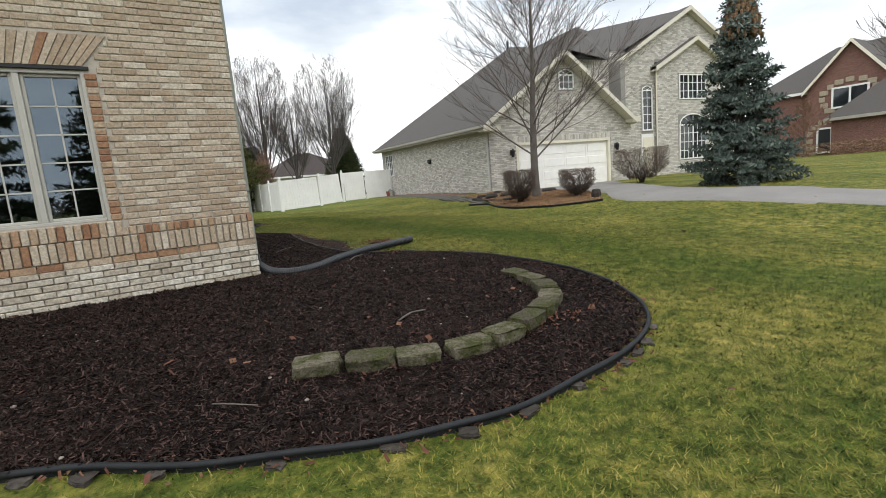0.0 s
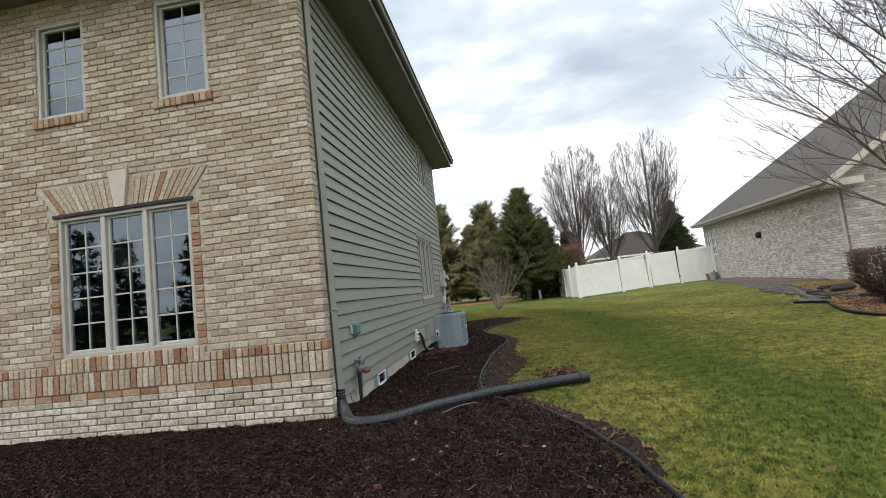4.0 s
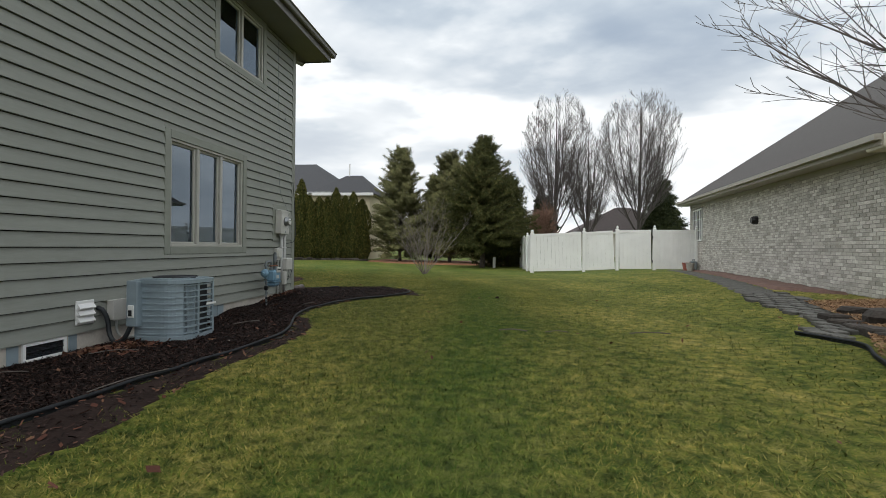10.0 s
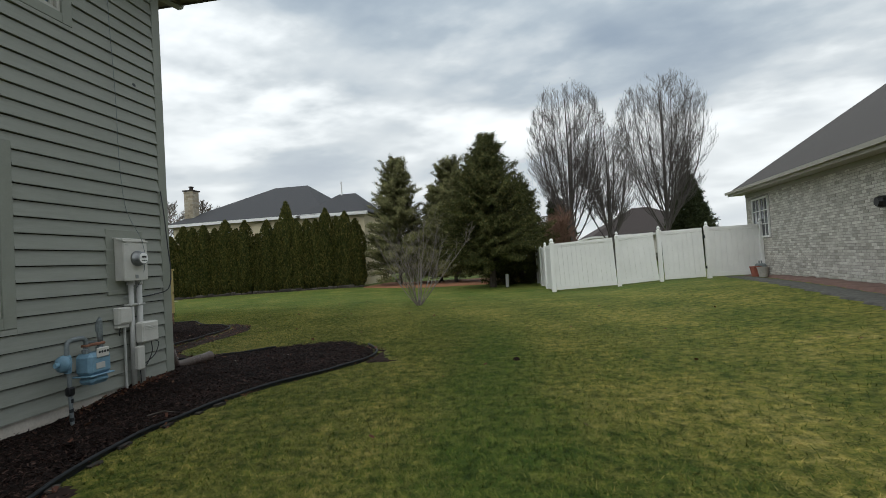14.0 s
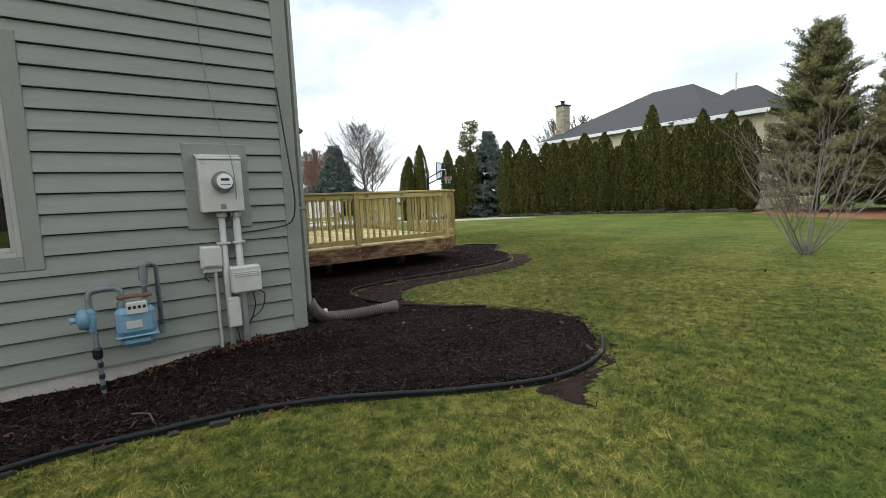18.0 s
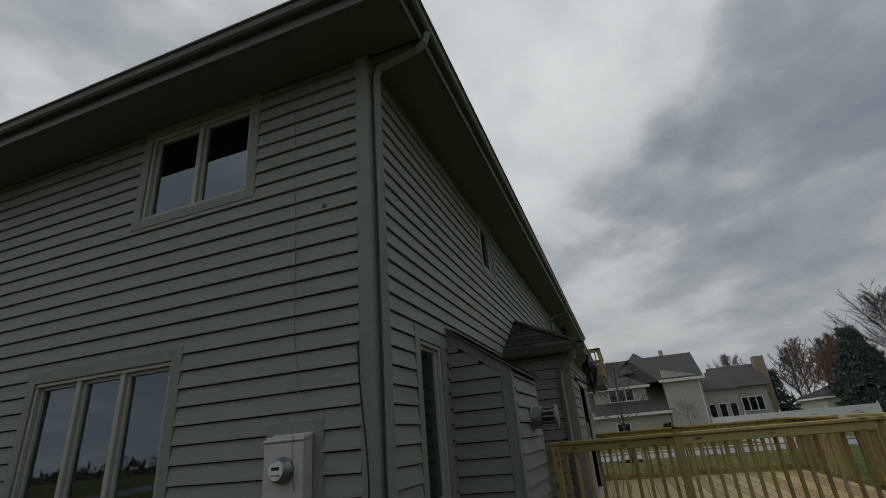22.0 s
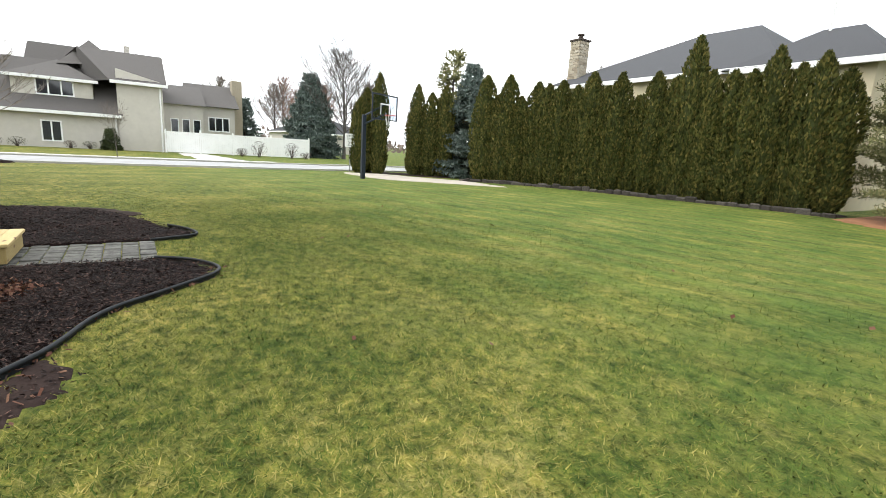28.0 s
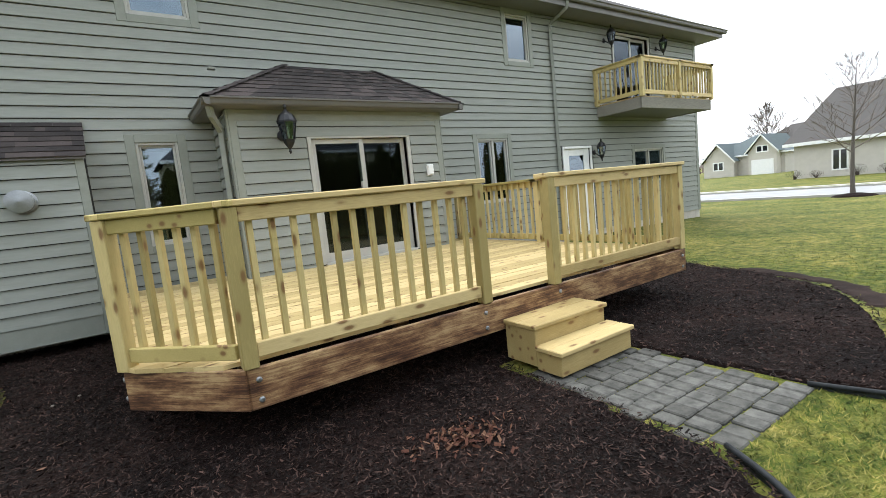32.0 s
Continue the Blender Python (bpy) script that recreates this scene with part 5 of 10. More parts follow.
def build_deck():
    th = thing("deck", "new pressure-treated timber deck with baluster rails, yellow-green", "deck")
    yb = 9.60
    # boards run along x, following the cut corner
    n = int((DY1 + 0.02 - yb) / 0.142)
    for i in range(n):
        y0 = yb + i * 0.142
        if y0 + 0.138 < 10.19:
            spans = ((DX0 - 0.02, -8.30), (-4.76, DX1 + 0.0)) if y0 < 9.99 else ((DX0 - 0.02, DX1),)
        else:
            spans = ((DX0 - 0.02, DX1 + 0.02),)
        for a, b in spans:
            e0 = min(b, DX1 + 0.02 - max(0.0, y0 - 13.64))
            e1 = min(b, DX1 + 0.02 - max(0.0, y0 + 0.138 - 13.64))
            e = e1
            if e - a < 0.1 or (y0 < 10.19 and b > -4 and y0 < 9.62):
                continue
            part("deck_board", Shape().prism([(a, y0 + 0.003), (e0, y0 + 0.003), (e1, y0 + 0.135), (a, y0 + 0.135)], "z", DECK_Z + random.uniform(-0.0015, 0.0015), DECK_Z - 0.026), "wood_x", th)
    # rim joists
    z0, z1 = 0.115, DECK_Z - 0.027
    part("fascia_board", Shape().bevel_box(DX1 - 0.04, 10.20, z0, DX1, 13.63, z1), "wood_wet_shade", th, "damp red-brown rim board")
    part("fascia_board", Shape().bevel_box(DX0, DY1 - 0.04, z0, -3.74, DY1, z1), "wood_wet_shade", th, "damp red-brown rim board")
    part("fascia_board", Shape().bevel_box(DX0, 9.62, z0, DX0 + 0.04, DY1 - 0.041, z1), "wood_wet_shade", th, "damp red-brown rim board")
    d = math.hypot(DX1 + 3.73, DY1 - 13.63)
    m = Matrix.Translation((DX1, 13.63, 0)) @ Matrix.Rotation(math.atan2(DY1 - 13.63, -3.73 - DX1), 4, "Z")
    part("fascia_board", Shape().bevel_box(0.0, 0.0, z0, d, 0.04, z1, 0.004, m), "wood_wet_shade", th, "damp red-brown rim board")
    # support posts take the dark rim timber: shade under the deck as colour
    for (x, y) in ((-3.95, 13.0), (-3.95, 11.4), (-5.2, 13.4), (-7.2, 13.4), (-8.2, 13.2)):
        part("footing_post", Shape().bevel_box(x - 0.06, y - 0.06, -0.4, x + 0.06, y + 0.06, z1, 0.006), "wood_wet_shade", th, "support post coloured dark for the shade under the deck")
    # the rails stand a hand in from the rim
    ex, ny, wx = DX1 - 0.045, DY1 - 0.05, DX0 + 0.05
    for p, q in (((ex, 10.3), (ex, 11.68)), ((ex, 11.68), (ex, 13.60)), ((ex, 13.60), (-3.77, ny)), ((-3.77, ny), (-5.53, ny)), ((-6.32, ny), (wx, ny)), ((wx, ny), (wx, 12.1)), ((wx, 12.1), (wx, 10.1))):
        railing(th, p, q, end=q in ((-5.53, ny), (wx, 10.1)))
    for x, y in ((DX1, 11.7), (DX1, 13.55)):
        for z in (0.17, 0.29):
            part("bolt", Shape().lathe(((0.0, 0.0), (0.018, 0.0), (0.018, 0.006), (0.01, 0.012), (0.0, 0.012)), (x, y, z), 8, "x"), "galvanised", th)
    for x in (-3.80, -5.5, -6.35, -8.35):
        for z in (0.17, 0.29):
            part("bolt", Shape().lathe(((0.0, 0.0), (0.018, 0.0), (0.018, 0.006), (0.01, 0.012), (0.0, 0.012)), (x, DY1, z), 8, "y"), "galvanised", th)
    # steps
    st = thing("deck_steps", "two-step box stair of new timber", "steps")
    x0, x1 = -6.50, -5.68
    part("riser_box", Shape().bevel_box(x0, DY1 + 0.002, -0.12, x1, DY1 + 0.33, 0.165), "wood_x", st)
    part("riser_box", Shape().bevel_box(x0, DY1 + 0.331, -0.14, x1, DY1 + 0.57, 0.015), "wood_x", st)
    for y0, y1, z in ((0.005, 0.14, 0.20), (0.145, 0.35, 0.20), (0.335, 0.462, 0.05), (0.466, 0.595, 0.05)):
        part("tread", Shape().bevel_box(x0 - 0.02, DY1 + y0, z - 0.034, x1 + 0.02, DY1 + y1, z, 0.006), "wood_x", st)


def build_balcony():
    th = thing("balcony", "small timber balcony with baluster rail under the back eave", "balcony")
    x0, x1, y1, z = -16.38, -13.28, 10.77, 2.95
    part("rim", Shape().bevel_box(x0, y1 - 0.05, 2.70, x1, y1, z), "wood_old", th, "grey weathered rim board")
    part("rim", Shape().bevel_box(x1 - 0.05, BACK + 0.03, 2.70, x1, y1 - 0.05, z), "wood_old", th, "grey weathered rim board")
    part("rim", Shape().bevel_box(x0, BACK + 0.03, 2.70, x0 + 0.05, y1 - 0.05, z), "wood_old", th, "grey weathered rim board")
    part("underside", Shape().box(x0 + 0.05, BACK + 0.03, 2.72, x1 - 0.05, y1 - 0.05, 2.76), "soffit", th)
    for i in range(8):
        part("deck_board", Shape().bevel_box(x0, BACK + 0.03 + i * 0.147, z, x1, BACK + 0.17 + i * 0.147, z + 0.028), "wood_x", th)
    for p, q in (((x1, BACK + 0.06), (x1, y1)), ((x1, y1), ((x0 + x1) / 2, y1)), (((x0 + x1) / 2, y1), (x0, y1)), ((x0, y1), (x0, BACK + 0.06))):
        railing(th, p, q, z=z + 0.03, top=3.84, gap=0.13, end=q == (x0, BACK + 0.06))


PAVE = (-6.56, -5.58, 14.86, 16.02)


def build_pavers():
    x0, x1, y0, y1 = PAVE
    bed = Shape().box(x0 - 0.03, DY1, -0.5, x1 + 0.03, y1 + 0.03, ground_z(-6, 15) - 0.004)
    base = single("path", bed, "soil", "short path of worn grey pavers from the deck steps", "path", kind="structure")
    rows, cols = 9, 8
    for j in range(rows):
        for i in range(cols):
            w, l = (x1 - x0) / cols, (y1 - 14.55) / rows
            a = x0 + i * w + (w / 2 if j % 2 else 0) - (w / 4)
            b = min(a + w, x1 + 0.04)
            a = max(a, x0 - 0.04)
            y = 14.55 + j * l
            z = ground_z(-6, 15) + random.uniform(0.006, 0.022)
            part("paver", Shape().bevel_box(a + 0.004, y + 0.004, z - 0.05, b - 0.004, y + l - 0.004, z, 0.008), "paver", base)


build_chase()
build_bay()
build_deck()
build_balcony()
build_pavers()
wall_lantern((-5.26, 10.528, 2.30), 0, 1.3)
outer = thing("outlet_box", "small pale outlet cover on the bay wall", "electrical box")
part("cover", Shape().bevel_box(-7.63, 10.53, 1.56, -7.51, 10.575, 1.74, 0.008), "white_paint", outer)
part("lid", Shape().bevel_box(-7.615, 10.576, 1.58, -7.525, 10.59, 1.72, 0.004), "white_paint", outer)
wall_lantern((-13.08, BACK + 0.02, 1.92), 0, 1.1)
wall_lantern((-13.72, BACK + 0.02, 4.62), 0, 1.1)
wall_lantern((-15.98, BACK + 0.02, 4.62), 0, 1.1)

# ---- neighbour on the east ----
NB = Matrix.Translation((10.5, 8.35, 0)) @ Matrix.Rotation(radians(-9.56), 4, "Z")
NBT = -9.56


def bare_tree(name, at, height, spread, seed, label, trunk_r=0.12, levels=5, mat="bark_grey", twigs="twig", fork=0.28, lean=0.0, kids=(3, 5), upward=0.5, lengths=0.72, stems=1, group="", base_label=""):
    """A leafless tree: tapered trunk, limbs and twigs."""
    rnd = random.Random(seed)
    th = thing(name, label, "tree", at, 0, group)
    trunk, crown = Shape(), Shape()

    def grow_limb(p, d, length, r, level):
        n = max(3, min(6, int(length / 0.35) + 2)) if level < 3 else 3
        pts, rs = [p], [r]
        for i in range(n):
            d = (d + Vector((rnd.gauss(0, 1), rnd.gauss(0, 1), rnd.gauss(0, 0.6))) * (0.07 + 0.03 * level) + Vector((0, 0, upward * 0.09))).normalized()
            p = p + d * (length / n)
            pts.append(p)
            rs.append(max(0.0035, r * (1 - 0.75 * (i + 1) / n)))
        sides = 7 if level == 0 else 5 if level == 1 else 3
        (trunk if level == 0 else crown).tube(pts, rs, sides, cap=level < 2)
        if level >= levels:
            return
        k = rnd.randint(*kids) + (3 if level == 0 else 0)
        for c in range(k):
            t = rnd.uniform(0.25 if level else fork, 1.0) if c else 0.98
            f = t * n
            i = min(n - 1, int(f))
            q = pts[i].lerp(pts[i + 1], f - i)
            dd = (pts[i + 1] - pts[i]).normalized()
            side = dd.orthogonal().normalized()
            side.rotate(Matrix.Rotation(rnd.uniform(0, 6.283), 3, dd))
            a = rnd.uniform(0.35, 0.95) * spread
            nd = (dd * math.cos(a) + side * math.sin(a)).normalized()
            ll = length * lengths * rnd.uniform(0.65, 1.05) * (1.1 - 0.5 * t if level == 0 else 1)
            grow_limb(q, nd, ll, max(0.004, rs[i] * rnd.uniform(0.42, 0.62)), level + 1)

    for s in range(stems):
        tilt = Vector((rnd.uniform(-1, 1), rnd.uniform(-1, 1), 0)) * (0.12 if stems > 1 else 0.02)
        grow_limb(Vector((rnd.uniform(-1, 1) * 0.1 * (stems > 1), rnd.uniform(-1, 1) * 0.1 * (stems > 1), -0.05)), (Vector((lean, 0, 1)) + tilt).normalized(), height * 0.62, trunk_r, 0)
    part("trunk", trunk, mat, th, smooth=True)
    part("crown", crown, twigs, th)
    return th


def limb_tree(name, at, height, fork, limbs, reach, rise, seed, label, trunk_r, mat, twigs, fine, kids, vase=False, stems=0, group="", droop=0.0, stout=0.40):
    """A leafless tree with a leader, limbs that sweep out and up, side shoots and fine twigs."""
    rnd = random.Random(seed)
    th = thing(name, label, "tree", at, 0, group)
    trunk, crown = Shape(), Shape()

    def shoot(p, d, length, r, level):
        n = 7 if level == 0 else 4 if level == 1 else 2
        pts, rs = [p], [r]
        for i in range(n):
            d = (d + Vector((rnd.gauss(0, 1), rnd.gauss(0, 1), rnd.gauss(0, 0.7))) * (0.05 + 0.05 * level) + Vector((0, 0, 0.05 - droop))).normalized()
            p = p + d * (length / n)
            pts.append(p)
            rs.append(max(fine, r * (1 - 0.85 * (i + 1) / n)))
        crown.tube(pts, rs, 5 if level == 0 else 3, cap=False)
        if level >= 2 or length < 0.1:
            return
        k = max(2, int(kids[level] * rnd.uniform(0.7, 1.25)))
        for c in range(k):
            t = 0.18 + 0.80 * (c + rnd.random()) / k
            f = t * n
            i = min(n - 1, int(f))
            q = pts[i].lerp(pts[i + 1], f - i)
            dd = (pts[i + 1] - pts[i]).normalized()
            side = dd.cross(Vector((0, 0, 1))).normalized() * (1 if c % 2 else -1)
            side = (side + Vector((0, 0, rnd.uniform(-0.2, 0.9)))).normalized()
            a = rnd.uniform(0.45, 0.95) * (0.62 if vase else 1.0)
            nd = (dd * math.cos(a) + side * math.sin(a)).normalized()
            shoot(q, nd, length * (0.46 if level == 0 else 0.42) * rnd.uniform(0.6, 1.2) * (1.15 - 0.6 * t), max(fine, rs[i] * 0.55), level + 1)

    if stems:
        for i in range(stems):
            a = i * 6.2832 / stems + rnd.uniform(-0.4, 0.4)
            e = rnd.uniform(rise, 1.45)
            shoot(Vector((0.06 * math.cos(a), 0.06 * math.sin(a), 0.0)), Vector((math.cos(a) * math.cos(e), math.sin(a) * math.cos(e), math.sin(e))), height * rnd.uniform(0.75, 1.05), trunk_r, 0)
        trunk.lathe(((trunk_r * 3.2, -0.1), (trunk_r * 2.6, 0.02), (trunk_r * 1.6, 0.14), (trunk_r * 0.3, 0.2)), (0, 0, 0), 8)
    else:
        line, rr = [], []
        for i in range(13):
            t = i / 12
            line.append((0.012 * height * math.sin(5 * t + seed), 0.012 * height * math.cos(4 * t + seed), -0.08 + t * height))
            rr.append(max(fine * 1.5, trunk_r * (1.25 if i == 0 else 1.0) * (1 - t) ** 0.85))
        trunk.tube(line, rr, 9, False)
        for i in range(limbs):
            f = ((i + 0.3) / limbs) ** (1.3 if vase else 1.0)
            z = fork + (height * 0.97 - fork) * f
            k = min(11, int(z / height * 12))
            q = Vector(line[k]).lerp(Vector(line[k + 1]), z / height * 12 - k)
            a = i * 2.39996 + rnd.uniform(-0.3, 0.3)
            e = rise + (0.25 if vase else 0.5) * f + rnd.uniform(-0.12, 0.12)
            L = (reach * (1 - f) ** 0.75 + 0.25) * rnd.uniform(0.8, 1.08)
            if vase:
                L = min(L, (height * 1.02 - z) / math.sin(min(e, 1.5)))
            shoot(q, Vector((math.cos(a) * math.cos(e), math.sin(a) * math.cos(e), math.sin(e))), L, max(fine * 2, rr[k] * stout), 0)
    part("trunk", trunk, mat, th, smooth=True)
    part("crown", crown, twigs, th)
    return th


def upswept_tree(name, at, height, width, seed, label, trunk_r, mat, twigs, fine, stems, group=""):
    """A leafless tree whose stems leave a short trunk, spread and rise side by side into a rounded oval crown of fine straight twigs."""
    rnd = random.Random(seed)
    th = thing(name, label, "tree", at, 0, group)
    trunk, crown = Shape(), Shape()
    base, half = height * 0.26, width / 2
    mid, low = height * 0.60, height * 0.42
    trunk.tube([(0, 0, -0.1), (0.03, 0.02, base * 0.5), (0, 0.03, base), (0.06, 0, height * 0.62), (0.03, 0.03, height * 0.95)], [trunk_r * 1.2, trunk_r, trunk_r * 0.75, trunk_r * 0.36, fine * 2], 8, False)

    def fits(p, slack):
        e = (p.z - mid) / (height - mid if p.z > mid else low)
        return (p.x * p.x + p.y * p.y) / (half * half) + e * e < slack

    def shoot(p, d, length, r, level):
        slack = rnd.uniform(0.92, 1.08)
        while length > 0.12 and not fits(p + d * length, slack):
            length *= 0.8
        if length <= 0.12:
            return
        bend = Vector((rnd.gauss(0, 0.05), rnd.gauss(0, 0.05), 0.06)) * length
        pts = [p, p + d * length * 0.5, p + d * length + bend]
        crown.tube(pts, [r, max(fine, r * 0.7), fine], 3, cap=False)
        if level < 2:
            k = (7, 4)[level]
            for c in range(k):
                t = 0.2 + 0.75 * (c + rnd.random()) / k
                q = pts[0].lerp(pts[2], t)
                a, e = rnd.uniform(0, 6.283), rnd.uniform(0.35, 1.1)
                shoot(q, (d * 1.1 + Vector((math.cos(a) * math.cos(e), math.sin(a) * math.cos(e), math.sin(e)))).normalized(), length * rnd.uniform(0.35, 0.6), max(fine, r * 0.55), level + 1)

    for i in range(stems):
        a = i * 2.39996 + rnd.uniform(-0.3, 0.3)
        u = 0.08 + 0.80 * math.sqrt((i + 0.5) / stems)
        out = half * u
        z0 = height * (0.30 - 0.20 * u + rnd.uniform(0, 0.10))
        z1 = mid + (height - mid) * math.sqrt(1 - u * u) * rnd.uniform(0.90, 1.0)
        c, sn = math.cos(a), math.sin(a)
        pts, rs = [], []
        for k in range(11):
            t = k / 10
            w = 0.006 * height * t
            pts.append(Vector((out * (1 - (1 - t) ** 2.0) * c + rnd.gauss(0, 0.3) * w, out * (1 - (1 - t) ** 2.0) * sn + rnd.gauss(0, 0.3) * w, z0 + (z1 - z0) * t ** 1.15)))
            rs.append(max(fine * 1.5, trunk_r * 0.30 * (1 - t) ** 0.75))
        crown.tube(pts, rs, 5, cap=False)
        for k in range(26):
            t = 0.14 + 0.85 * (k + rnd.random()) / 26
            j = min(9, int(t * 10))
            q = pts[j].lerp(pts[j + 1], t * 10 - j)
            b, e = a + rnd.uniform(-2.2, 2.2), rnd.uniform(0.55, 1.15)
            shoot(q, Vector((math.cos(b) * math.cos(e), math.sin(b) * math.cos(e), math.sin(e))), height * 0.15 * rnd.uniform(0.6, 1.2), max(fine * 1.3, rs[j] * 0.35), 0)
    part("trunk", trunk, mat, th, smooth=True)
    part("crown", crown, twigs, th)
    return th


def needle_cards(sh, p, d, length, width, rnd, n, slim=1.0):
    """Sprays of needles along a shoot: small crossed blades."""
    d = d.normalized()
    for i in range(n):
        t = (i + rnd.random()) / n
        q = p + d * (length * t)
        side = d.orthogonal().normalized()
        side.rotate(Matrix.Rotation(rnd.uniform(0, 6.283), 3, d))
        e = (d * rnd.uniform(0.3, 0.8) + side).normalized() * width * rnd.uniform(0.6, 1.2)
        w = d.cross(side) * width * 0.22 * slim
        sh.face(q - w * 0.5, q + e * 0.5 - w * 0.8, q + e, q + e * 0.5 + w * 0.8)


def conifer(name, at, height, radius, seed, label, mat, trunk="bark_dark", skirt=0.05, density=1.0, droop=-0.15, card=0.16, cones=False, ragged=0.25, power=0.8, group="", trunk_r=0.14, inner=0.35, belly=0.0, shag=0.0, hang=0.0, slim=1.0, lumpy=0.0):
    """An evergreen of boughs set with sprays; shag scatters the boughs out of their whorls, hang bends the side shoots down, lumpy swells and notches the outline."""
    rnd = random.Random(seed)
    th = thing(name, label, "tree", at, 0, group)
    part("trunk", Shape().tube([(0, 0, -0.1), (0.02, 0, height * 0.5), (0, 0, height * 0.97)], [trunk_r, trunk_r * 0.6, 0.02], 7), trunk, th)
    crown, sticks = Shape(), Shape()
    z = height * skirt
    while z < height * 0.985:
        f = (z - height * skirt) / (height * (1 - skirt))
        reach = radius * (1 - f) ** power * (1 - belly * max(0.0, 1 - f / 0.3)) + 0.05
        k = max(4, int((6 + 9 * (1 - f)) * density))
        for i in range(k):
            a = rnd.uniform(0, 6.283)
            r = reach * rnd.uniform(1 - ragged, 1.06) * (1 + lumpy * 1.6 * noise.noise(Vector((math.cos(a) * 1.6, math.sin(a) * 1.6, z * 0.9 + seed))))
            if lumpy and rnd.random() < 0.05:
                r *= 1.22
            d = Vector((math.cos(a), math.sin(a), droop + 0.75 * f + rnd.uniform(-0.12, 0.12) + rnd.uniform(-6, 6) * shag)).normalized()
            p = Vector((0, 0, min(height * 0.985, z + rnd.uniform(-0.1, 0.1) + rnd.uniform(-0.9, 0.9) * shag * height)))
            tip = p + d * r
            sticks.tube([p, tip], [0.012, 0.003], 3, cap=False)
            m = max(2, int(r / (card * 0.75)))
            for s in range(m):
                t = inner + (1 - inner) * (s + 0.5) / m
                q = p.lerp(tip, t)
                for sgn in (-1, 1):
                    e = (d * 0.8 + Vector((-d.y, d.x, rnd.uniform(-0.25, 0.1))) * sgn * rnd.uniform(0.5, 1.0)).normalized()
                    e.z -= hang * rnd.uniform(0.4, 1.3)
                    needle_cards(crown, q, e, card * (1.9 - t) * 1.3 * (1 + 0.5 * abs(hang)), card, rnd, 4 if slim == 1.0 else 6, slim)
                needle_cards(crown, q, d, card * 1.2, card, rnd, 3, slim)
        z += height * 0.035 / density * (1.15 - 0.5 * f)
    part("crown", crown, mat, th)
    part("boughs", sticks, trunk, th)["kind"] = "stuff"
    if cones:
        cs = Shape()
        for i in range(900):
            zz = height * (0.72 + 0.26 * rnd.random() ** 0.8)
            f = (zz / height - skirt) / (1 - skirt)
            a, r = rnd.uniform(0, 6.283), radius * (1 - f) ** power * rnd.uniform(0.4, 1.05) + 0.08
            cs.lathe(((0.004, 0.0), (0.036, -0.03), (0.03, -0.11), (0.004, -0.15)), (r * math.cos(a), r * math.sin(a), zz), 5)
        part("cones", cs, "cone_brown", th)["kind"] = "stuff"
    return th


def arborvitae_mesh(seed, height, radius, card=0.13, n=2600):
    """A dense upright column of flat sprays."""
    rnd = random.Random(seed)
    sh = Shape()
    ph = [rnd.uniform(0, 6.283) for _ in range(4)]
    for i in range(n):
        t = 1 - math.sqrt(rnd.random()) * 0.985 if rnd.random() < 0.35 else rnd.random()
        z = height * t
        prof = (min(1.0, (t + 0.05) / 0.22)) ** 0.45 * max(0.0, 1 - max(0.0, (t - 0.62) / 0.38) ** 2.2)
        a = rnd.uniform(0, 6.283)
        lump = 1 + 0.10 * math.sin(3 * a + ph[0] + t * 9) + 0.08 * math.sin(7 * a + ph[1] - t * 17) + 0.06 * math.sin(13 * t + ph[2])
        r = radius * prof * lump * (1 - 0.28 * rnd.random() ** 2)
        q = Vector((r * math.cos(a), r * math.sin(a), z))
        out = Vector((math.cos(a), math.sin(a), 0))
        up = (Vector((0, 0, 1)) + out * rnd.uniform(0.0, 0.7) + Vector((rnd.gauss(0, 0.25), rnd.gauss(0, 0.25), 0))).normalized()
        side = up.cross(out + Vector((rnd.gauss(0, 0.6), rnd.gauss(0, 0.6), 0))).normalized()
        L, w = card * rnd.uniform(0.8, 1.7), card * rnd.uniform(0.25, 0.5)
        sh.face(q - side * w * 0.4, q + up * L * 0.5 - side * w, q + up * L + out * 0.02, q + up * L * 0.5 + side * w)
    core = Shape()
    prof = [(radius * 0.55, 0.0), (radius * 0.80, height * 0.12), (radius * 0.82, height * 0.45), (radius * 0.55, height * 0.72), (radius * 0.2, height * 0.92), (0.01, height * 0.97)]
    core.lathe(prof, (0, 0, 0), 9)
    sh.add(core)
    return sh.mesh("crown", "arborvitae")


def hip_house_roof(sh, x0, x1, y0, y1, ze, zr, along="x", hip=1.0):
    """Faces of a hipped roof."""
    if along == "x":
        d = (y1 - y0) / 2 * hip
        ym = (y0 + y1) / 2
        a, b, c, e, r0, r1 = (x0, y0, ze), (x1, y0, ze), (x1, y1, ze), (x0, y1, ze), (x0 + d, ym, zr), (x1 - d, ym, zr)
        sh.face(a, b, r1, r0).face(c, e, r0, r1).face(b, c, r1).face(e, a, r0)
    else:
        d = (x1 - x0) / 2 * hip
        xm = (x0 + x1) / 2
        a, b, c, e, r0, r1 = (x0, y0, ze), (x1, y0, ze), (x1, y1, ze), (x0, y1, ze), (xm, y0 + d, zr), (xm, y1 - d, zr)
        sh.face(b, c, r1, r0).face(e, a, r0, r1).face(a, b, r0).face(c, e, r1)
    sh.face((x0, y0, ze - 0.01), (x0, y1, ze - 0.01), (x1, y1, ze - 0.01), (x1, y0, ze - 0.01))
    return sh


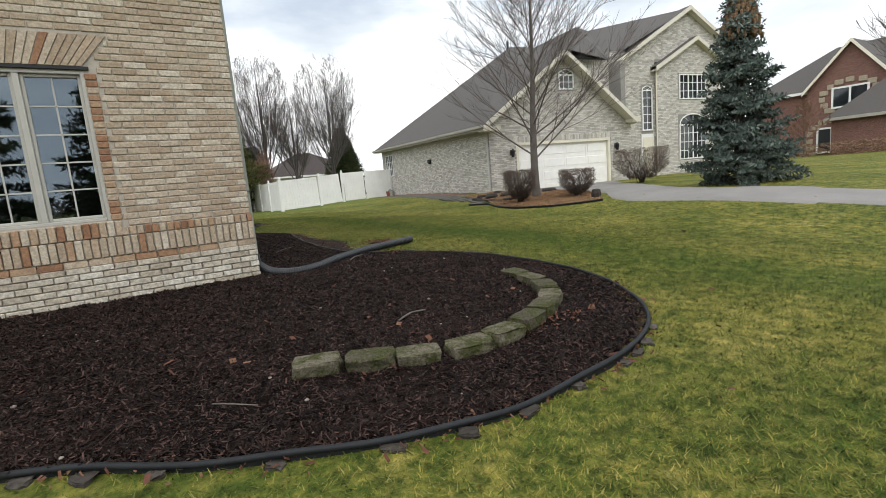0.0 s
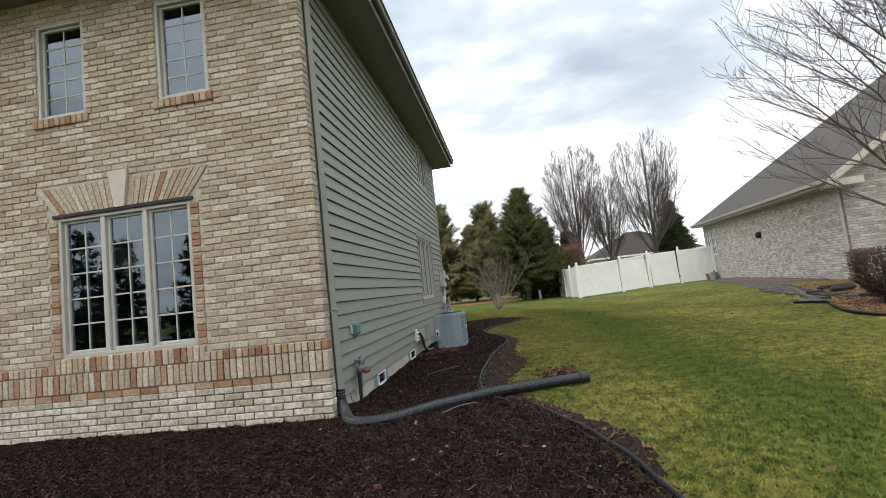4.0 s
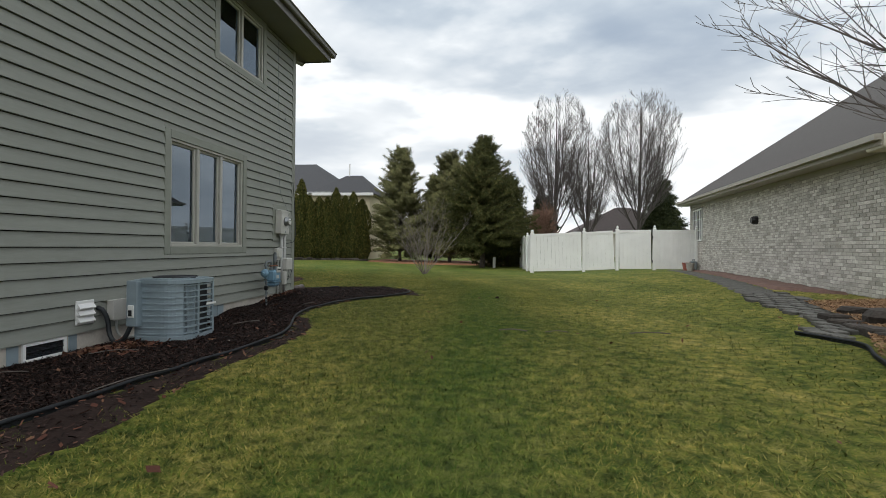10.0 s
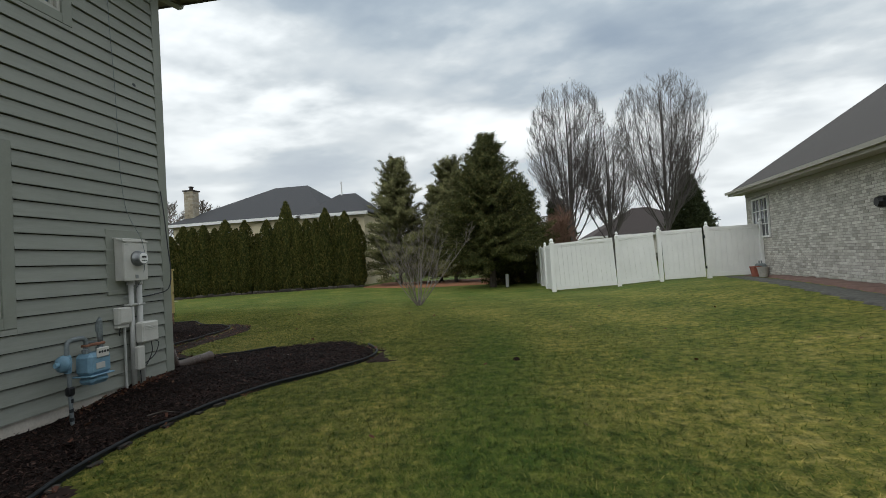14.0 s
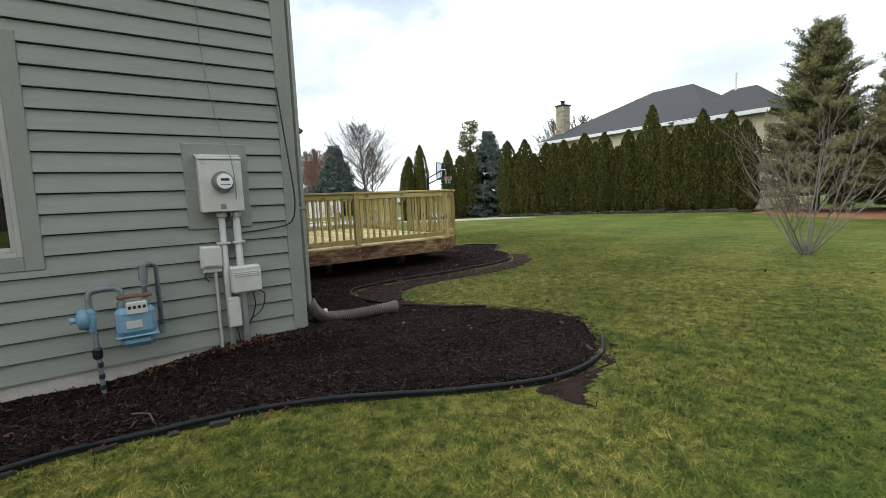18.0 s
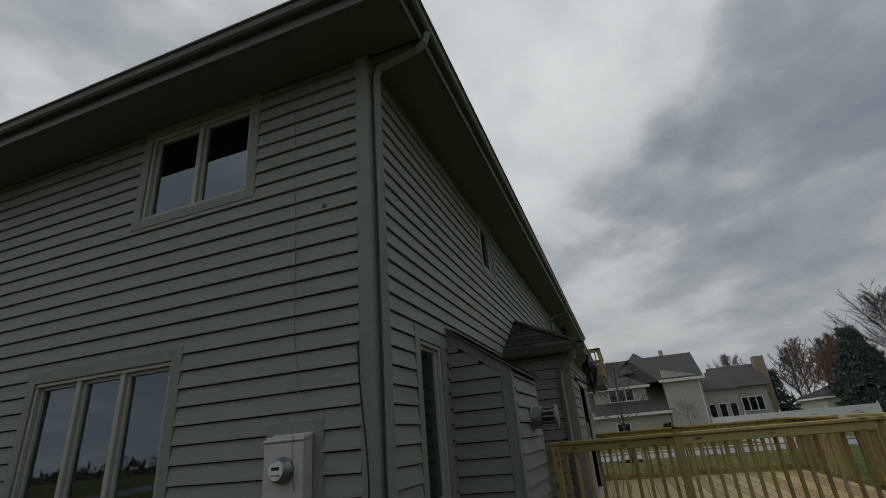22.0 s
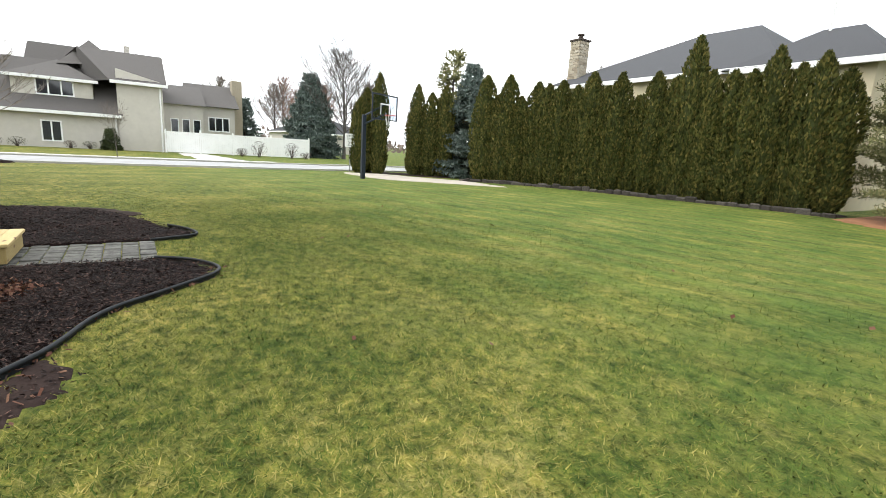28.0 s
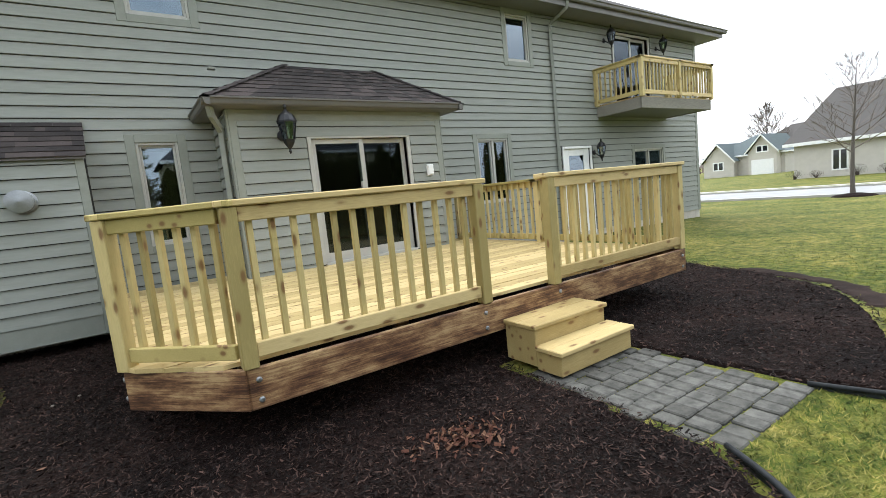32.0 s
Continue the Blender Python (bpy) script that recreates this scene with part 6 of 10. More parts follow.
def brick_field(sh, org, ux, uz, nrm, width, height, keep, bl=0.203, bh=0.0695, joint=0.010, depth=0.010, rnd=None, face_only=True):
    """Courses of bricks on a wall face: org + u*ux + w*uz, standing proud along nrm. keep(u, w) tells where there is wall."""
    org, ux, uz, nrm = Vector(org), Vector(ux), Vector(uz), Vector(nrm)
    rnd = rnd or random.Random(5)
    rows = int(height / bh)
    for r in range(rows):
        w0, w1 = r * bh + joint / 2, (r + 1) * bh - joint / 2
        u = -bl / 2 if r % 2 else 0.0
        while u < width:
            a, b = max(u + joint / 2, 0), min(u + bl - joint / 2, width)
            u += bl
            if b - a < 0.03:
                continue
            c = (w0 + w1) / 2
            if not (keep(a, c) and keep(b, c)):
                m = (a + b) / 2
                if not keep(m, c):
                    continue
                if not keep(a, c):
                    while a < m and not keep(a, c):
                        a += 0.02
                if not keep(b, c):
                    while b > m and not keep(b, c):
                        b -= 0.02
            d = nrm * (depth * rnd.uniform(0.75, 1.25))
            p = [org + ux * x + uz * z for x, z in ((a, w0), (b, w0), (b, w1), (a, w1))]
            q = [v + d for v in p]
            i = len(sh.v)
            sh.v += [tuple(v) for v in p + q]
            sh.f += [(i + 4, i + 5, i + 6, i + 7), (i, i + 1, i + 5, i + 4), (i + 2, i + 3, i + 7, i + 6), (i + 3, i, i + 4, i + 7), (i + 1, i + 2, i + 6, i + 5)]
    return sh


def far_window(parent, m, u0, u1, z0, z1, v, lights=1, frame="white_paint", bars=None, out=-1, axis="y", arch=False, w=0.06):
    """A window of a house across the way, set on a wall face in the house's own axes."""
    win = new("window")
    win.parent = parent
    win.matrix_basis = m if m else Matrix()

    def bx(sh, a, b, c, d, d0, d1):
        if axis == "y":
            return sh.bevel_box(a, v + out * d0, c, b, v + out * d1, d, 0.004)
        return sh.bevel_box(v + out * d0, a, c, v + out * d1, b, d, 0.004)

    fr = Shape()
    for a, b, c, d in ((u0, u0 + w, z0, z1), (u1 - w, u1, z0, z1), (u0 + w, u1 - w, z1 - w, z1), (u0 + w, u1 - w, z0, z0 + w)):
        bx(fr, a, b, c, d, 0.0, 0.05)
    for i in range(1, lights):
        x = u0 + (u1 - u0) * i / lights
        bx(fr, x - w / 2, x + w / 2, z0 + w, z1 - w, 0.0, 0.045)
    if bars:
        for i in range(1, bars[0]):
            x = u0 + (u1 - u0) * i / bars[0]
            bx(fr, x - 0.014, x + 0.014, z0 + w, z1 - w, 0.0, 0.035)
        for i in range(1, bars[1]):
            z = z0 + (z1 - z0) * i / bars[1]
            bx(fr, u0 + w, u1 - w, z - 0.014, z + 0.014, 0.0, 0.035)
    if arch:
        n, cx, rr = 12, (u0 + u1) / 2, (u1 - u0) / 2
        pts = [(cx + (rr - w / 2) * math.cos(math.pi * k / n), z1 + (rr - w / 2) * 0.55 * math.sin(math.pi * k / n)) for k in range(n + 1)]
        for (a, b), (c, d) in zip(pts[:-1], pts[1:]):
            P = [Vector((a, v + out * 0.03, b)), Vector((c, v + out * 0.03, d))]
            fr.tube(P, w / 2, 4)
        for ang in (0.25, 0.5, 0.75):
            fr.tube([(cx, v + out * 0.03, z1), (cx + rr * math.cos(math.pi * ang), v + out * 0.03, z1 + rr * 0.55 * math.sin(math.pi * ang))], 0.014, 4)
        fan = Shape().face(*[(a, v + out * 0.012, b) for a, b in pts])
        part("pane", fan, "dark_glass", win)
    part("frame", fr, frame, win)
    part("pane", bx(Shape(), u0 + w * 0.5, u1 - w * 0.5, z0 + w * 0.5, z1 - w * 0.5, 0.0, 0.012), "dark_glass", win)
    return win


def dark_glass():
    m, nt, bs = shader("dark_glass", 0.06, 0.0, 0.9)
    bs.inputs["Base Color"].default_value = (0.02, 0.024, 0.028, 1)


def build_east_house():
    th = new("house")
    th.matrix_basis = NB
    tagged(th, "grey brick two-storey house with attached garage and shingle roof", "house")
    ze, pk = 2.95, 5.36
    gu, gz = 3.45, pk
    z0 = -0.35
    # garage and side wing, then the taller block behind
    gable = [Shape().prism(r, "y", 0.0, 0.25) for r in ([(0, z0), (1.18, z0), (1.18, 2.02), (0, 2.02)], [(5.92, z0), (7.1, z0), (7.1, 2.02), (5.92, 2.02)], [(0, 2.02), (7.1, 2.02), (7.1, 2.6), (gu, gz), (0, 2.8)])]
    blocks = gable
    for b in ((0, 0.25, z0, 0.25, 15.0, 2.75), (0, 14.75, z0, 14.5, 15.0, ze), (6.85, 0.25, z0, 7.1, 1.6, 5.3), (7.1, 1.15, z0, 9.8, 1.4, 5.9), (9.8, 1.0, z0, 14.6, 1.25, 5.35), (9.8, 1.25, z0, 10.0, 2.6, 5.35), (14.4, 1.25, z0, 14.6, 15.0, 5.35)):
        blocks.append(Shape().box(*b))
    blocks += [Shape().prism([(9.8, 5.35), (14.6, 5.35), (12.2, 6.55)], "y", 1.0, 1.25), Shape().prism([(7.3, 5.42), (16.2, 5.6), (11.9, 8.0)], "y", 1.15, 1.4)]
    for b in blocks:
        part("wall", b, "mortar_grey", th)

    def keep_front(u, w):
        z = z0 + w
        if 1.18 < u < 5.92 and z < 2.02:
            return False
        if 3.3 < u < 4.14 and 3.98 < z < 4.85:
            return False
        return z < 2.75 or z < gz - 0.05 - abs(u - gu) * 0.73

    bricks = Shape()
    brick_field(bricks, (0, 0, z0), (1, 0, 0), (0, 0, 1), (0, -1, 0), 7.1, pk - z0, keep_front)
    brick_field(bricks, (0, 15.0, z0), (0, -1, 0), (0, 0, 1), (-1, 0, 0), 15.0, 2.78 - z0, lambda u, w: not (0.7 < u < 2.4 and 1.22 < z0 + w < 2.70))
    brick_field(bricks, (9.8, 1.0, z0), (1, 0, 0), (0, 0, 1), (0, -1, 0), 4.8, 6.55 - z0, lambda u, w: (z0 + w < 5.35 or z0 + w < 6.5 - abs(u - 2.4) * 0.5) and not (1.35 < u < 3.3 and (0.75 < z0 + w < 3.0 or 3.65 < z0 + w < 4.95)))
    brick_field(bricks, (7.1, 1.15, z0), (1, 0, 0), (0, 0, 1), (0, -1, 0), 2.7, 6.2, lambda u, w: not (1.82 < u < 2.52 and z0 + w < 4.45))
    brick_field(bricks, (7.6, 1.15, 5.6), (1, 0, 0), (0, 0, 1), (0, -1, 0), 8.6, 2.4, lambda u, w: w < 2.35 - abs(u - 4.3) * 0.56)
    part("wall", Shape().prism([(3.62, 5.46), (7.1, 5.5), (7.1, 2.72)], "y", 0.97, 1.12), "mortar_grey", th)
    brick_field(bricks, (3.5, 0.97, 2.7), (1, 0, 0), (0, 0, 1), (0, -1, 0), 3.6, 2.8, lambda u, w: w > 2.80 - (u - 0.1) * 0.80 and w < 2.76)
    ob = part("bricks", bricks, "brick_grey", th)
    ob["kind"] = "stuff"
    # roofs
    o = 0.45
    A, B, G0 = (-o, -o, 2.70), (-o, 15.45, 3.08), (gu, -o, gz + 0.14)
    L, P1, P2, Q = (7.0, 9.3, 8.35), (10.2, 7.2, 8.95), (11.4, 7.6, 8.9), (8.6, 9.2, 8.3)
    # one long slope from the side eave up to the garage gable and the far hip
    part("roof", Shape().face(A, G0, L).face(A, L, B), "shingle_grey", th)
    part("roof", Shape().face((7.05, -o, 2.72), G0, (gu, 4.0, gz + 0.14), (7.05, 4.0, 2.72)), "shingle_grey", th)
    big = Shape().face(G0, (6.9, 1.0, 5.5), P1, Q, L).face(B, L, Q, (15.0, 15.45, 3.04)).face((6.9, 1.0, 5.5), (11.9, 1.0, 7.95), P2, P1).face(P1, P2, (15.0, 15.45, 3.04), Q)
    part("roof", big, "shingle_grey", th)
    part("vent_pipe", Shape().tube([(7.0, 9.6, 8.0), (7.0, 9.6, 8.75)], 0.07, 8), "black_iron", th)
    g2 = Shape()
    for x0, xm, x1, y, zlo, zhi, back in ((7.25, 11.9, 16.5, 0.88, 5.42, 8.05, 9.0), (9.5, 12.2, 14.9, 0.75, 5.2, 6.65, 3.4)):
        g2.face((x0, y, zlo), (xm, y, zhi), (xm, back, zhi), (x0, back, zlo)).face((xm, y, zhi), (x1, y, zlo), (x1, back, zlo), (xm, back, zhi))
    part("roof", g2, "shingle_grey", th)
    # rake boards and eave
    for a, b, y in (((-o, 2.70), (gu, gz + 0.14), -o), ((gu, gz + 0.14), (7.05, 2.72), -o), ((7.25, 5.42), (11.9, 8.05), 0.88), ((11.9, 8.05), (16.5, 5.42), 0.88), ((9.5, 5.2), (12.2, 6.65), 0.75), ((12.2, 6.65), (14.9, 5.2), 0.75)):
        part("rake_board", Shape().prism([(a[0], a[1] - 0.20), (b[0], b[1] - 0.20), (b[0], b[1] - 0.01), (a[0], a[1] - 0.01)], "y", y - 0.03, y + 0.02), "rake_paint", th)
        part("rake_soffit", Shape().prism([(a[0], a[1] - 0.20), (b[0], b[1] - 0.20), (b[0], b[1] - 0.17), (a[0], a[1] - 0.17)], "y", y + 0.021, y + 0.45), "rake_paint", th)
    part("eave_board", Shape().prism([(-o, 2.52), (15.45, 2.92), (15.45, 3.07), (-o, 2.68)], "x", -o - 0.02, -o), "taupe_board", th)
    part("soffit", Shape().face((-o, -o, 2.53), (0.02, -o, 2.53), (0.02, 15.43, 2.93), (-o, 15.43, 2.93)), "taupe_board", th)
    part("eave_gutter", Shape().prism([(-o, 2.60), (15.5, 3.0), (15.5, 3.09), (-o, 2.69)], "x", -o - 0.11, -o - 0.021), "taupe_board", th)
    part("frieze_board", Shape().prism([(0.02, 2.42), (14.98, 2.80), (14.98, 2.94), (0.02, 2.56)], "x", -0.03, -0.012), "taupe_board", th)
    part("eave_return", Shape().bevel_box(-o + 0.004, -o + 0.004, 2.48, 0.30, -0.012, 2.66, 0.01), "rake_paint", th)
    part("eave_return", Shape().bevel_box(6.80, -o, 2.58, 7.25, -0.012, 2.80, 0.01), "rake_paint", th)
    part("downspout", Shape().tube([(-0.06, 0.06, 2.5), (-0.06, 0.06, -0.1)], 0.045, 4), "pvc_grey", th)
    part("downspout", Shape().tube([(9.7, 0.95, 5.1), (9.7, 0.95, -0.2)], 0.045, 4), "cream_paint", th)
    # garage door
    gd = new("garage_door")
    gd.parent = th
    for k in range(4):
        for j in range(4):
            x0, x1 = 1.30 + j * 1.125, 1.30 + (j + 1) * 1.125
            a, b = -0.12 + k * 0.505, -0.12 + (k + 1) * 0.505
            p = Shape().bevel_box(x0, 0.10, a, x1, 0.14, b, 0.004)
            p.bevel_box(x0 + 0.10, 0.085, a + 0.09, x1 - 0.10, 0.105, b - 0.09, 0.012)
            part("panel", p, "door_cream", gd)
    tr = Shape()
    for a, b, c, d in ((1.18, 1.30, -0.2, 2.02), (5.80, 5.92, -0.2, 2.02), (1.30, 5.80, 1.90, 2.02)):
        tr.bevel_box(a, -0.015, c, b, 0.16, d, 0.006)
    part("frame", tr, "cream_paint", gd)
    lin = Shape()
    for k in range(68):
        lin.bevel_box(1.05 + k * 0.073, -0.022, 2.03, 1.05 + k * 0.073 + 0.064, 0.02, 2.23, 0.003)
    part("lintel", lin, "brick_grey", th)
    far_window(th, None, 3.34, 4.10, 4.02, 4.62, 0.0, 1, bars=(3, 2), arch=True)
    far_window(th, None, 11.2, 13.05, 0.8, 2.5, 1.0, 2, bars=(6, 4), arch=True)
    far_window(th, None, 11.2, 13.05, 3.7, 4.9, 1.0, 3, bars=(6, 3))
    far_window(th, None, 8.95, 9.60, 2.3, 4.2, 1.15, 1, bars=(2, 5), arch=True)
    far_window(th, None, 12.65, 14.25, 1.28, 2.64, 0.0, 2, axis="x", out=-1, bars=(4, 3))
    dr = new("front_door")
    dr.parent = th
    part("leaf", Shape().bevel_box(8.96, 1.10, -0.1, 9.58, 1.14, 2.0), "cream_paint", dr)
    part("frame", Shape().bevel_box(8.88, 1.12, -0.1, 9.66, 1.16, 2.15), "white_paint", dr)
    for u in (0.95, 6.2):
        lamp = new("wall_lamp")
        lamp.parent = th
        part("bracket", Shape().bevel_box(u - 0.05, -0.06, 1.55, u + 0.05, 0.0, 1.75), "black_iron", lamp)
        part("lantern", Shape().lathe(((0.02, -0.16), (0.06, -0.14), (0.085, 0.06), (0.10, 0.07), (0.03, 0.16)), (u, -0.13, 1.62), 8), "black_iron", lamp)
    part("dryer_vent", Shape().lathe(((0.12, 0), (0.12, -0.1), (0.09, -0.16), (0.0, -0.16)), (0, 6.25, 1.77), 12, "x"), "black_iron", th)
    # service entry at the far end of the side wall
    for b in ((-0.12, 14.45, 0.75, 0, 14.8, 1.25), (-0.10, 14.55, -0.2, -0.02, 14.65, 0.75), (-0.16, 14.1, 0.25, 0, 14.4, 0.6), (-0.1, 13.6, 0.15, -0.02, 13.68, 0.55)):
        part("service_box", Shape().bevel_box(*b), "meter_grey", th)
    part("gas_meter", Shape().bevel_box(-0.35, 12.95, 0.05, -0.1, 13.3, 0.42, 0.04).tube([(-0.2, 13.35, -0.2), (-0.2, 13.35, 0.5), (-0.2, 13.1, 0.5), (-0.2, 13.1, 0.4)], 0.02, 6), "gas_pipe", th)


def vinyl_fence(pts, height, name="vinyl_fence", label="white vinyl privacy fence with capped posts", gap=None, fancy=True, lift=0.04):
    """Posts with caps, top and bottom rails, tongue-and-groove boards. gap: index of the span that is a gate."""
    th = thing(name, label, "fence")
    for i, p in enumerate(pts):
        z = ground_z(*p)
        hh = height + 0.06
        a = math.atan2(pts[min(i + 1, len(pts) - 1)][1] - pts[max(i - 1, 0)][1], pts[min(i + 1, len(pts) - 1)][0] - pts[max(i - 1, 0)][0])
        m = Matrix.Translation((p[0], p[1], z)) @ Matrix.Rotation(a, 4, "Z")
        post = part("post", Shape().bevel_box(-0.064, -0.064, -0.2, 0.064, 0.064, hh, 0.005, m), "vinyl", th)
        part("cap", Shape().lathe(((0.085, hh), (0.085, hh + 0.025), (0.05, hh + 0.04), (0.035, hh + 0.06), (0.055, hh + 0.10), (0.045, hh + 0.14), (0.012, hh + 0.18)), (p[0], p[1], z), 10), "vinyl", post)
    for i, (p, q) in enumerate(zip(pts[:-1], pts[1:])):
        d = Vector((q[0] - p[0], q[1] - p[1]))
        L, a = d.length, math.atan2(d.y, d.x)
        n = max(1, round(L / 2.4)) if i != gap else 1
        for k in range(n):
            f0, f1 = k / n, (k + 1) / n
            x0, y0, x1, y1 = p[0] + d.x * f0, p[1] + d.y * f0, p[0] + d.x * f1, p[1] + d.y * f1
            zz0, zz1 = ground_z(x0, y0), ground_z(x1, y1)
            w = L / n
            m = Matrix.Translation((x0, y0, zz0 + lift)) @ Matrix.Rotation(a, 4, "Z") @ Matrix.Rotation(-math.atan2(zz1 - zz0, w), 4, "Y")
            if k:
                post = part("post", Shape().bevel_box(-0.064, -0.064, -0.2, 0.064, 0.064, height + 0.06, 0.005, m), "vinyl", th)
                part("cap", Shape().lathe(((0.085, 0), (0.085, 0.025), (0.05, 0.04), (0.035, 0.06), (0.055, 0.10), (0.045, 0.14), (0.012, 0.18)), (x0, y0, zz0 + lift + height + 0.06), 10), "vinyl", post)
            e = 0.075 if i != gap else 0.11
            holder = th
            if i == gap:
                holder = new("gate")
                holder.parent = th
            part("rail", Shape().bevel_box(e, -0.025, height - 0.09, w - e, 0.025, height, 0.005, m), "vinyl", holder)
            part("rail", Shape().bevel_box(e, -0.025, 0.02, w - e, 0.025, 0.16, 0.005, m), "vinyl", holder)
            nb = max(2, int((w - 2 * e) / 0.16))
            for b in range(nb):
                u0, u1 = e + (w - 2 * e) * b / nb, e + (w - 2 * e) * (b + 1) / nb
                part("board", Shape().bevel_box(u0 + 0.002, -0.011, 0.16, u1 - 0.002, 0.011, height - 0.09, 0.004, m), "vinyl", holder)
            if fancy:
                sc = Shape()
                nn = int((w - 2 * e) / 0.10)
                for b in range(nn):
                    u = e + (w - 2 * e) * (b + 0.5) / nn
                    sc.bevel_box(u - 0.03, -0.028, height - 0.14, u + 0.03, 0.028, height - 0.088, 0.01, m)
                part("trim_bead", sc, "vinyl", holder)["kind"] = "stuff"
            if i == gap:
                part("latch", Shape().bevel_box(0.02, -0.05, 0.95, 0.09, 0.05, 1.12, 0.006, m), "black_iron", holder)
                part("hinge", Shape().bevel_box(w - 0.10, -0.04, 0.3, w - 0.02, 0.04, 0.4, 0.006, m), "black_iron", holder)
                part("hinge", Shape().bevel_box(w - 0.10, -0.04, 1.35, w - 0.02, 0.04, 1.45, 0.006, m), "black_iron", holder)
    return th


def nbp(u, v):
    p = NB @ Vector((u, v, 0))
    return p.x, p.y


def shrub(at, w, h, seed, label, group="", mat="shrub_brown", flat=True, n=1500, ends=True):
    """A clipped leafless shrub: a dense brush of fine stems."""
    rnd = random.Random(seed)
    th = thing("shrub", label, "shrub", at, 0, group)
    stems, twigs = Shape(), Shape()
    for i in range(26):
        a, r = rnd.uniform(0, 6.283), rnd.uniform(0.2, 0.9) * w / 2
        stems.tube([(rnd.uniform(-0.08, 0.08), rnd.uniform(-0.08, 0.08), -0.03), (r * 0.5 * math.cos(a), r * 0.5 * math.sin(a), h * 0.4), (r * math.cos(a), r * math.sin(a), h * rnd.uniform(0.7, 0.95))], [0.014, 0.009, 0.003], 4, cap=False)
    for i in range(n):
        a, t = rnd.uniform(0, 6.283), rnd.random()
        z = h * (0.12 + 0.88 * t)
        prof = min(1.0, 0.42 + t * 1.5) if flat else math.sin(math.pi * min(1, 0.12 + t * 0.88)) ** 0.5
        r = w / 2 * prof * math.sqrt(rnd.uniform(0.25, 1.0))
        p = Vector((r * math.cos(a), r * math.sin(a), z))
        d = (Vector((math.cos(a) * 0.6, math.sin(a) * 0.6, 0.9)) + Vector((rnd.gauss(0, 0.5), rnd.gauss(0, 0.5), rnd.gauss(0, 0.4)))).normalized()
        L = rnd.uniform(0.05, 0.13)
        if p.z + d.z * L > h:
            L *= 0.4
        s = d.orthogonal().normalized() * 0.006
        twigs.face(p - s, p + s, p + d * L)
        e = (d + Vector((rnd.gauss(0, 0.7), rnd.gauss(0, 0.7), 0.2))).normalized()
        q = p + d * L * 0.5
        twigs.face(q - s * 1.6, q + e * 0.05 + s * 2.2, q + s * 1.6)
    part("branch_cluster", stems, "bark_dark", th)["kind"] = "stuff"
    part("twig_mass", twigs, mat, th)["kind"] = "stuff"
    return th


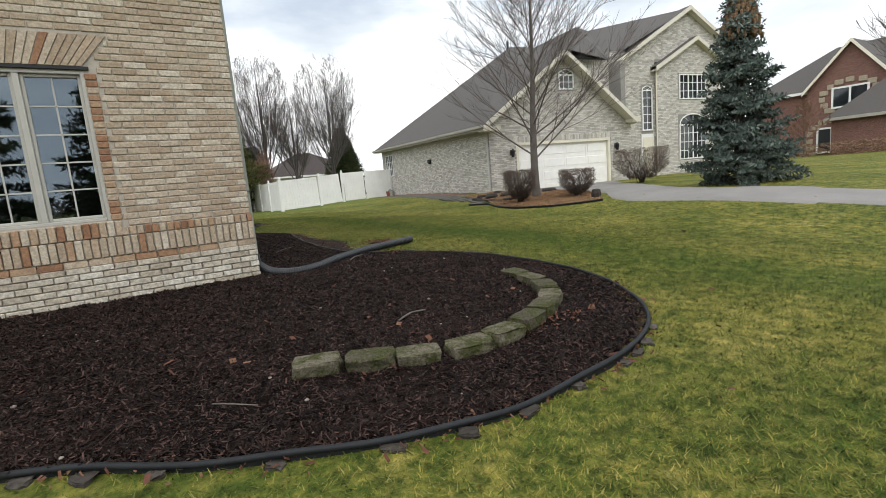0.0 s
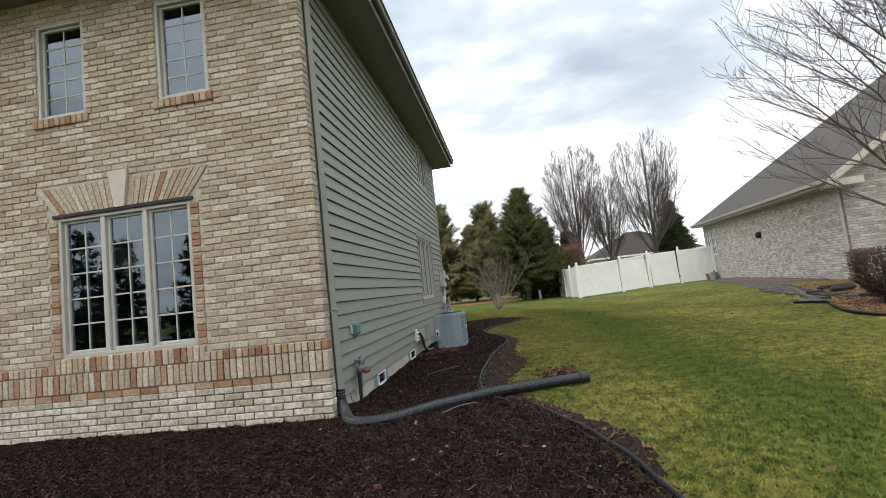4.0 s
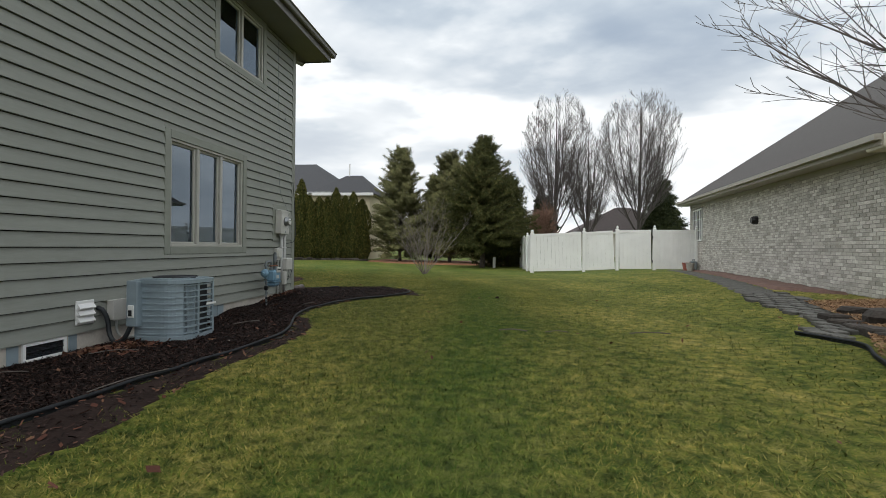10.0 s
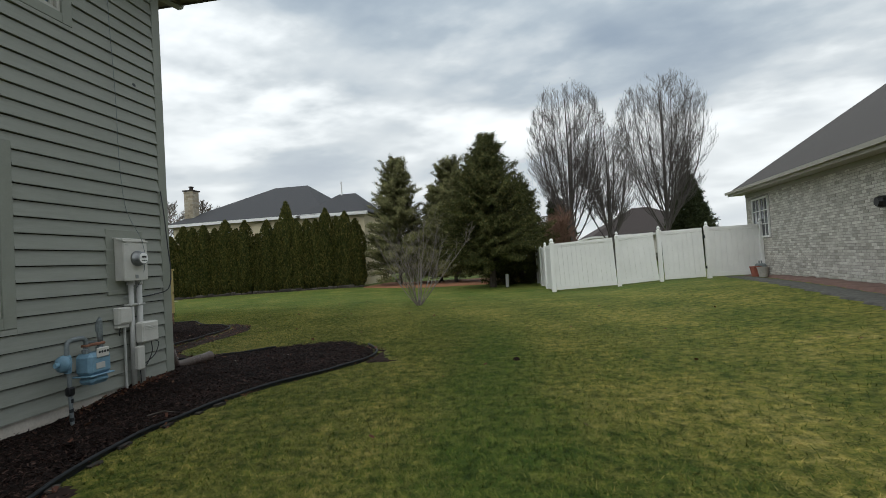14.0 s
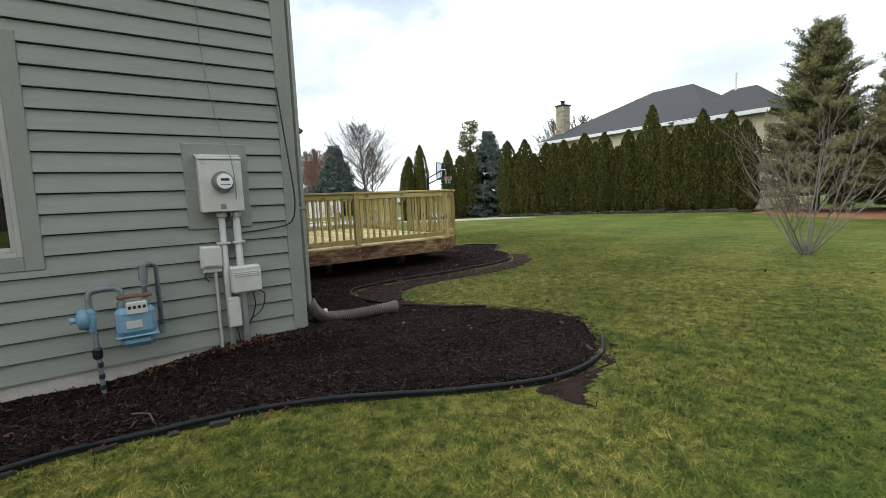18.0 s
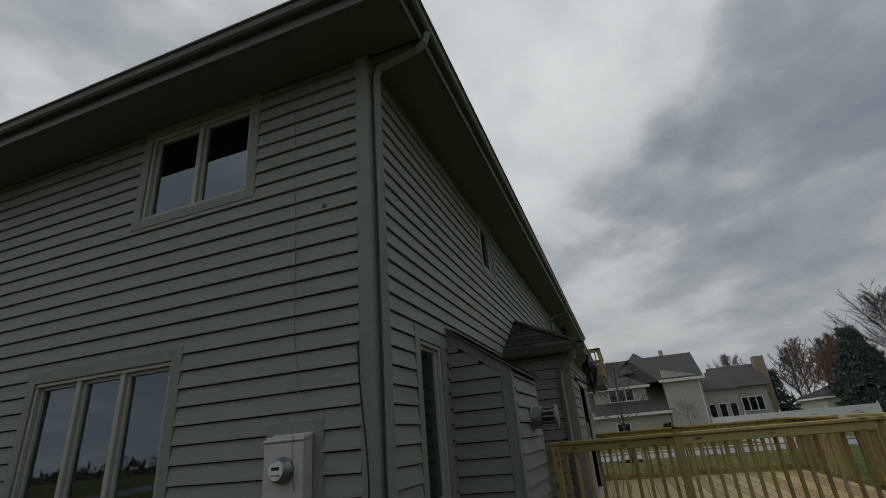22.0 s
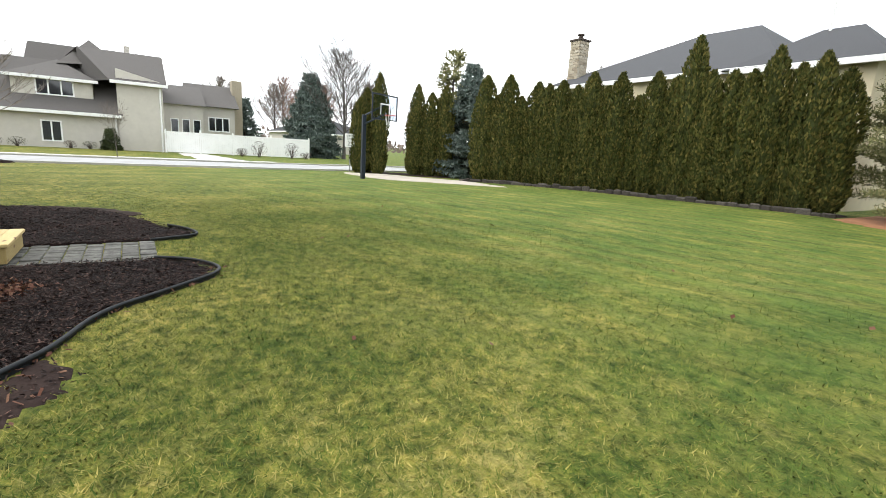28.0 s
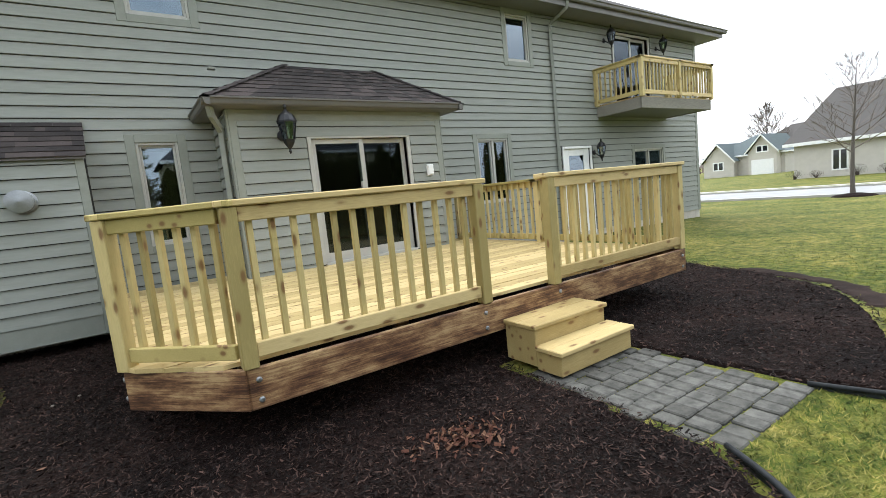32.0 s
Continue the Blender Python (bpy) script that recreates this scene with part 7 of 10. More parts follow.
def build_east_yard():
    build_east_house()
    vinyl_fence([(5.75, 21.9), (8.0, 21.75), (9.4, 21.65), (10.95, 21.6), nbp(-0.05, 13.45)], 1.72, gap=2)
    vinyl_fence([(5.72, 22.0), (5.66, 24.4), (5.60, 26.8), (5.54, 29.2), (5.48, 31.6)], 1.72)
    # driveway, wood-chip bed, stone path
    drv = [nbp(1.1, -0.05), nbp(6.2, -0.05), (14.4, 5.2), (12.2, 2.4), (10.6, 0.6), (10.2, -0.6), (10.15, -2.2), (9.95, -4.2), (10.4, -8.0), (13.0, -14.0), (40, -30), (40, -36), (9.5, -16.0), (8.6, -8.0), (8.35, -3.6), (8.15, -1.8), (8.2, 0.7), (8.5, 1.45), (9.6, 2.6), nbp(1.0, -2.2)]
    sheet("driveway", drv, "drive", lambda x, y: ground_z(x, y) + 0.03, "grey-brown concrete driveway of the neighbour house", "driveway", 0.15)
    bed = [(8.75, 7.0), (8.35, 5.9), (7.95, 5.3), (7.7, 4.85), (7.42, 4.0), (7.4, 3.3), (7.62, 2.5), (8.0, 1.9), (8.45, 1.45), (9.6, 2.6), nbp(0.95, -2.2), nbp(0.95, -0.05), (10.45, 8.3), (9.9, 8.6), (9.1, 8.3)]
    sheet("wood_chip_bed", bed, "cedar_bed", lambda x, y: ground_z(x, y) + 0.05 + 0.02 * noise.noise(Vector((x * 2, y * 2, 0))), "orange-brown wood-chip bed by the garage", "mulch", 0.12)
    edging([(7.75, 6.15), (7.92, 5.4), (7.7, 4.85), (7.42, 4.0), (7.4, 3.3), (7.62, 2.5), (8.0, 1.9), (8.45, 1.45)], "black edging round the wood-chip bed")
    path = [(8.25, 6.9), (7.74, 6.15), (7.97, 5.35), (8.4, 5.9), (8.9, 6.6), (9.6, 9.0), (10.4, 12.5), (11.6, 19.0), (12.3, 22.5), (11.6, 22.6), (10.7, 19.0), (9.5, 13.0), (8.6, 9.2)]
    sheet("side_path", path, "paver", lambda x, y: ground_z(x, y) + 0.025, "dark paver path along the neighbour's wall", "path", 0.15)
    walkway = bpy.data.objects["side_path"]
    rp = random.Random(17)
    inner = [p for p in path]
    for r in range(18):
        for c in range(16):
            x, y = 7.75 + c * 0.19 + (0.09 if r % 2 else 0), 5.6 + r * 0.24
            corner = np.array([x - 0.09, x + 0.09, x - 0.09, x + 0.09]), np.array([y - 0.11, y - 0.11, y + 0.11, y + 0.11])
            if inside(inner, *corner).all():
                z = ground_z(x, y) + 0.03 + rp.uniform(-0.006, 0.01)
                part("paver", Shape().bevel_box(x - 0.088, y - 0.112, z - 0.05, x + 0.088, y + 0.112, z + 0.006, 0.01, Matrix.Translation((x, y, 0)) @ Matrix.Rotation(rp.uniform(-0.05, 0.05), 4, "Z") @ Matrix.Translation((-x, -y, 0))), "paver", walkway)
    strip = [nbp(-1.15, 2.0), nbp(-0.02, 0.6), nbp(-0.02, 14.0), nbp(-0.7, 14.0), nbp(-0.9, 8.0)]
    sheet("side_bed", strip, "tarp_red", lambda x, y: ground_z(x, y) + 0.05 + 0.025 * noise.noise(Vector((x * 3, y * 3, 0))), "red-brown leaf litter along the neighbour's wall", "bed", 0.12)
    rnd = random.Random(8)
    rocks = [(8.9, 6.4, 0.5, 0.16), (9.3, 6.0, 0.45, 0.14), (9.75, 5.6, 0.4, 0.12), (9.0, 7.0, 0.35, 0.1), (9.9, 7.3, 0.3, 0.12), (8.75, 1.9, 0.32, 0.22), (10.2, 5.0, 0.45, 0.12)]
    for x, y, w, h in rocks:
        sh = Shape()
        n = 9
        for ring in range(4):
            rr = (1.0, 1.02, 0.8, 0.35)[ring] * w / 2
            for s in range(n):
                a = 6.283 * s / n
                q = rr * (1 + 0.25 * noise.noise(Vector((x * 5 + math.cos(a), y * 5 + math.sin(a), ring))))
                sh.v.append((q * 1.3 * math.cos(a), q * 0.8 * math.sin(a), (-0.03, h * 0.5, h * 0.95, h)[ring]))
        for r in range(3):
            for s in range(n):
                sh.f.append((r * n + s, r * n + (s + 1) % n, (r + 1) * n + (s + 1) % n, (r + 1) * n + s))
        sh.f.append(tuple(3 * n + s for s in range(n)))
        single("rock", sh, "edge_stone", "grey-brown landscape rock in the wood-chip bed", "rock", (x, y, ground_z(x, y) + 0.03), rnd.uniform(0, 180), "bed rocks")
    ledge = thing("stone_ledge", "low ledge of flat dark stones between path and wood chips", "stones")
    for k, (x, y) in enumerate(((8.56, 6.75), (8.50, 6.45), (8.46, 6.15), (8.42, 5.85), (8.40, 5.55), (8.41, 5.25), (8.45, 4.95))):
        w, h = rnd.uniform(0.13, 0.18), rnd.uniform(0.07, 0.12)
        m = Matrix.Translation((x, y, ground_z(x, y))) @ Matrix.Rotation(rnd.uniform(-0.25, 0.25), 4, "Z") @ Matrix.Rotation(rnd.uniform(-0.06, 0.06), 4, "X")
        part("stone", Shape().bevel_box(-0.13, -w, -0.05, 0.13, w, h, 0.02, m), "edge_stone", ledge)
    tr = limb_tree("garage_tree", (9.1, 4.35, ground_z(9.1, 4.35)), 6.9, 1.15, 38, 4.2, 0.58, 11, "leafless young maple beside the garage with an old nest", 0.128, "bark_grey", "maple_twig", 0.0036, (16, 9), droop=0.03, stout=0.26)
    rnd = random.Random(2)
    nest = Shape()
    for i in range(420):
        c = Vector((rnd.gauss(0, 0.10), rnd.gauss(0, 0.10), 6.55 + rnd.gauss(0, 0.06)))
        d = Vector((rnd.gauss(0, 1), rnd.gauss(0, 1), rnd.gauss(0, 0.4))).normalized() * 0.10
        w = d.orthogonal().normalized() * 0.012
        nest.face(c - d - w, c + d, c + w)
    part("nest", nest, "bark_dark", tr, "dark leafy nest")
    shrub((8.05, 4.0, ground_z(8.05, 4.0) + 0.03), 0.86, 0.92, 3, "clipped leafless brown shrub in wood chips", "bed shrubs", n=6000)
    shrub((8.95, 2.7, ground_z(8.95, 2.7) + 0.03), 0.9, 0.74, 4, "clipped leafless brown shrub in wood chips", "bed shrubs", n=4500)
    shrub((13.9, 4.2, ground_z(13.9, 4.2)), 1.8, 1.2, 5, "clipped leafless brown shrub by the front door", "bed shrubs", n=8000)
    conifer("blue_spruce", (11.34, -0.3, ground_z(11.3, -0.3)), 4.8, 1.30, 21, "tall blue spruce with brown cones at its top", "needles_blue", cones=True, density=1.15, card=0.13, power=0.95, skirt=0.02, ragged=0.62, droop=-0.22, shag=0.06)
    # lamp post
    lp = thing("lamp_post", "white yard lamp post with a lantern", "lamp post", (11.65, -3.6, ground_z(11.65, -3.6)))
    part("post", Shape().tube([(0, 0, -0.1), (0, 0, 1.15)], 0.023, 8), "white_paint", lp)
    part("lantern", Shape().lathe(((0.03, 1.15), (0.045, 1.18), (0.06, 1.30), (0.075, 1.32), (0.015, 1.40)), (0, 0, 0), 8), "black_iron", lp, "small dark lantern")
    for x, y, w, h, mt, lab in ((*nbp(-0.75, 11.8), 0.30, 0.28, "terracotta", "red plastic flower pot by the wall"), (*nbp(-0.75, 11.1), 0.30, 0.26, "pot_grey", "grey flower pot by the wall")):
        p = thing("flower_pot", lab, "pot", (x, y, ground_z(x, y) + 0.03))
        part("bowl", Shape().lathe(((w * 0.36, 0), (w * 0.5, h), (w * 0.55, h), (w * 0.55, h + 0.03), (w * 0.45, h + 0.03), (w * 0.42, h - 0.04)), (0, 0, 0), 14), mt, p)
        part("soil", Shape().lathe(((w * 0.01, h - 0.05), (w * 0.43, h - 0.05), (w * 0.01, h - 0.04)), (0, 0, 0), 12), "soil", p)


dark_glass()
build_east_yard()

# ---- the far side: hedge, houses, trees, road ----
def build_hedge():
    meshes = [arborvitae_mesh(40 + k, 1.0 * h, r * 0.95, 0.115, 5200) for k, (h, r) in enumerate(((4.6, 0.62), (4.9, 0.66), (4.4, 0.60), (5.1, 0.64)))]
    trunk = Shape().tube([(0, 0, -0.1), (0, 0, 1.2)], [0.07, 0.05], 6).mesh("trunk", "bark_dark")
    spots = []
    n = 22
    for i in range(n):
        t = i / (n - 1)
        spots.append((-6.2 + (-18.7 + 6.2) * t, 35.0 + (30.4 - 35.0) * t + random.uniform(-0.12, 0.12)))
    spots += [(-26.3, 27.1), (-25.9, 28.1), (-24.8, 30.0), (-24.3, 30.7), (-23.8, 31.3), (-27.2, 27.9), (-25.6, 30.5)]
    for i, (x, y) in enumerate(spots):
        th = thing("arborvitae", "tall dense arborvitae in the hedge" if i < n else "dense arborvitae behind the basketball court", "tree", (x, y, ground_z(x, y)), random.uniform(0, 360), "arborvitae hedge")
        s = random.uniform(0.86, 1.08) * (1.0 if i < n else 1.12) * (1.12 if i in (3, 7) else 1.0) * (1.0 + 0.13 * max(0.0, 1 - i / 14))
        c = part("crown", meshes[i % 4], None, th)
        fat = 0.86 if i < n else 0.84
        c.scale = (random.uniform(1.0, 1.18) * fat, random.uniform(1.0, 1.18) * fat, s * 0.97)
        part("trunk", trunk, None, th)
    # stone edge along the hedge
    th = thing("stone_border", "low rough stone border along the hedge", "stones")
    for i in range(44):
        t = i / 43
        x, y = -5.7 + (-19.2 + 5.7) * t, 34.2 + (29.6 - 34.2) * t
        w, h = random.uniform(0.28, 0.42), random.uniform(0.10, 0.2)
        m = Matrix.Translation((x, y, ground_z(x, y))) @ Matrix.Rotation(radians(18 + random.uniform(-12, 12)), 4, "Z") @ Matrix.Rotation(radians(random.uniform(-6, 6)), 4, "X")
        part("stone", Shape().bevel_box(-w / 2, -0.12, -0.05, w / 2, 0.12, h, 0.04, m), "edge_stone", th)


def far_house(name, label, x0, x1, y0, y1, ze, zr, mat, roof, z0=-0.5, along="x", hip=1.0, o=0.4, trim="white_paint"):
    th = thing(name, label, "house")
    w = Shape().box(x0, y0, z0, x1, y1, ze)
    part("wall", w, mat, th)
    part("roof", hip_house_roof(Shape(), x0 - o, x1 + o, y0 - o, y1 + o, ze, zr, along, hip), roof, th)
    f = Shape()
    for a, b, c, d in ((x0 - o, y0 - o - 0.04, x1 + o, y0 - o), (x0 - o, y1 + o, x1 + o, y1 + o + 0.04), (x0 - o - 0.04, y0 - o, x0 - o, y1 + o), (x1 + o, y0 - o, x1 + o + 0.04, y1 + o)):
        f.bevel_box(a, b, ze - 0.2, c, d, ze + 0.02)
    part("fascia", f, trim, th)
    return th


def build_houses():
    # cream house with a stone chimney beyond the hedge
    th = far_house("house", "cream two-storey house with dark hip roof and stone chimney", -22.2, -9.7, 38.0, 54.0, 5.3, 9.1, "stucco_yellow", "shingle_dark", hip=0.6)
    part("roof", hip_house_roof(Shape(), -11.6, -6.0, 37.4, 45.0, 5.2, 7.2, "x", 0.55), "shingle_dark", th)
    part("wall", Shape().box(-11.1, 37.8, -0.5, -6.4, 44.6, 5.2), "stucco_yellow", th)
    part("fascia", Shape().bevel_box(-11.2, 37.34, 5.0, -6.0, 37.42, 5.23), "white_paint", th)
    ch = Shape().box(-21.9, 39.0, -0.5, -21.15, 39.8, 8.15)
    cm = part("chimney", ch, "mortar", th, "pale rough stone chimney")
    st = Shape()
    for o, ux, nr in (((-21.9, 39.0, 2.0), (1, 0, 0), (0, -1, 0)), ((-21.15, 39.0, 2.0), (0, 1, 0), (1, 0, 0))):
        brick_field(st, o, ux, (0, 0, 1), nr, 0.75, 6.15, lambda u, w: True, 0.36, 0.17, 0.02, 0.03)
    part("stonework", st, "chimney_stone", cm)
    part("chimney_cap", Shape().bevel_box(-21.98, 38.92, 8.15, -21.07, 39.88, 8.25).lathe(((0.14, 8.23), (0.14, 8.5), (0.2, 8.52), (0.2, 8.58)), (-21.52, 39.4, 0), 10), "bark_dark", cm)
    far_window(th, None, -8.3, -7.5, 3.0, 4.6, 37.8, 1, bars=(2, 3))
    far_window(th, None, -18.5, -17.2, 2.9, 4.5, 38.0, 2, bars=(4, 3))
    far_window(th, None, -14.5, -13.2, 2.9, 4.5, 38.0, 2, bars=(4, 3))
    part("vent_pipe", Shape().tube([(-9.2, 41.0, 6.5), (-9.2, 41.0, 8.2)], 0.06, 6), "white_paint", th)

    # pale house across the road
    th = thing("house", "pale stucco house with brown roofs and a dormer across the road", "house")
    X = -48.0
    part("wall", Shape().box(X - 9, 1.8, -0.9, X, 15.2, 2.35), "stucco", th)
    part("wall", Shape().box(X - 10, 15.2, -0.9, X + 0.3, 18.4, 5.0).prism([(15.2, 5.0), (18.4, 5.0), (18.4, 5.2), (15.2, 6.0)], "x", X - 0.2, X + 0.3), "stucco", th)
    r = Shape()
    r.face((X + 0.5, 1.2, 2.3), (X + 0.5, 15.5, 2.3), (X - 4.5, 15.5, 6.5), (X - 4.5, 3.2, 6.5)).face((X + 0.5, 1.2, 2.3), (X - 4.5, 3.2, 6.5), (X - 9.5, 1.2, 2.3)).face((X - 4.5, 3.2, 6.5), (X - 4.5, 15.5, 6.5), (X - 9.5, 15.5, 2.3), (X - 9.5, 1.2, 2.3))
    part("roof", r, "shingle_grey", th)
    r = Shape()
    r.face((X + 0.7, 14.8, 5.0), (X + 0.7, 18.7, 5.0), (X - 4.0, 18.7, 7.8), (X - 4.0, 12.6, 7.8)).face((X + 0.7, 14.8, 5.0), (X - 4.0, 12.6, 7.8), (X - 4.6, 12.4, 5.0)).face((X - 4.0, 12.6, 7.8), (X - 4.0, 18.7, 7.8), (X - 9, 18.7, 5.0), (X - 9, 9.2, 5.0))
    part("roof", r, "shingle_grey", th)
    r = Shape()
    r.face((X - 3.6, 8.9, 5.2), (X - 3.6, 14.8, 5.2), (X - 6.2, 14.8, 8.0), (X - 6.2, 9.2, 8.0)).face((X - 6.2, 9.2, 8.0), (X - 6.2, 14.8, 8.0), (X - 9.0, 14.8, 5.2), (X - 9.0, 8.9, 5.2)).face((X - 3.6, 8.9, 5.2), (X - 6.2, 9.2, 8.0), (X - 9.0, 8.9, 5.2))
    r.face((X - 3.4, 11.2, 6.2), (X - 3.4, 15.6, 6.6), (X - 6.0, 13.4, 8.7)).face((X - 3.4, 15.6, 6.6), (X - 8, 15.6, 6.6), (X - 6.0, 13.4, 8.7)).face((X - 8, 11.2, 6.6), (X - 3.4, 11.2, 6.2), (X - 6.0, 13.4, 8.7))
    part("roof", r, "shingle_grey", th)
    part("wall", Shape().prism([(X + 0.3, 5.0), (X - 8.3, 5.0), (X - 4.0, 7.65)], "y", 18.2, 18.4), "stucco", th)
    for a, b in (((X + 0.8, 4.8), (X - 4.0, 7.7)), ((X - 4.0, 7.7), (X - 8.6, 4.8))):
        part("rake_board", Shape().prism([(a[0], a[1]), (b[0], b[1]), (b[0], b[1] + 0.25), (a[0], a[1] + 0.25)], "y", 18.70, 18.78), "white_paint", th)
    part("chimney_pot", Shape().bevel_box(X - 5.6, 15.9, 7.0, X - 5.1, 16.3, 8.5), "stucco", th)
    part("dormer", Shape().box(X - 4, 8.6, 3.0, X - 0.9, 13.6, 4.95), "stucco", th)
    rr = Shape()
    rr.face((X - 0.5, 8.2, 4.85), (X - 0.5, 14.0, 4.85), (X - 4.5, 11.2, 6.6)).face((X - 0.5, 8.2, 4.85), (X - 4.5, 11.2, 6.6), (X - 6, 8.2, 4.85)).face((X - 0.5, 14.0, 4.85), (X - 6, 14.0, 4.85), (X - 4.5, 11.2, 6.6))
    part("roof", rr, "shingle_grey", th)
    ey = Shape().bevel_box(X + 0.45, 1.2, 2.1, X + 0.55, 15.4, 2.34).bevel_box(X + 0.65, 14.8, 4.8, X + 0.75, 18.7, 5.04).bevel_box(X - 0.55, 8.2, 4.66, X - 0.45, 14.0, 4.88)
    part("fascia", ey, "white_paint", th)
    for a, b, c, d, v, n in ((10.0, 12.4, 3.5, 4.75, X - 0.9, 3), (4.2, 5.2, 0.0, 1.6, X, 2), (10.2, 11.5, 0.0, 1.6, X, 2), (15.4, 15.4, 0, 0, X, 1)):
        if b > a:
            far_window(th, None, a, b, c, d, v, n, axis="x", out=1, w=0.1)
    part("downspout", Shape().tube([(X + 0.36, 18.2, 4.8), (X + 0.36, 18.2, -0.8)], 0.07, 4), "white_paint", th)
    part("downspout", Shape().tube([(X + 0.1, 15.0, 2.2), (X + 0.1, 15.0, -0.8)], 0.07, 4), "white_paint", th)
    # its rear wing and chimney
    part("wall", Shape().box(X - 14, 18.4, -0.9, X - 5, 22.0, 4.0).box(X - 16, 22.0, -0.9, X - 8, 25.4, 4.1), "stucco", th)
    part("roof", hip_house_roof(Shape(), X - 16.5, X - 7.5, 21.0, 25.8, 4.1, 6.6, "y", 0.0), "shingle_grey", th)
    part("roof", Shape().face((X - 4.6, 18.4, 3.9), (X - 4.6, 22.3, 3.9), (X - 9.5, 22.3, 6.0), (X - 9.5, 18.4, 6.0)), "shingle_grey", th)
    part("chimney", Shape().bevel_box(X - 11.5, 25.6, -0.9, X - 10.2, 26.6, 7.2), "chimney_stone", th)
    far_window(th, None, 22.8, 24.9, 1.6, 3.1, X - 8, 3, axis="x", out=1, w=0.12)
    for k in range(3):
        far_window(th, None, 19.2 + k * 0.95, 19.9 + k * 0.95, 1.0, 2.6, X - 5, 1, axis="x", out=1, w=0.08)
    for i, (y, w, h) in enumerate(((2.2, 1.2, 0.7), (3.6, 1.0, 0.6), (6.0, 1.2, 0.8), (7.6, 1.1, 0.7), (8.9, 1.2, 0.7), (12.0, 0.9, 0.6), (13.2, 1.0, 0.6))):
        shrub((X + 1.2, y, ground_z(X, y)), w, h, 60 + i, "small rounded shrub by the pale house", "foundation shrubs", "shrub_brown" if i % 2 else "needles_dark", False, 260)
    conifer("dwarf_spruce", (X + 1.4, 14.6, ground_z(X, 14)), 1.5, 0.6, 66, "small conical evergreen by the pale house", "needles_dark", density=0.6, card=0.2)
    vinyl_fence([(-47.0, 18.4), (-46.6, 23.6), (-46.2, 26.8), (-45.8, 30.2)], 1.75, label="white vinyl fence beside the pale house", fancy=False)
    for i, (x, y, w, h) in enumerate(((-44.8, 24.0, 1.0, 0.7), (-44.6, 25.4, 1.5, 1.4), (-44.4, 28.2, 1.4, 1.4), (-44.2, 29.4, 1.0, 0.6))):
        shrub((x, y, ground_z(x, y)), w, h, 70 + i, "clipped shrub before the white fence", "fence shrubs", "shrub_brown", False, 420)
    # further houses
    th = far_house("house", "grey two-storey house with green-grey roofs down the street", -92, -81, -21.5, -10.5, 2.4, 5.4, "stucco", "shingle_green", -1.0, "y")
    for a, b, base, top in ((-21.0, -16.6, 1.7, 4.3), (-14.6, -11.0, 2.6, 4.9)):
        c = (a + b) / 2
        part("wall", Shape().prism([(a, -1.0), (b, -1.0), (b, base), (c, top), (a, base)], "x", -81.0, -79.6), "stucco", th)
        part("roof", Shape().face((-79.2, a - 0.4, base - 0.1), (-79.2, c, top + 0.2), (-88, c, top + 0.2), (-88, a - 0.4, base - 0.1)).face((-79.2, c, top + 0.2), (-79.2, b + 0.4, base - 0.1), (-88, b + 0.4, base - 0.1), (-88, c, top + 0.2)), "shingle_green", th)
        for p, q in (((a - 0.4, base - 0.1), (c, top + 0.2)), ((c, top + 0.2), (b + 0.4, base - 0.1))):
            part("rake_board", Shape().prism([(p[0], p[1] - 0.25), (q[0], q[1] - 0.25), q, p], "x", -79.2, -79.1), "white_paint", th)
    part("garage_door", Shape().bevel_box(-79.6, -14.2, -0.6, -79.5, -11.4, 1.5), "white_paint", th, "white garage door")
    far_window(th, None, -19.6, -18.0, 0.4, 1.7, -79.6, 2, axis="x", out=1, w=0.14)
    far_window(th, None, -13.6, -12.0, 2.5, 3.5, -79.6, 2, axis="x", out=1, w=0.14)
    far_house("house", "tan house with brown roof down the street", -112, -100, -24, -10, 3.2, 7.4, "stucco", "shingle_grey", -1.0, "y")
    far_house("house", "low house with green roof behind the white fence", -86, -74, 36, 50, 2.6, 5.2, "stucco", "shingle_dark", -1.0, "y")
    th = far_house("house", "red brick house with grey roofs beyond the driveway", 48.2, 58, 3.0, 16.5, 5.5, 9.4, "brick_red", "shingle_grey", -0.6, "y")
    part("wall", Shape().prism([(6.1, -0.6), (11.7, -0.6), (11.7, 5.6), (8.8, 8.8), (6.1, 5.6)], "x", 47.5, 48.3), "brick_red", th)
    part("roof", Shape().face((47.2, 5.8, 5.35), (47.2, 8.8, 9.0), (54, 8.8, 9.0), (54, 5.8, 5.35)).face((47.2, 12.0, 5.35), (54, 12.0, 5.35), (54, 8.8, 9.0), (47.2, 8.8, 9.0)), "shingle_grey", th)
    for a, b in (((5.8, 5.35), (8.8, 9.0)), ((8.8, 9.0), (12.0, 5.35))):
        part("rake_board", Shape().prism([(a[0], a[1] - 0.28), (b[0], b[1] - 0.28), b, a], "x", 47.1, 47.2), "cream_paint", th)
    qs = random.Random(31)
    for cy, cz, w, h in ((8.8, 4.6, 1.5, 1.2), (9.9, 1.3, 1.3, 1.5)):
        for k in range(16):
            a = k * 6.2832 / 16
            yy, zz = cy + (w + 0.35) * math.cos(a), cz + (h + 0.25) * math.sin(a) * 0.9
            part("quoin", Shape().bevel_box(47.42, yy - qs.uniform(0.2, 0.38), zz - 0.2, 47.50, yy + qs.uniform(0.2, 0.38), zz + 0.2, 0.03), "chimney_stone", th, "pale stone")
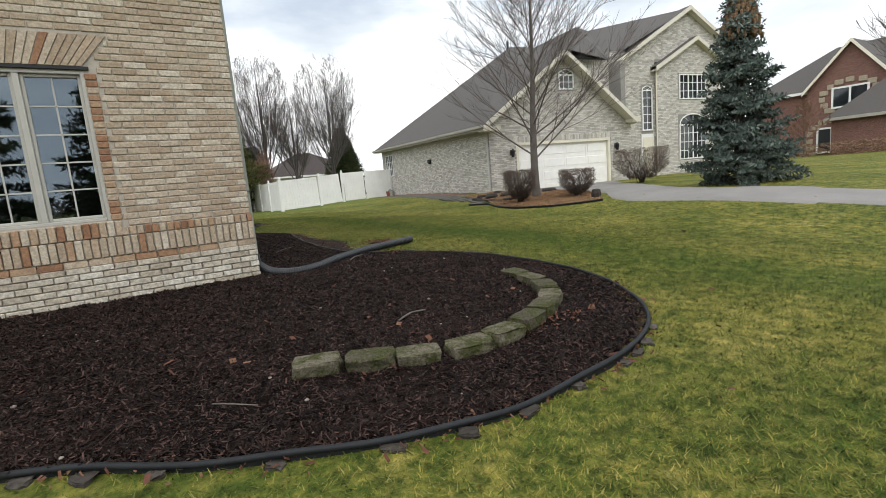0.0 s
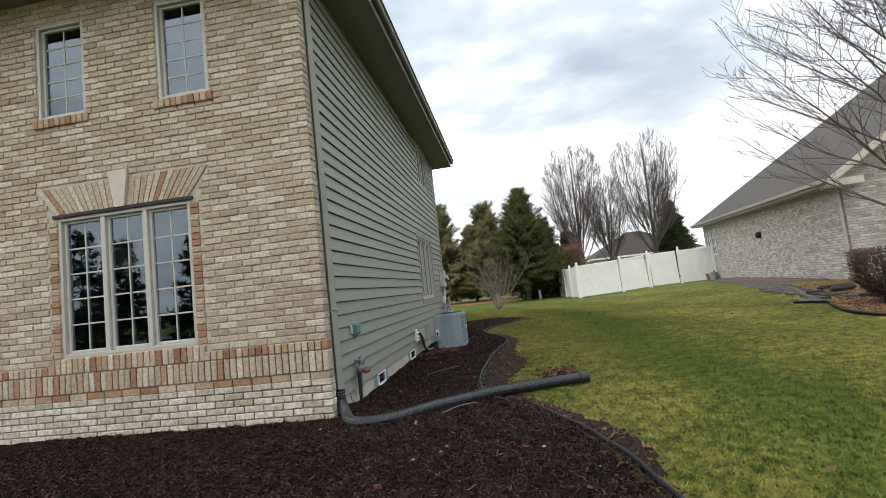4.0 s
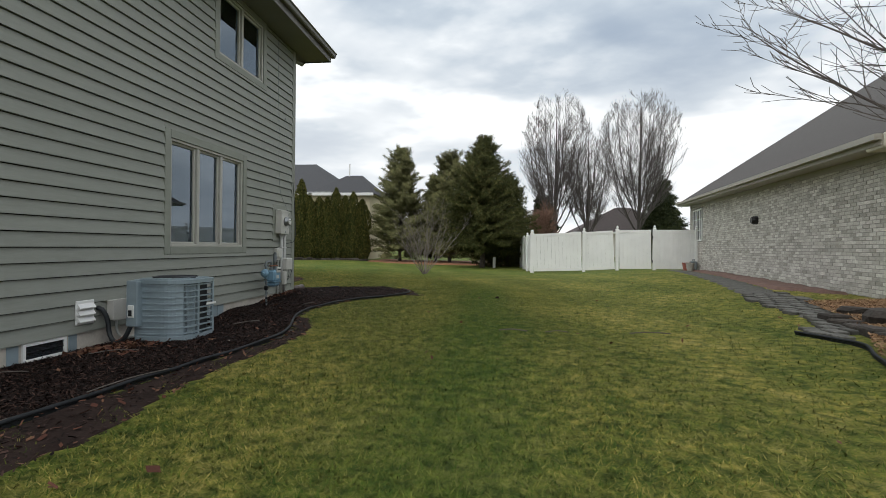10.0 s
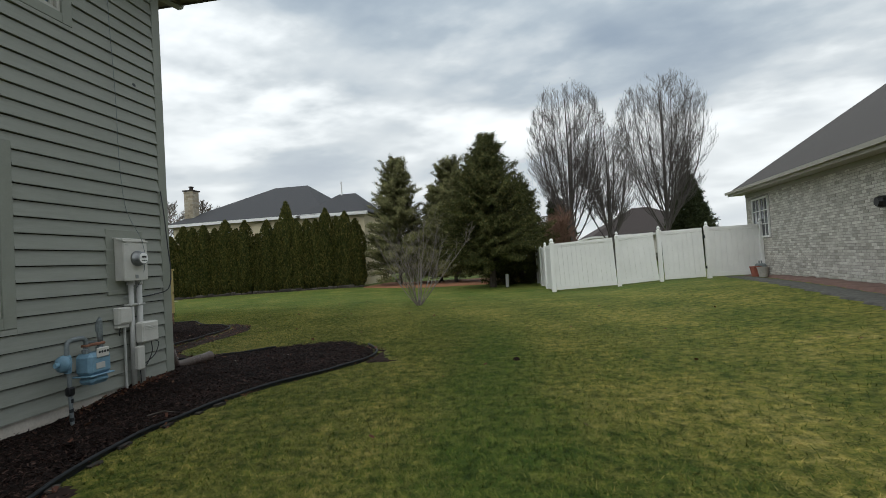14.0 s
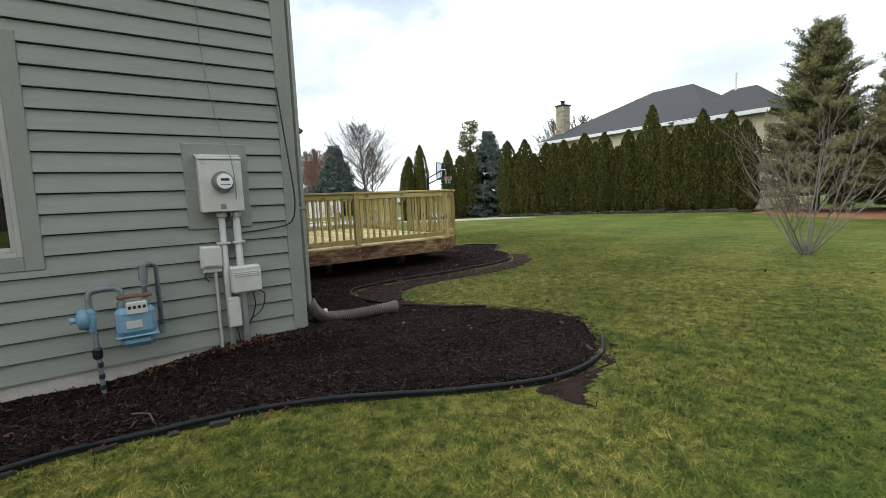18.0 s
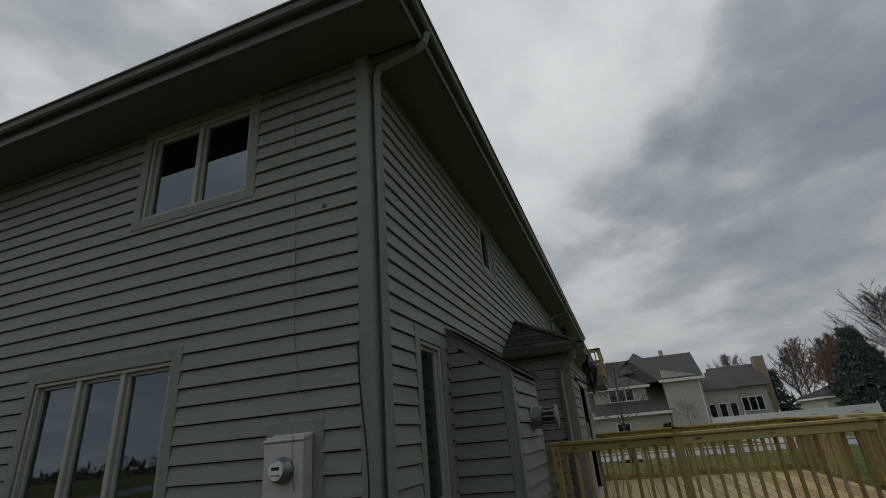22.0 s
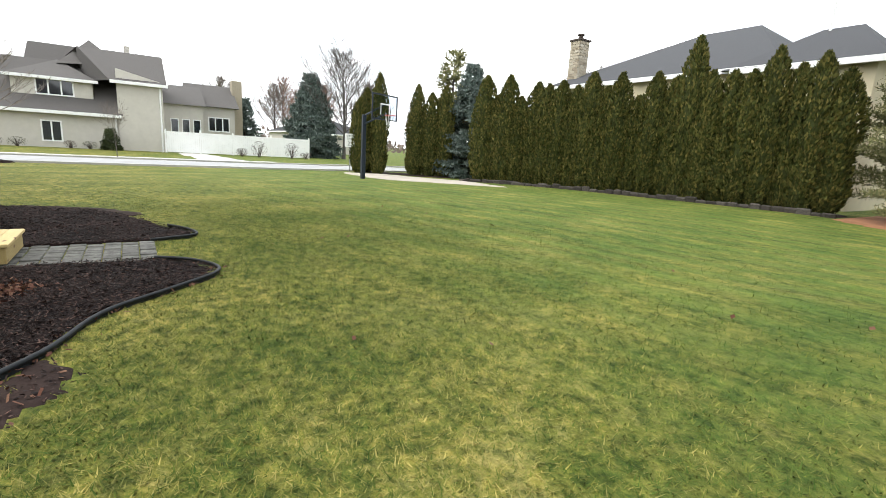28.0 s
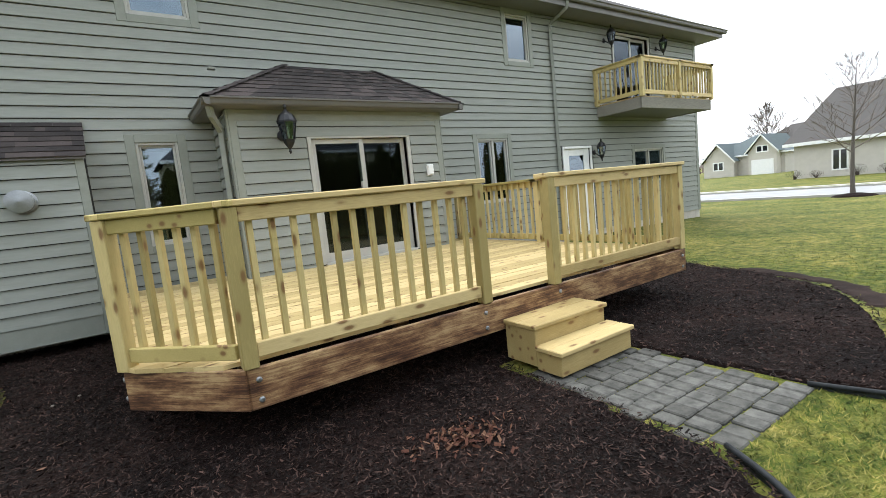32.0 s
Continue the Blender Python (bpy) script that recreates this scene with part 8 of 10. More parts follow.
        far_window(th, None, cy - w * 0.8, cy + w * 0.8, cz - h * 0.7, cz + h * 0.7, 47.42, 2, axis="x", out=-1, w=0.14)
    far_house("garage", "red brick garage with a brown hip roof", 44.6, 54, -12, 9.0, 2.9, 7.6, "brick_red", "shingle_grey", -0.6, "y", trim="taupe_board")
    far_house("house", "brown-roofed house behind the back fence", 14, 28, 62, 74, 3.0, 6.6, "stucco", "shingle", -0.6)
    rnd = random.Random(4)
    hs = Shape()
    for i in range(2600):
        t, s = rnd.random(), rnd.random()
        p = Vector((41.5 + 1.8 * t + 0.9 * s, 11.5 - 13.0 * t, ground_z(42, 1) + rnd.random() * 0.95))
        d = Vector((rnd.gauss(0, 1), rnd.gauss(0, 1), rnd.gauss(0.4, 1))).normalized() * 0.16
        q = d.orthogonal().normalized() * 0.05
        hs.face(p - q, p + q, p + d)
    single("low_hedge", hs, "cone_brown", "low clipped brown hedge across the driveway", "hedge", kind="stuff")


def build_trees():
    g = ground_z
    conifer("yew_tree", (3.25, 27.9, g(3.25, 27.9)), 7.7, 3.1, 31, "broad shaggy dark evergreen with a bare lower trunk", "needles_olive", density=1.7, card=0.15, droop=0.05, power=0.78, skirt=0.17, ragged=0.60, lumpy=0.42, trunk_r=0.17, belly=0.25, inner=0.2, shag=0.035, hang=0.65, slim=0.75)
    conifer("yew_tree", (4.75, 30.4, g(4.75, 30.4)), 5.4, 2.0, 39, "lower dark evergreen beside the broad one", "needles_olive", density=1.4, card=0.16, droop=0.05, power=0.55, lumpy=0.4, skirt=0.03, ragged=0.5, belly=0.1, shag=0.06, hang=0.5, slim=0.75)
    for x, y, h, r, s in ((-3.45, 36.0, 8.5, 2.8, 32), (0.5, 35.3, 8.0, 2.7, 33), (-1.0, 38.5, 6.6, 2.2, 34), (2.9, 35.0, 4.8, 2.2, 35)):
        conifer("white_pine", (x, y, g(x, y)), h, r, s, "airy grey-green white pine beyond the lawn", "needles_pine", density=1.7, card=0.17, droop=0.25, power=0.50, skirt=0.08, ragged=0.72, lumpy=0.35, inner=0.45, trunk="bark_grey", shag=0.06, hang=-0.55, slim=0.6)
    limb_tree("ornamental_tree", (1.36, 18.43, g(1.36, 18.43)), 2.7, 0, 0, 0, 0.85, 12, "small leafless multi-stemmed ornamental tree on the lawn", 0.018, "bark_grey", "twig_grey", 0.0026, (9, 5), stems=12)
    for i, (x, y, h, w, k) in enumerate(((8.3, 36.0, 12.9, 5.7, 15), (10.5, 35.2, 9.4, 4.6, 11), (15.0, 38.5, 13.6, 7.0, 17))):
        upswept_tree("tall_tree", (x, y, g(x, y)), h, w, 80 + i, "tall leafless tree with upswept branches beyond the fence", 0.19, "bark_far", "bark_far", 0.0036, k, "tall trees")
    conifer("dark_spruce", (21.5, 53.0, g(21, 53)), 8.2, 3.0, 36, "dark spruce beyond the back fence", "needles_dark", density=0.9, card=0.34, slim=0.7)
    conifer("dark_spruce", (17.6, 41.5, g(18, 41)), 6.0, 2.1, 37, "dark spruce beyond the back fence", "needles_dark", density=1.0, card=0.26, slim=0.7)
    conifer("dark_spruce", (7.6, 37.6, g(7.6, 37.6)), 4.9, 1.3, 38, "narrow dark evergreen beyond the fence", "needles_dark", density=0.9, card=0.35)
    bare_tree("red_shrub_tree", (6.6, 33.0, g(6.6, 33)), 3.8, 0.7, 86, "leafless red-brown bushy tree behind the fence", 0.08, 5, "bark_far", "twig_red", fork=0.1, kids=(4, 5), stems=3)
    # west side
    limb_tree("street_tree", (-26.6, 11.05, g(-26.6, 11)), 5.3, 1.7, 26, 2.4, 0.45, 90, "young leafless street tree in a mulch ring", 0.085, "bark_grey", "twig", 0.006, (8, 5))
    bare_tree("young_tree", (-33.5, 15.2, g(-33.5, 15.2)), 3.2, 0.8, 91, "thin young tree across the road", 0.03, 4, "bark_grey", "twig", fork=0.4, kids=(3, 4))
    ring = Shape()
    ring.lathe(((0.75, -0.02), (0.6, 0.06), (0.2, 0.12), (0.05, 0.13)), (-26.6, 11.05, g(-26.6, 11)), 18)
    single("mulch_ring", ring, "mulch", "dark mulch ring round the street tree", "mulch", kind="structure")
    conifer("blue_spruce", (-23.3, 32.8, g(-23, 32)), 6.4, 2.2, 41, "blue spruce behind the court", "needles_blue", density=1.1, card=0.24)
    conifer("grey_spruce", (-50.8, 32.0, g(-50, 32)), 8.2, 3.2, 42, "large grey-green spruce beside the white fence", "needles_blue", density=1.1, card=0.42, trunk="bark_far", ragged=0.3)
    conifer("dark_spruce", (-62.0, 27.5, g(-60, 27)), 6.0, 2.0, 43, "dark spruce behind the white fence", "needles_blue", density=0.8, card=0.4)
    conifer("tall_pine", (-26.3, 33.4, g(-26, 33)), 7.8, 1.6, 44, "thin grey pine behind the court", "needles_pine", density=0.7, card=0.3, ragged=0.6, power=0.5)
    for i, (x, y, h, m) in enumerate(((-50.0, 35.3, 11.0, "bark_far"), (-80, 41, 11.0, "twig_red"), (-86, 37, 11.0, "twig"), (-88, 46, 12.0, "twig_red"), (-70, 47, 11.0, "twig"), (-95, 30, 12, "twig"), (-75, 4, 9, "twig"), (-86, 8, 10, "twig"), (-110, -8, 12, "twig"), (-100, -20, 12, "twig"), (-34, 58, 11, "twig"), (-42, 62, 12, "twig"), (-76, 38.5, 9, "twig_red"), (-84, 42.5, 12, "twig"), (-92, 40, 13, "twig_red"), (-96, 45, 13, "twig"))):
        limb_tree("street_side_tree", (x, y, g(x, y)), h, h * 0.2, 40 if i == 0 else 28, h * (0.72 if i == 0 else 0.55), 0.62 if i == 0 else 0.7, 100 + i, "leafless tree in the distance", 0.2, "bark_far", m, 0.012 if i == 0 else 0.022, (13, 7) if i == 0 else (12, 6), group="distant trees")
    for i, (x, y, h, rc) in enumerate(((29.2, 0.2, 8.2, 4.4), (43.0, 10.2, 4.2, 2.2), (44, -16, 11.0, 5.5), (62, 24, 12, 6), (68, -2, 12, 6))):
        limb_tree("yard_tree", (x, y, g(x, y)), h, h * 0.25, 24, rc, 0.6, 120 + i, "leafless tree beyond the driveway", 0.13, "bark_far", "twig_red" if i == 1 else "bark_grey", 0.010 if i == 0 else 0.016, (9, 5), group="distant trees")
    conifer("high_pine", (29.6, -0.6, g(29, -1)), 9.0, 1.9, 45, "tall pine with a bare trunk and tufted top beyond the driveway", "needles_dark", density=0.8, card=0.3, skirt=0.70, ragged=0.5, trunk="bark_grey", trunk_r=0.2)
    # unseen row added to the south; it darkens the front windows' reflections
    for i, (x, y, h, r) in enumerate(((-41, -30, 9.0, 3.0), (-35, -32, 10.0, 3.2), (-29.5, -30, 8.5, 2.8), (-24, -33, 10.0, 3.1), (-19, -31, 9.5, 3.0), (-13.5, -33, 8.0, 2.6), (-8.5, -30, 10.5, 3.2), (-3.0, -34, 9.0, 3.0), (2.5, -31, 8.5, 2.7), (8.0, -36, 10.0, 3.2), (14, -33, 9.0, 3.0))):
        conifer("mirrored_spruce", (x, y, g(x, y)), h, r, 140 + i, "dark spruce added out of view to darken what the front windows mirror", "needles_dark", density=0.55, card=0.5, shag=0.02, group="street spruces")
    # a soft belt of far woods closes the view
    rnd = random.Random(9)
    sh = Shape()
    for i in range(15000):
        a = rnd.uniform(0, 6.283)
        r = rnd.uniform(130, 210)
        x, y = r * math.cos(a), r * math.sin(a) + 10
        h = (5 + 4.5 * noise.noise(Vector((math.cos(a) * 5, math.sin(a) * 5, 2)))) * (0.35 + 0.65 * rnd.random())
        z = -0.7 + h * rnd.random()
        p = Vector((x, y, z))
        d = Vector((rnd.gauss(0, 0.5), rnd.gauss(0, 0.5), 1)).normalized() * rnd.uniform(0.8, 2.0)
        q = Vector((-math.sin(a), math.cos(a), rnd.uniform(-0.3, 0.3))) * rnd.uniform(0.1, 0.5)
        sh.face(p - q, p + q, p + d)
    single("far_woods", sh, "far_wood", "distant bare winter woods", "woods", kind="stuff")


def build_west():
    g = ground_z
    road = [(-33.0, -60), (-26.9, -60), (-26.9, 4), (-27.2, 20), (-28.2, 30), (-31.0, 44), (-38, 70), (-44, 68), (-37.0, 44), (-34.2, 30), (-33.0, 18)]
    sheet("road", road, "asphalt", lambda x, y: g(x, y) + 0.02, "pale grey residential road with concrete kerbs", "road", 0.5)
    for line in ([(-26.8, -40), (-26.8, 4), (-27.1, 20), (-28.1, 30), (-30.9, 44)], [(-33.1, -40), (-33.1, 18), (-34.3, 30), (-37.1, 44)]):
        k = Shape()
        pts = smooth_line(line, 1.5)
        for a, b in zip(pts[:-1], pts[1:]):
            d = (b - a).normalized()
            n = Vector((-d.y, d.x, 0)) * 0.15
            za, zb = g(a.x, a.y), g(b.x, b.y)
            k.face(a + n + Vector((0, 0, za + 0.09)), a - n + Vector((0, 0, za + 0.09)), b - n + Vector((0, 0, zb + 0.09)), b + n + Vector((0, 0, zb + 0.09)))
            for s in (1, -1):
                k.face(a + n * s + Vector((0, 0, za - 0.05)), b + n * s + Vector((0, 0, zb - 0.05)), b + n * s + Vector((0, 0, zb + 0.09)), a + n * s + Vector((0, 0, za + 0.09)))
        single("kerb", k, "concrete", "pale concrete kerb along the road", "kerb", kind="structure")
    walkp = [(-36.2, -40), (-34.8, -40), (-34.8, 18), (-35.6, 26), (-37.0, 26), (-36.2, 18)]
    sheet("pavement", walkp, "concrete", lambda x, y: g(x, y) + 0.03, "pale concrete footpath across the road", "pavement", 0.5)
    dr = [(-33.2, 19.5), (-33.4, 23.5), (-47.0, 21.8), (-47.0, 18.6)]
    sheet("drive_apron", dr, "concrete", lambda x, y: g(x, y) + 0.035, "pale concrete driveway beside the white fence", "driveway", 0.4)
    court = [(-26.5, 25.6), (-18.6, 24.9), (-13.6, 28.6), (-19.0, 29.8), (-25.5, 28.6)]
    sheet("court", court, "court_slab", lambda x, y: g(x, y) + 0.03, "tan concrete half-court slab behind the lawn", "court", 0.3)
    pb = [(-5.6, 33.2), (-1.0, 30.6), (2.5, 30.4), (5.0, 31.2), (5.2, 40.0), (-5.6, 40.0)]
    sheet("pine_bed", pb, "pine_straw", lambda x, y: g(x, y) + 0.04, "red-brown pine straw under the pines", "mulch", 0.3)
    hb = [(-19.8, 29.7), (-5.2, 34.1), (-5.2, 36.0), (-19.8, 31.6)]
    sheet("hedge_bed", hb, "soil", lambda x, y: g(x, y) + 0.05, "dark soil under the hedge", "soil", 0.3)
    cb = [(-28.2, 27.2), (-27.5, 26.9), (-22.0, 30.2), (-22.0, 32.5), (-26.0, 31.5)]
    sheet("court_bed", cb, "soil", lambda x, y: g(x, y) + 0.05, "dark soil behind the court", "soil", 0.3)
    # basketball goal
    bx, by = -19.6, 24.4
    th = thing("basketball_goal", "basketball goal with clear backboard on a dark post", "basketball goal", (bx, by, g(bx, by)), 0)
    part("post", Shape().bevel_box(-0.08, -0.08, -0.1, 0.08, 0.08, 2.75, 0.01), "navy_post", th)
    part("pad", Shape().bevel_box(-0.09, -0.09, 0.0, 0.09, 0.09, 1.0, 0.02), "navy_post", th, "dark padded sleeve")
    for z0, z1 in ((2.35, 2.75), (2.7, 3.15)):
        part("arm", Shape().tube([(0, 0, z0), (1.0, 0.45, z1)], 0.04, 5), "navy_post", th)
    bm = Matrix.Translation((1.05, 0.47, 3.05)) @ Matrix.Rotation(radians(24), 4, "Z")
    fr = Shape()
    for a, b, c, d in ((-0.82, -0.765, -0.52, 0.52), (0.765, 0.82, -0.52, 0.52), (-0.765, 0.765, 0.465, 0.52), (-0.765, 0.765, -0.52, -0.465)):
        fr.bevel_box(-0.02, a, c, 0.02, b, d, 0.004, bm)
    board = part("backboard_frame", fr, "navy_post", th)
    part("backboard", Shape().bevel_box(-0.008, -0.76, -0.46, 0.008, 0.76, 0.46, 0.002, bm), "acrylic", board)
    mark = Shape()
    for a, b, c, d in ((-0.30, -0.25, -0.3, 0.15), (0.25, 0.30, -0.3, 0.15), (-0.25, 0.25, 0.10, 0.15)):
        mark.bevel_box(0.009, a, c, 0.013, b, d, 0.001, bm)
    part("target_square", mark, "white_paint", board)
    rim = Shape().tube([bm @ Vector((0.30 + 0.23 * math.cos(k * 6.283 / 16), 0.23 * math.sin(k * 6.283 / 16), -0.32)) for k in range(17)], 0.012, 5)
    part("rim", rim, "red_paint", th)
    net = Shape()
    for k in range(10):
        a, b = k * 6.283 / 10, (k + 0.5) * 6.283 / 10
        net.tube([bm @ Vector((0.30 + 0.23 * math.cos(a), 0.23 * math.sin(a), -0.32)), bm @ Vector((0.30 + 0.14 * math.cos(b), 0.14 * math.sin(b), -0.72))], 0.006, 3)
    part("net", net, "white_paint", th)
    # road sign
    sx, sy = -26.3, 26.5
    s = thing("speed_sign", "white speed limit sign on a steel post, reading 25", "road sign", (sx, sy, g(sx, sy)), 62)
    part("post", Shape().bevel_box(-0.03, -0.02, -0.1, 0.03, 0.02, 2.1, 0.004), "galvanised", s)
    part("plate", Shape().bevel_box(-0.30, -0.035, 1.45, 0.30, -0.02, 2.2, 0.01), "white_paint", s)
    for text, z, size in (("SPEED", 2.02, 0.15), ("LIMIT", 1.87, 0.15), ("25", 1.53, 0.34)):
        cu = bpy.data.curves.new("sign_text", "FONT")
        cu.body, cu.size, cu.align_x, cu.extrude = text, size, "CENTER", 0.002
        cu.materials.append(MATS["black_iron"])
        ob = new("lettering", cu)
        ob.parent = s
        ob.matrix_basis = pose(0, -0.04, z, 90, 0, 0)
    # wooden marker post by the yew
    single("marker_post", Shape().bevel_box(-0.07, -0.07, -0.1, 0.07, 0.07, 0.62, 0.01), "pvc_grey", "short pale post at the lawn's edge", "post", (3.95, 27.6, g(3.95, 27.6)), 10)


build_hedge()
build_houses()
build_trees()
build_west()

# ---- the brick front ----
def brick_mesh(name, w, d, h, mat, b=0.006):
    return Shape().bevel_box(0, 0, 0, w, d, h, b).mesh(name, mat)


def build_front():
    wall = slab("wall_front", "y", 0.012, WEST, 0.040, -0.5, WALL_TOP, FRONT_HOLES, 0.16, "mortar", "tan and buff brick front wall of the house", 1)
    rnd = random.Random(21)
    rest, band, pale = Shape(), Shape(), Shape()
    cache = {}

    def lay(x0, x1, z0, z1, y, depth, kind, near):
        w, h = x1 - x0, z1 - z0
        if w < 0.02:
            return
        jy = y + rnd.uniform(-0.004, 0.003)
        if near:
            key = (round(w, 2), round(h, 3), round(depth, 2), kind)
            if key not in cache:
                cache[key] = brick_mesh("brick", key[0], key[2], key[1], kind)
            ob = part("brick", cache[key], kind, wall)
            ob.matrix_basis = Matrix.Translation((x0, jy, z0)) @ Matrix.Rotation(rnd.uniform(-0.012, 0.012), 4, "Y") @ Matrix.Rotation(rnd.uniform(-0.012, 0.012), 4, "Z")
        else:
            {"brick": rest, "brick_band": band, "brick_pale": pale}[kind].bevel_box(x0, jy, z0, x1, jy + depth, z1, 0.006)

    def blocked(x, z):
        for i, h in enumerate(FRONT_HOLES):
            e = 0.115 if i == 0 else 0.0
            if h[0] - e < x < h[1] + e and h[2] - 0.11 < z < h[3] + (0.36 if i == 0 else 0.0):
                return True
        # flared ends of the flat arch over the wide window
        if 2.30 < z < 2.655:
            f = (z - 2.30) / 0.355
            return -3.02 - 0.24 * f < x < -1.35 + 0.24 * f
        return False

    J, C, L = 0.010, 0.0700, 0.213

    def course(z0, k, y, x_start, kind="brick", jump=0.0):
        x = x_start - (L / 2 if k % 2 else 0.0) + (0.5 * L if k % 2 else 0)
        # laid from the corner towards the west
        right = 0.050 + jump
        first = L / 2 if k % 2 else L
        while right > -6.0:
            left = right - first + J
            first = L
            c = z0 + C / 2
            a, b = left, right
            if not (blocked(a, c) and blocked(b, c)):
                if blocked(b, c):
                    while b > a and blocked(b, c):
                        b -= 0.01
                if blocked(a, c):
                    while a < b and blocked(a, c):
                        a += 0.01
                m = (a + b) / 2
                if b - a > 0.025 and not blocked(m, c):
                    corner = right > 0.04
                    near = a > -1.25 and z0 < 2.3 or a > -0.6 and z0 < 2.9
                    lay(a, b, z0, z0 + C - J, y, 0.118 if corner else 0.05, kind, near)
            right = left - J

    # plinth, a hand's breadth proud of the wall above
    z, k = -0.36, 0
    while z < 0.255:
        course(z, k, -0.020, 0, "brick_pale", 0.018)
        z += C
        k += 1
    # thin dark-red course, soldiers, rowlocks
    x = 0.062
    while x > -6:
        lay(x - L + J, x, 0.262, 0.332, -0.016, 0.12 if x > 0.05 else 0.05, "brick_band" if rnd.random() < 0.8 else "brick", x > -1.1)
        x -= L
    x = 0.066
    while x > -6:
        lay(x - 0.062, x, 0.342, 0.545, -0.024, 0.12 if x > 0.05 else 0.05, "brick" if rnd.random() < 0.75 else "brick_band", x > -1.3)
        x -= 0.072
    x = 0.066
    while x > -6:
        if not (x < FRONT_HOLES[0][1] + 0.1 and x > FRONT_HOLES[0][0] - 0.1):
            lay(x - 0.062, x, 0.555, 0.645, -0.020, 0.12 if x > 0.05 else 0.05, "brick_band" if rnd.random() < 0.6 else "brick", x > -0.9)
        x -= 0.072
    # field above
    z, k = 0.655, 0
    while z < WALL_TOP - 0.03:
        course(z, k, 0.0, 0)
        z += C
        k += 1
    # brick sills, jambs and the soldier arch
    h = FRONT_HOLES[0]
    x = h[1] + 0.09
    while x > h[0] - 0.1:
        lay(x - 0.062, x, 0.555, 0.715, -0.022, 0.10, "brick_band" if rnd.random() < 0.6 else "brick", False)
        x -= 0.072
    z = h[2]
    while z < h[3] - 0.02:
        for a in (h[0] - 0.105, h[1] + 0.005):
            lay(a, a + 0.10, z, min(z + C - J, h[3]), -0.002, 0.10, "brick_band", a > -2)
        z += C
    n = 27
    for i in range(n):
        t0, t1 = i / n, (i + 1) / n
        b0, b1 = -3.00 + 1.63 * t0 + 0.005, -3.00 + 1.63 * t1 - 0.005
        a0, a1 = -3.25 + 2.13 * t0 + 0.005, -3.25 + 2.13 * t1 - 0.005
        if abs((b0 + b1) / 2 + 2.19) < 0.07:
            continue
        y = -0.006 + rnd.uniform(-0.002, 0.002)
        (rest if rnd.random() < 0.7 else band).prism([(b0, 2.335), (b1, 2.335), (a1, 2.648), (a0, 2.648)], "y", y, y + 0.05)
    ks = Shape().prism([(-2.25, 2.325), (-2.13, 2.325), (-2.07, 2.74), (-2.31, 2.74)], "y", -0.03, 0.04)
    part("keystone", ks, "keystone", wall, "pale stone keystone")
    for h in FRONT_HOLES[1:]:
        x = h[1] + 0.05
        while x > h[0] - 0.05:
            lay(x - 0.062, x, h[2] - 0.105, h[2] - 0.005, -0.03, 0.12, "brick_band", False)
            x -= 0.072
    for sh, mat in ((rest, "brick_rest"), (band, "brick_band_rest"), (pale, "brick_pale_rest")):
        ob = part("brickwork", sh, mat, wall)
        ob["kind"] = "stuff"
    # steel lintel, windows
    part("lintel", Shape().bevel_box(-3.05, -0.012, 2.295, -1.32, 0.10, 2.330, 0.003), "black_iron", wall, "dark steel lintel")
    window("window_9", "y", 0.03, -1, *FRONT_HOLES[0], 3, 0, (2, 5), "window_frame", "wide three-light window with white grilles in the brick wall")
    for k, h in enumerate(FRONT_HOLES[1:]):
        window("window_%d" % (10 + k), "y", 0.03, -1, *h, 1, 0, (2, 5), "window_frame", "tall upper window with white grilles and a brick sill")
    # sides of the openings
    rv = Shape()
    for h in FRONT_HOLES:
        rv.box(h[0] - 0.004, 0.02, h[2] - 0.004, h[0], 0.16, h[3]).box(h[1], 0.02, h[2] - 0.004, h[1] + 0.004, 0.16, h[3])
    part("reveal", rv, "window_frame", wall)
    corner = Shape().bevel_box(0.0, 0.118, -0.4, 0.045, 0.165, WALL_TOP, 0.004)
    single("corner_trim", corner, "trim", "grey-green board where brick meets clapboard", "trim", kind="structure")


def stone_block(th_mat, w, d, h, rnd):
    """A rough block with a split face and worn edges."""
    sh = Shape()
    taper = rnd.uniform(0.86, 0.97)
    def ring(s, z, jit):
        pts = [(-0.5, 0.5), (-0.17, 0.52), (0.17, 0.52), (0.5, 0.5), (0.5, 0.0), (0.46, -0.48), (0.16, -0.55), (-0.16, -0.55), (-0.46, -0.48), (-0.5, 0.0)]
        return [((p * (taper if q > 0.3 else 1.0)) * w * s + rnd.gauss(0, jit), q * d * s + rnd.gauss(0, jit), z + rnd.gauss(0, jit * 0.6)) for p, q in pts]
    rings = [ring(0.98, -0.12, 0.003), ring(1.02, h * 0.45, 0.007), ring(1.0, h * 0.90, 0.006), ring(0.965, h, 0.003)]
    n = len(rings[0])
    for r in rings:
        sh.v += r
    for k in range(3):
        for i in range(n):
            sh.f.append((k * n + i, k * n + (i + 1) % n, (k + 1) * n + (i + 1) % n, (k + 1) * n + i))
    c = len(sh.v)
    sh.v.append((0, 0, h + 0.002))
    for i in range(n):
        sh.f.append((3 * n + i, 3 * n + (i + 1) % n, c))
    return sh


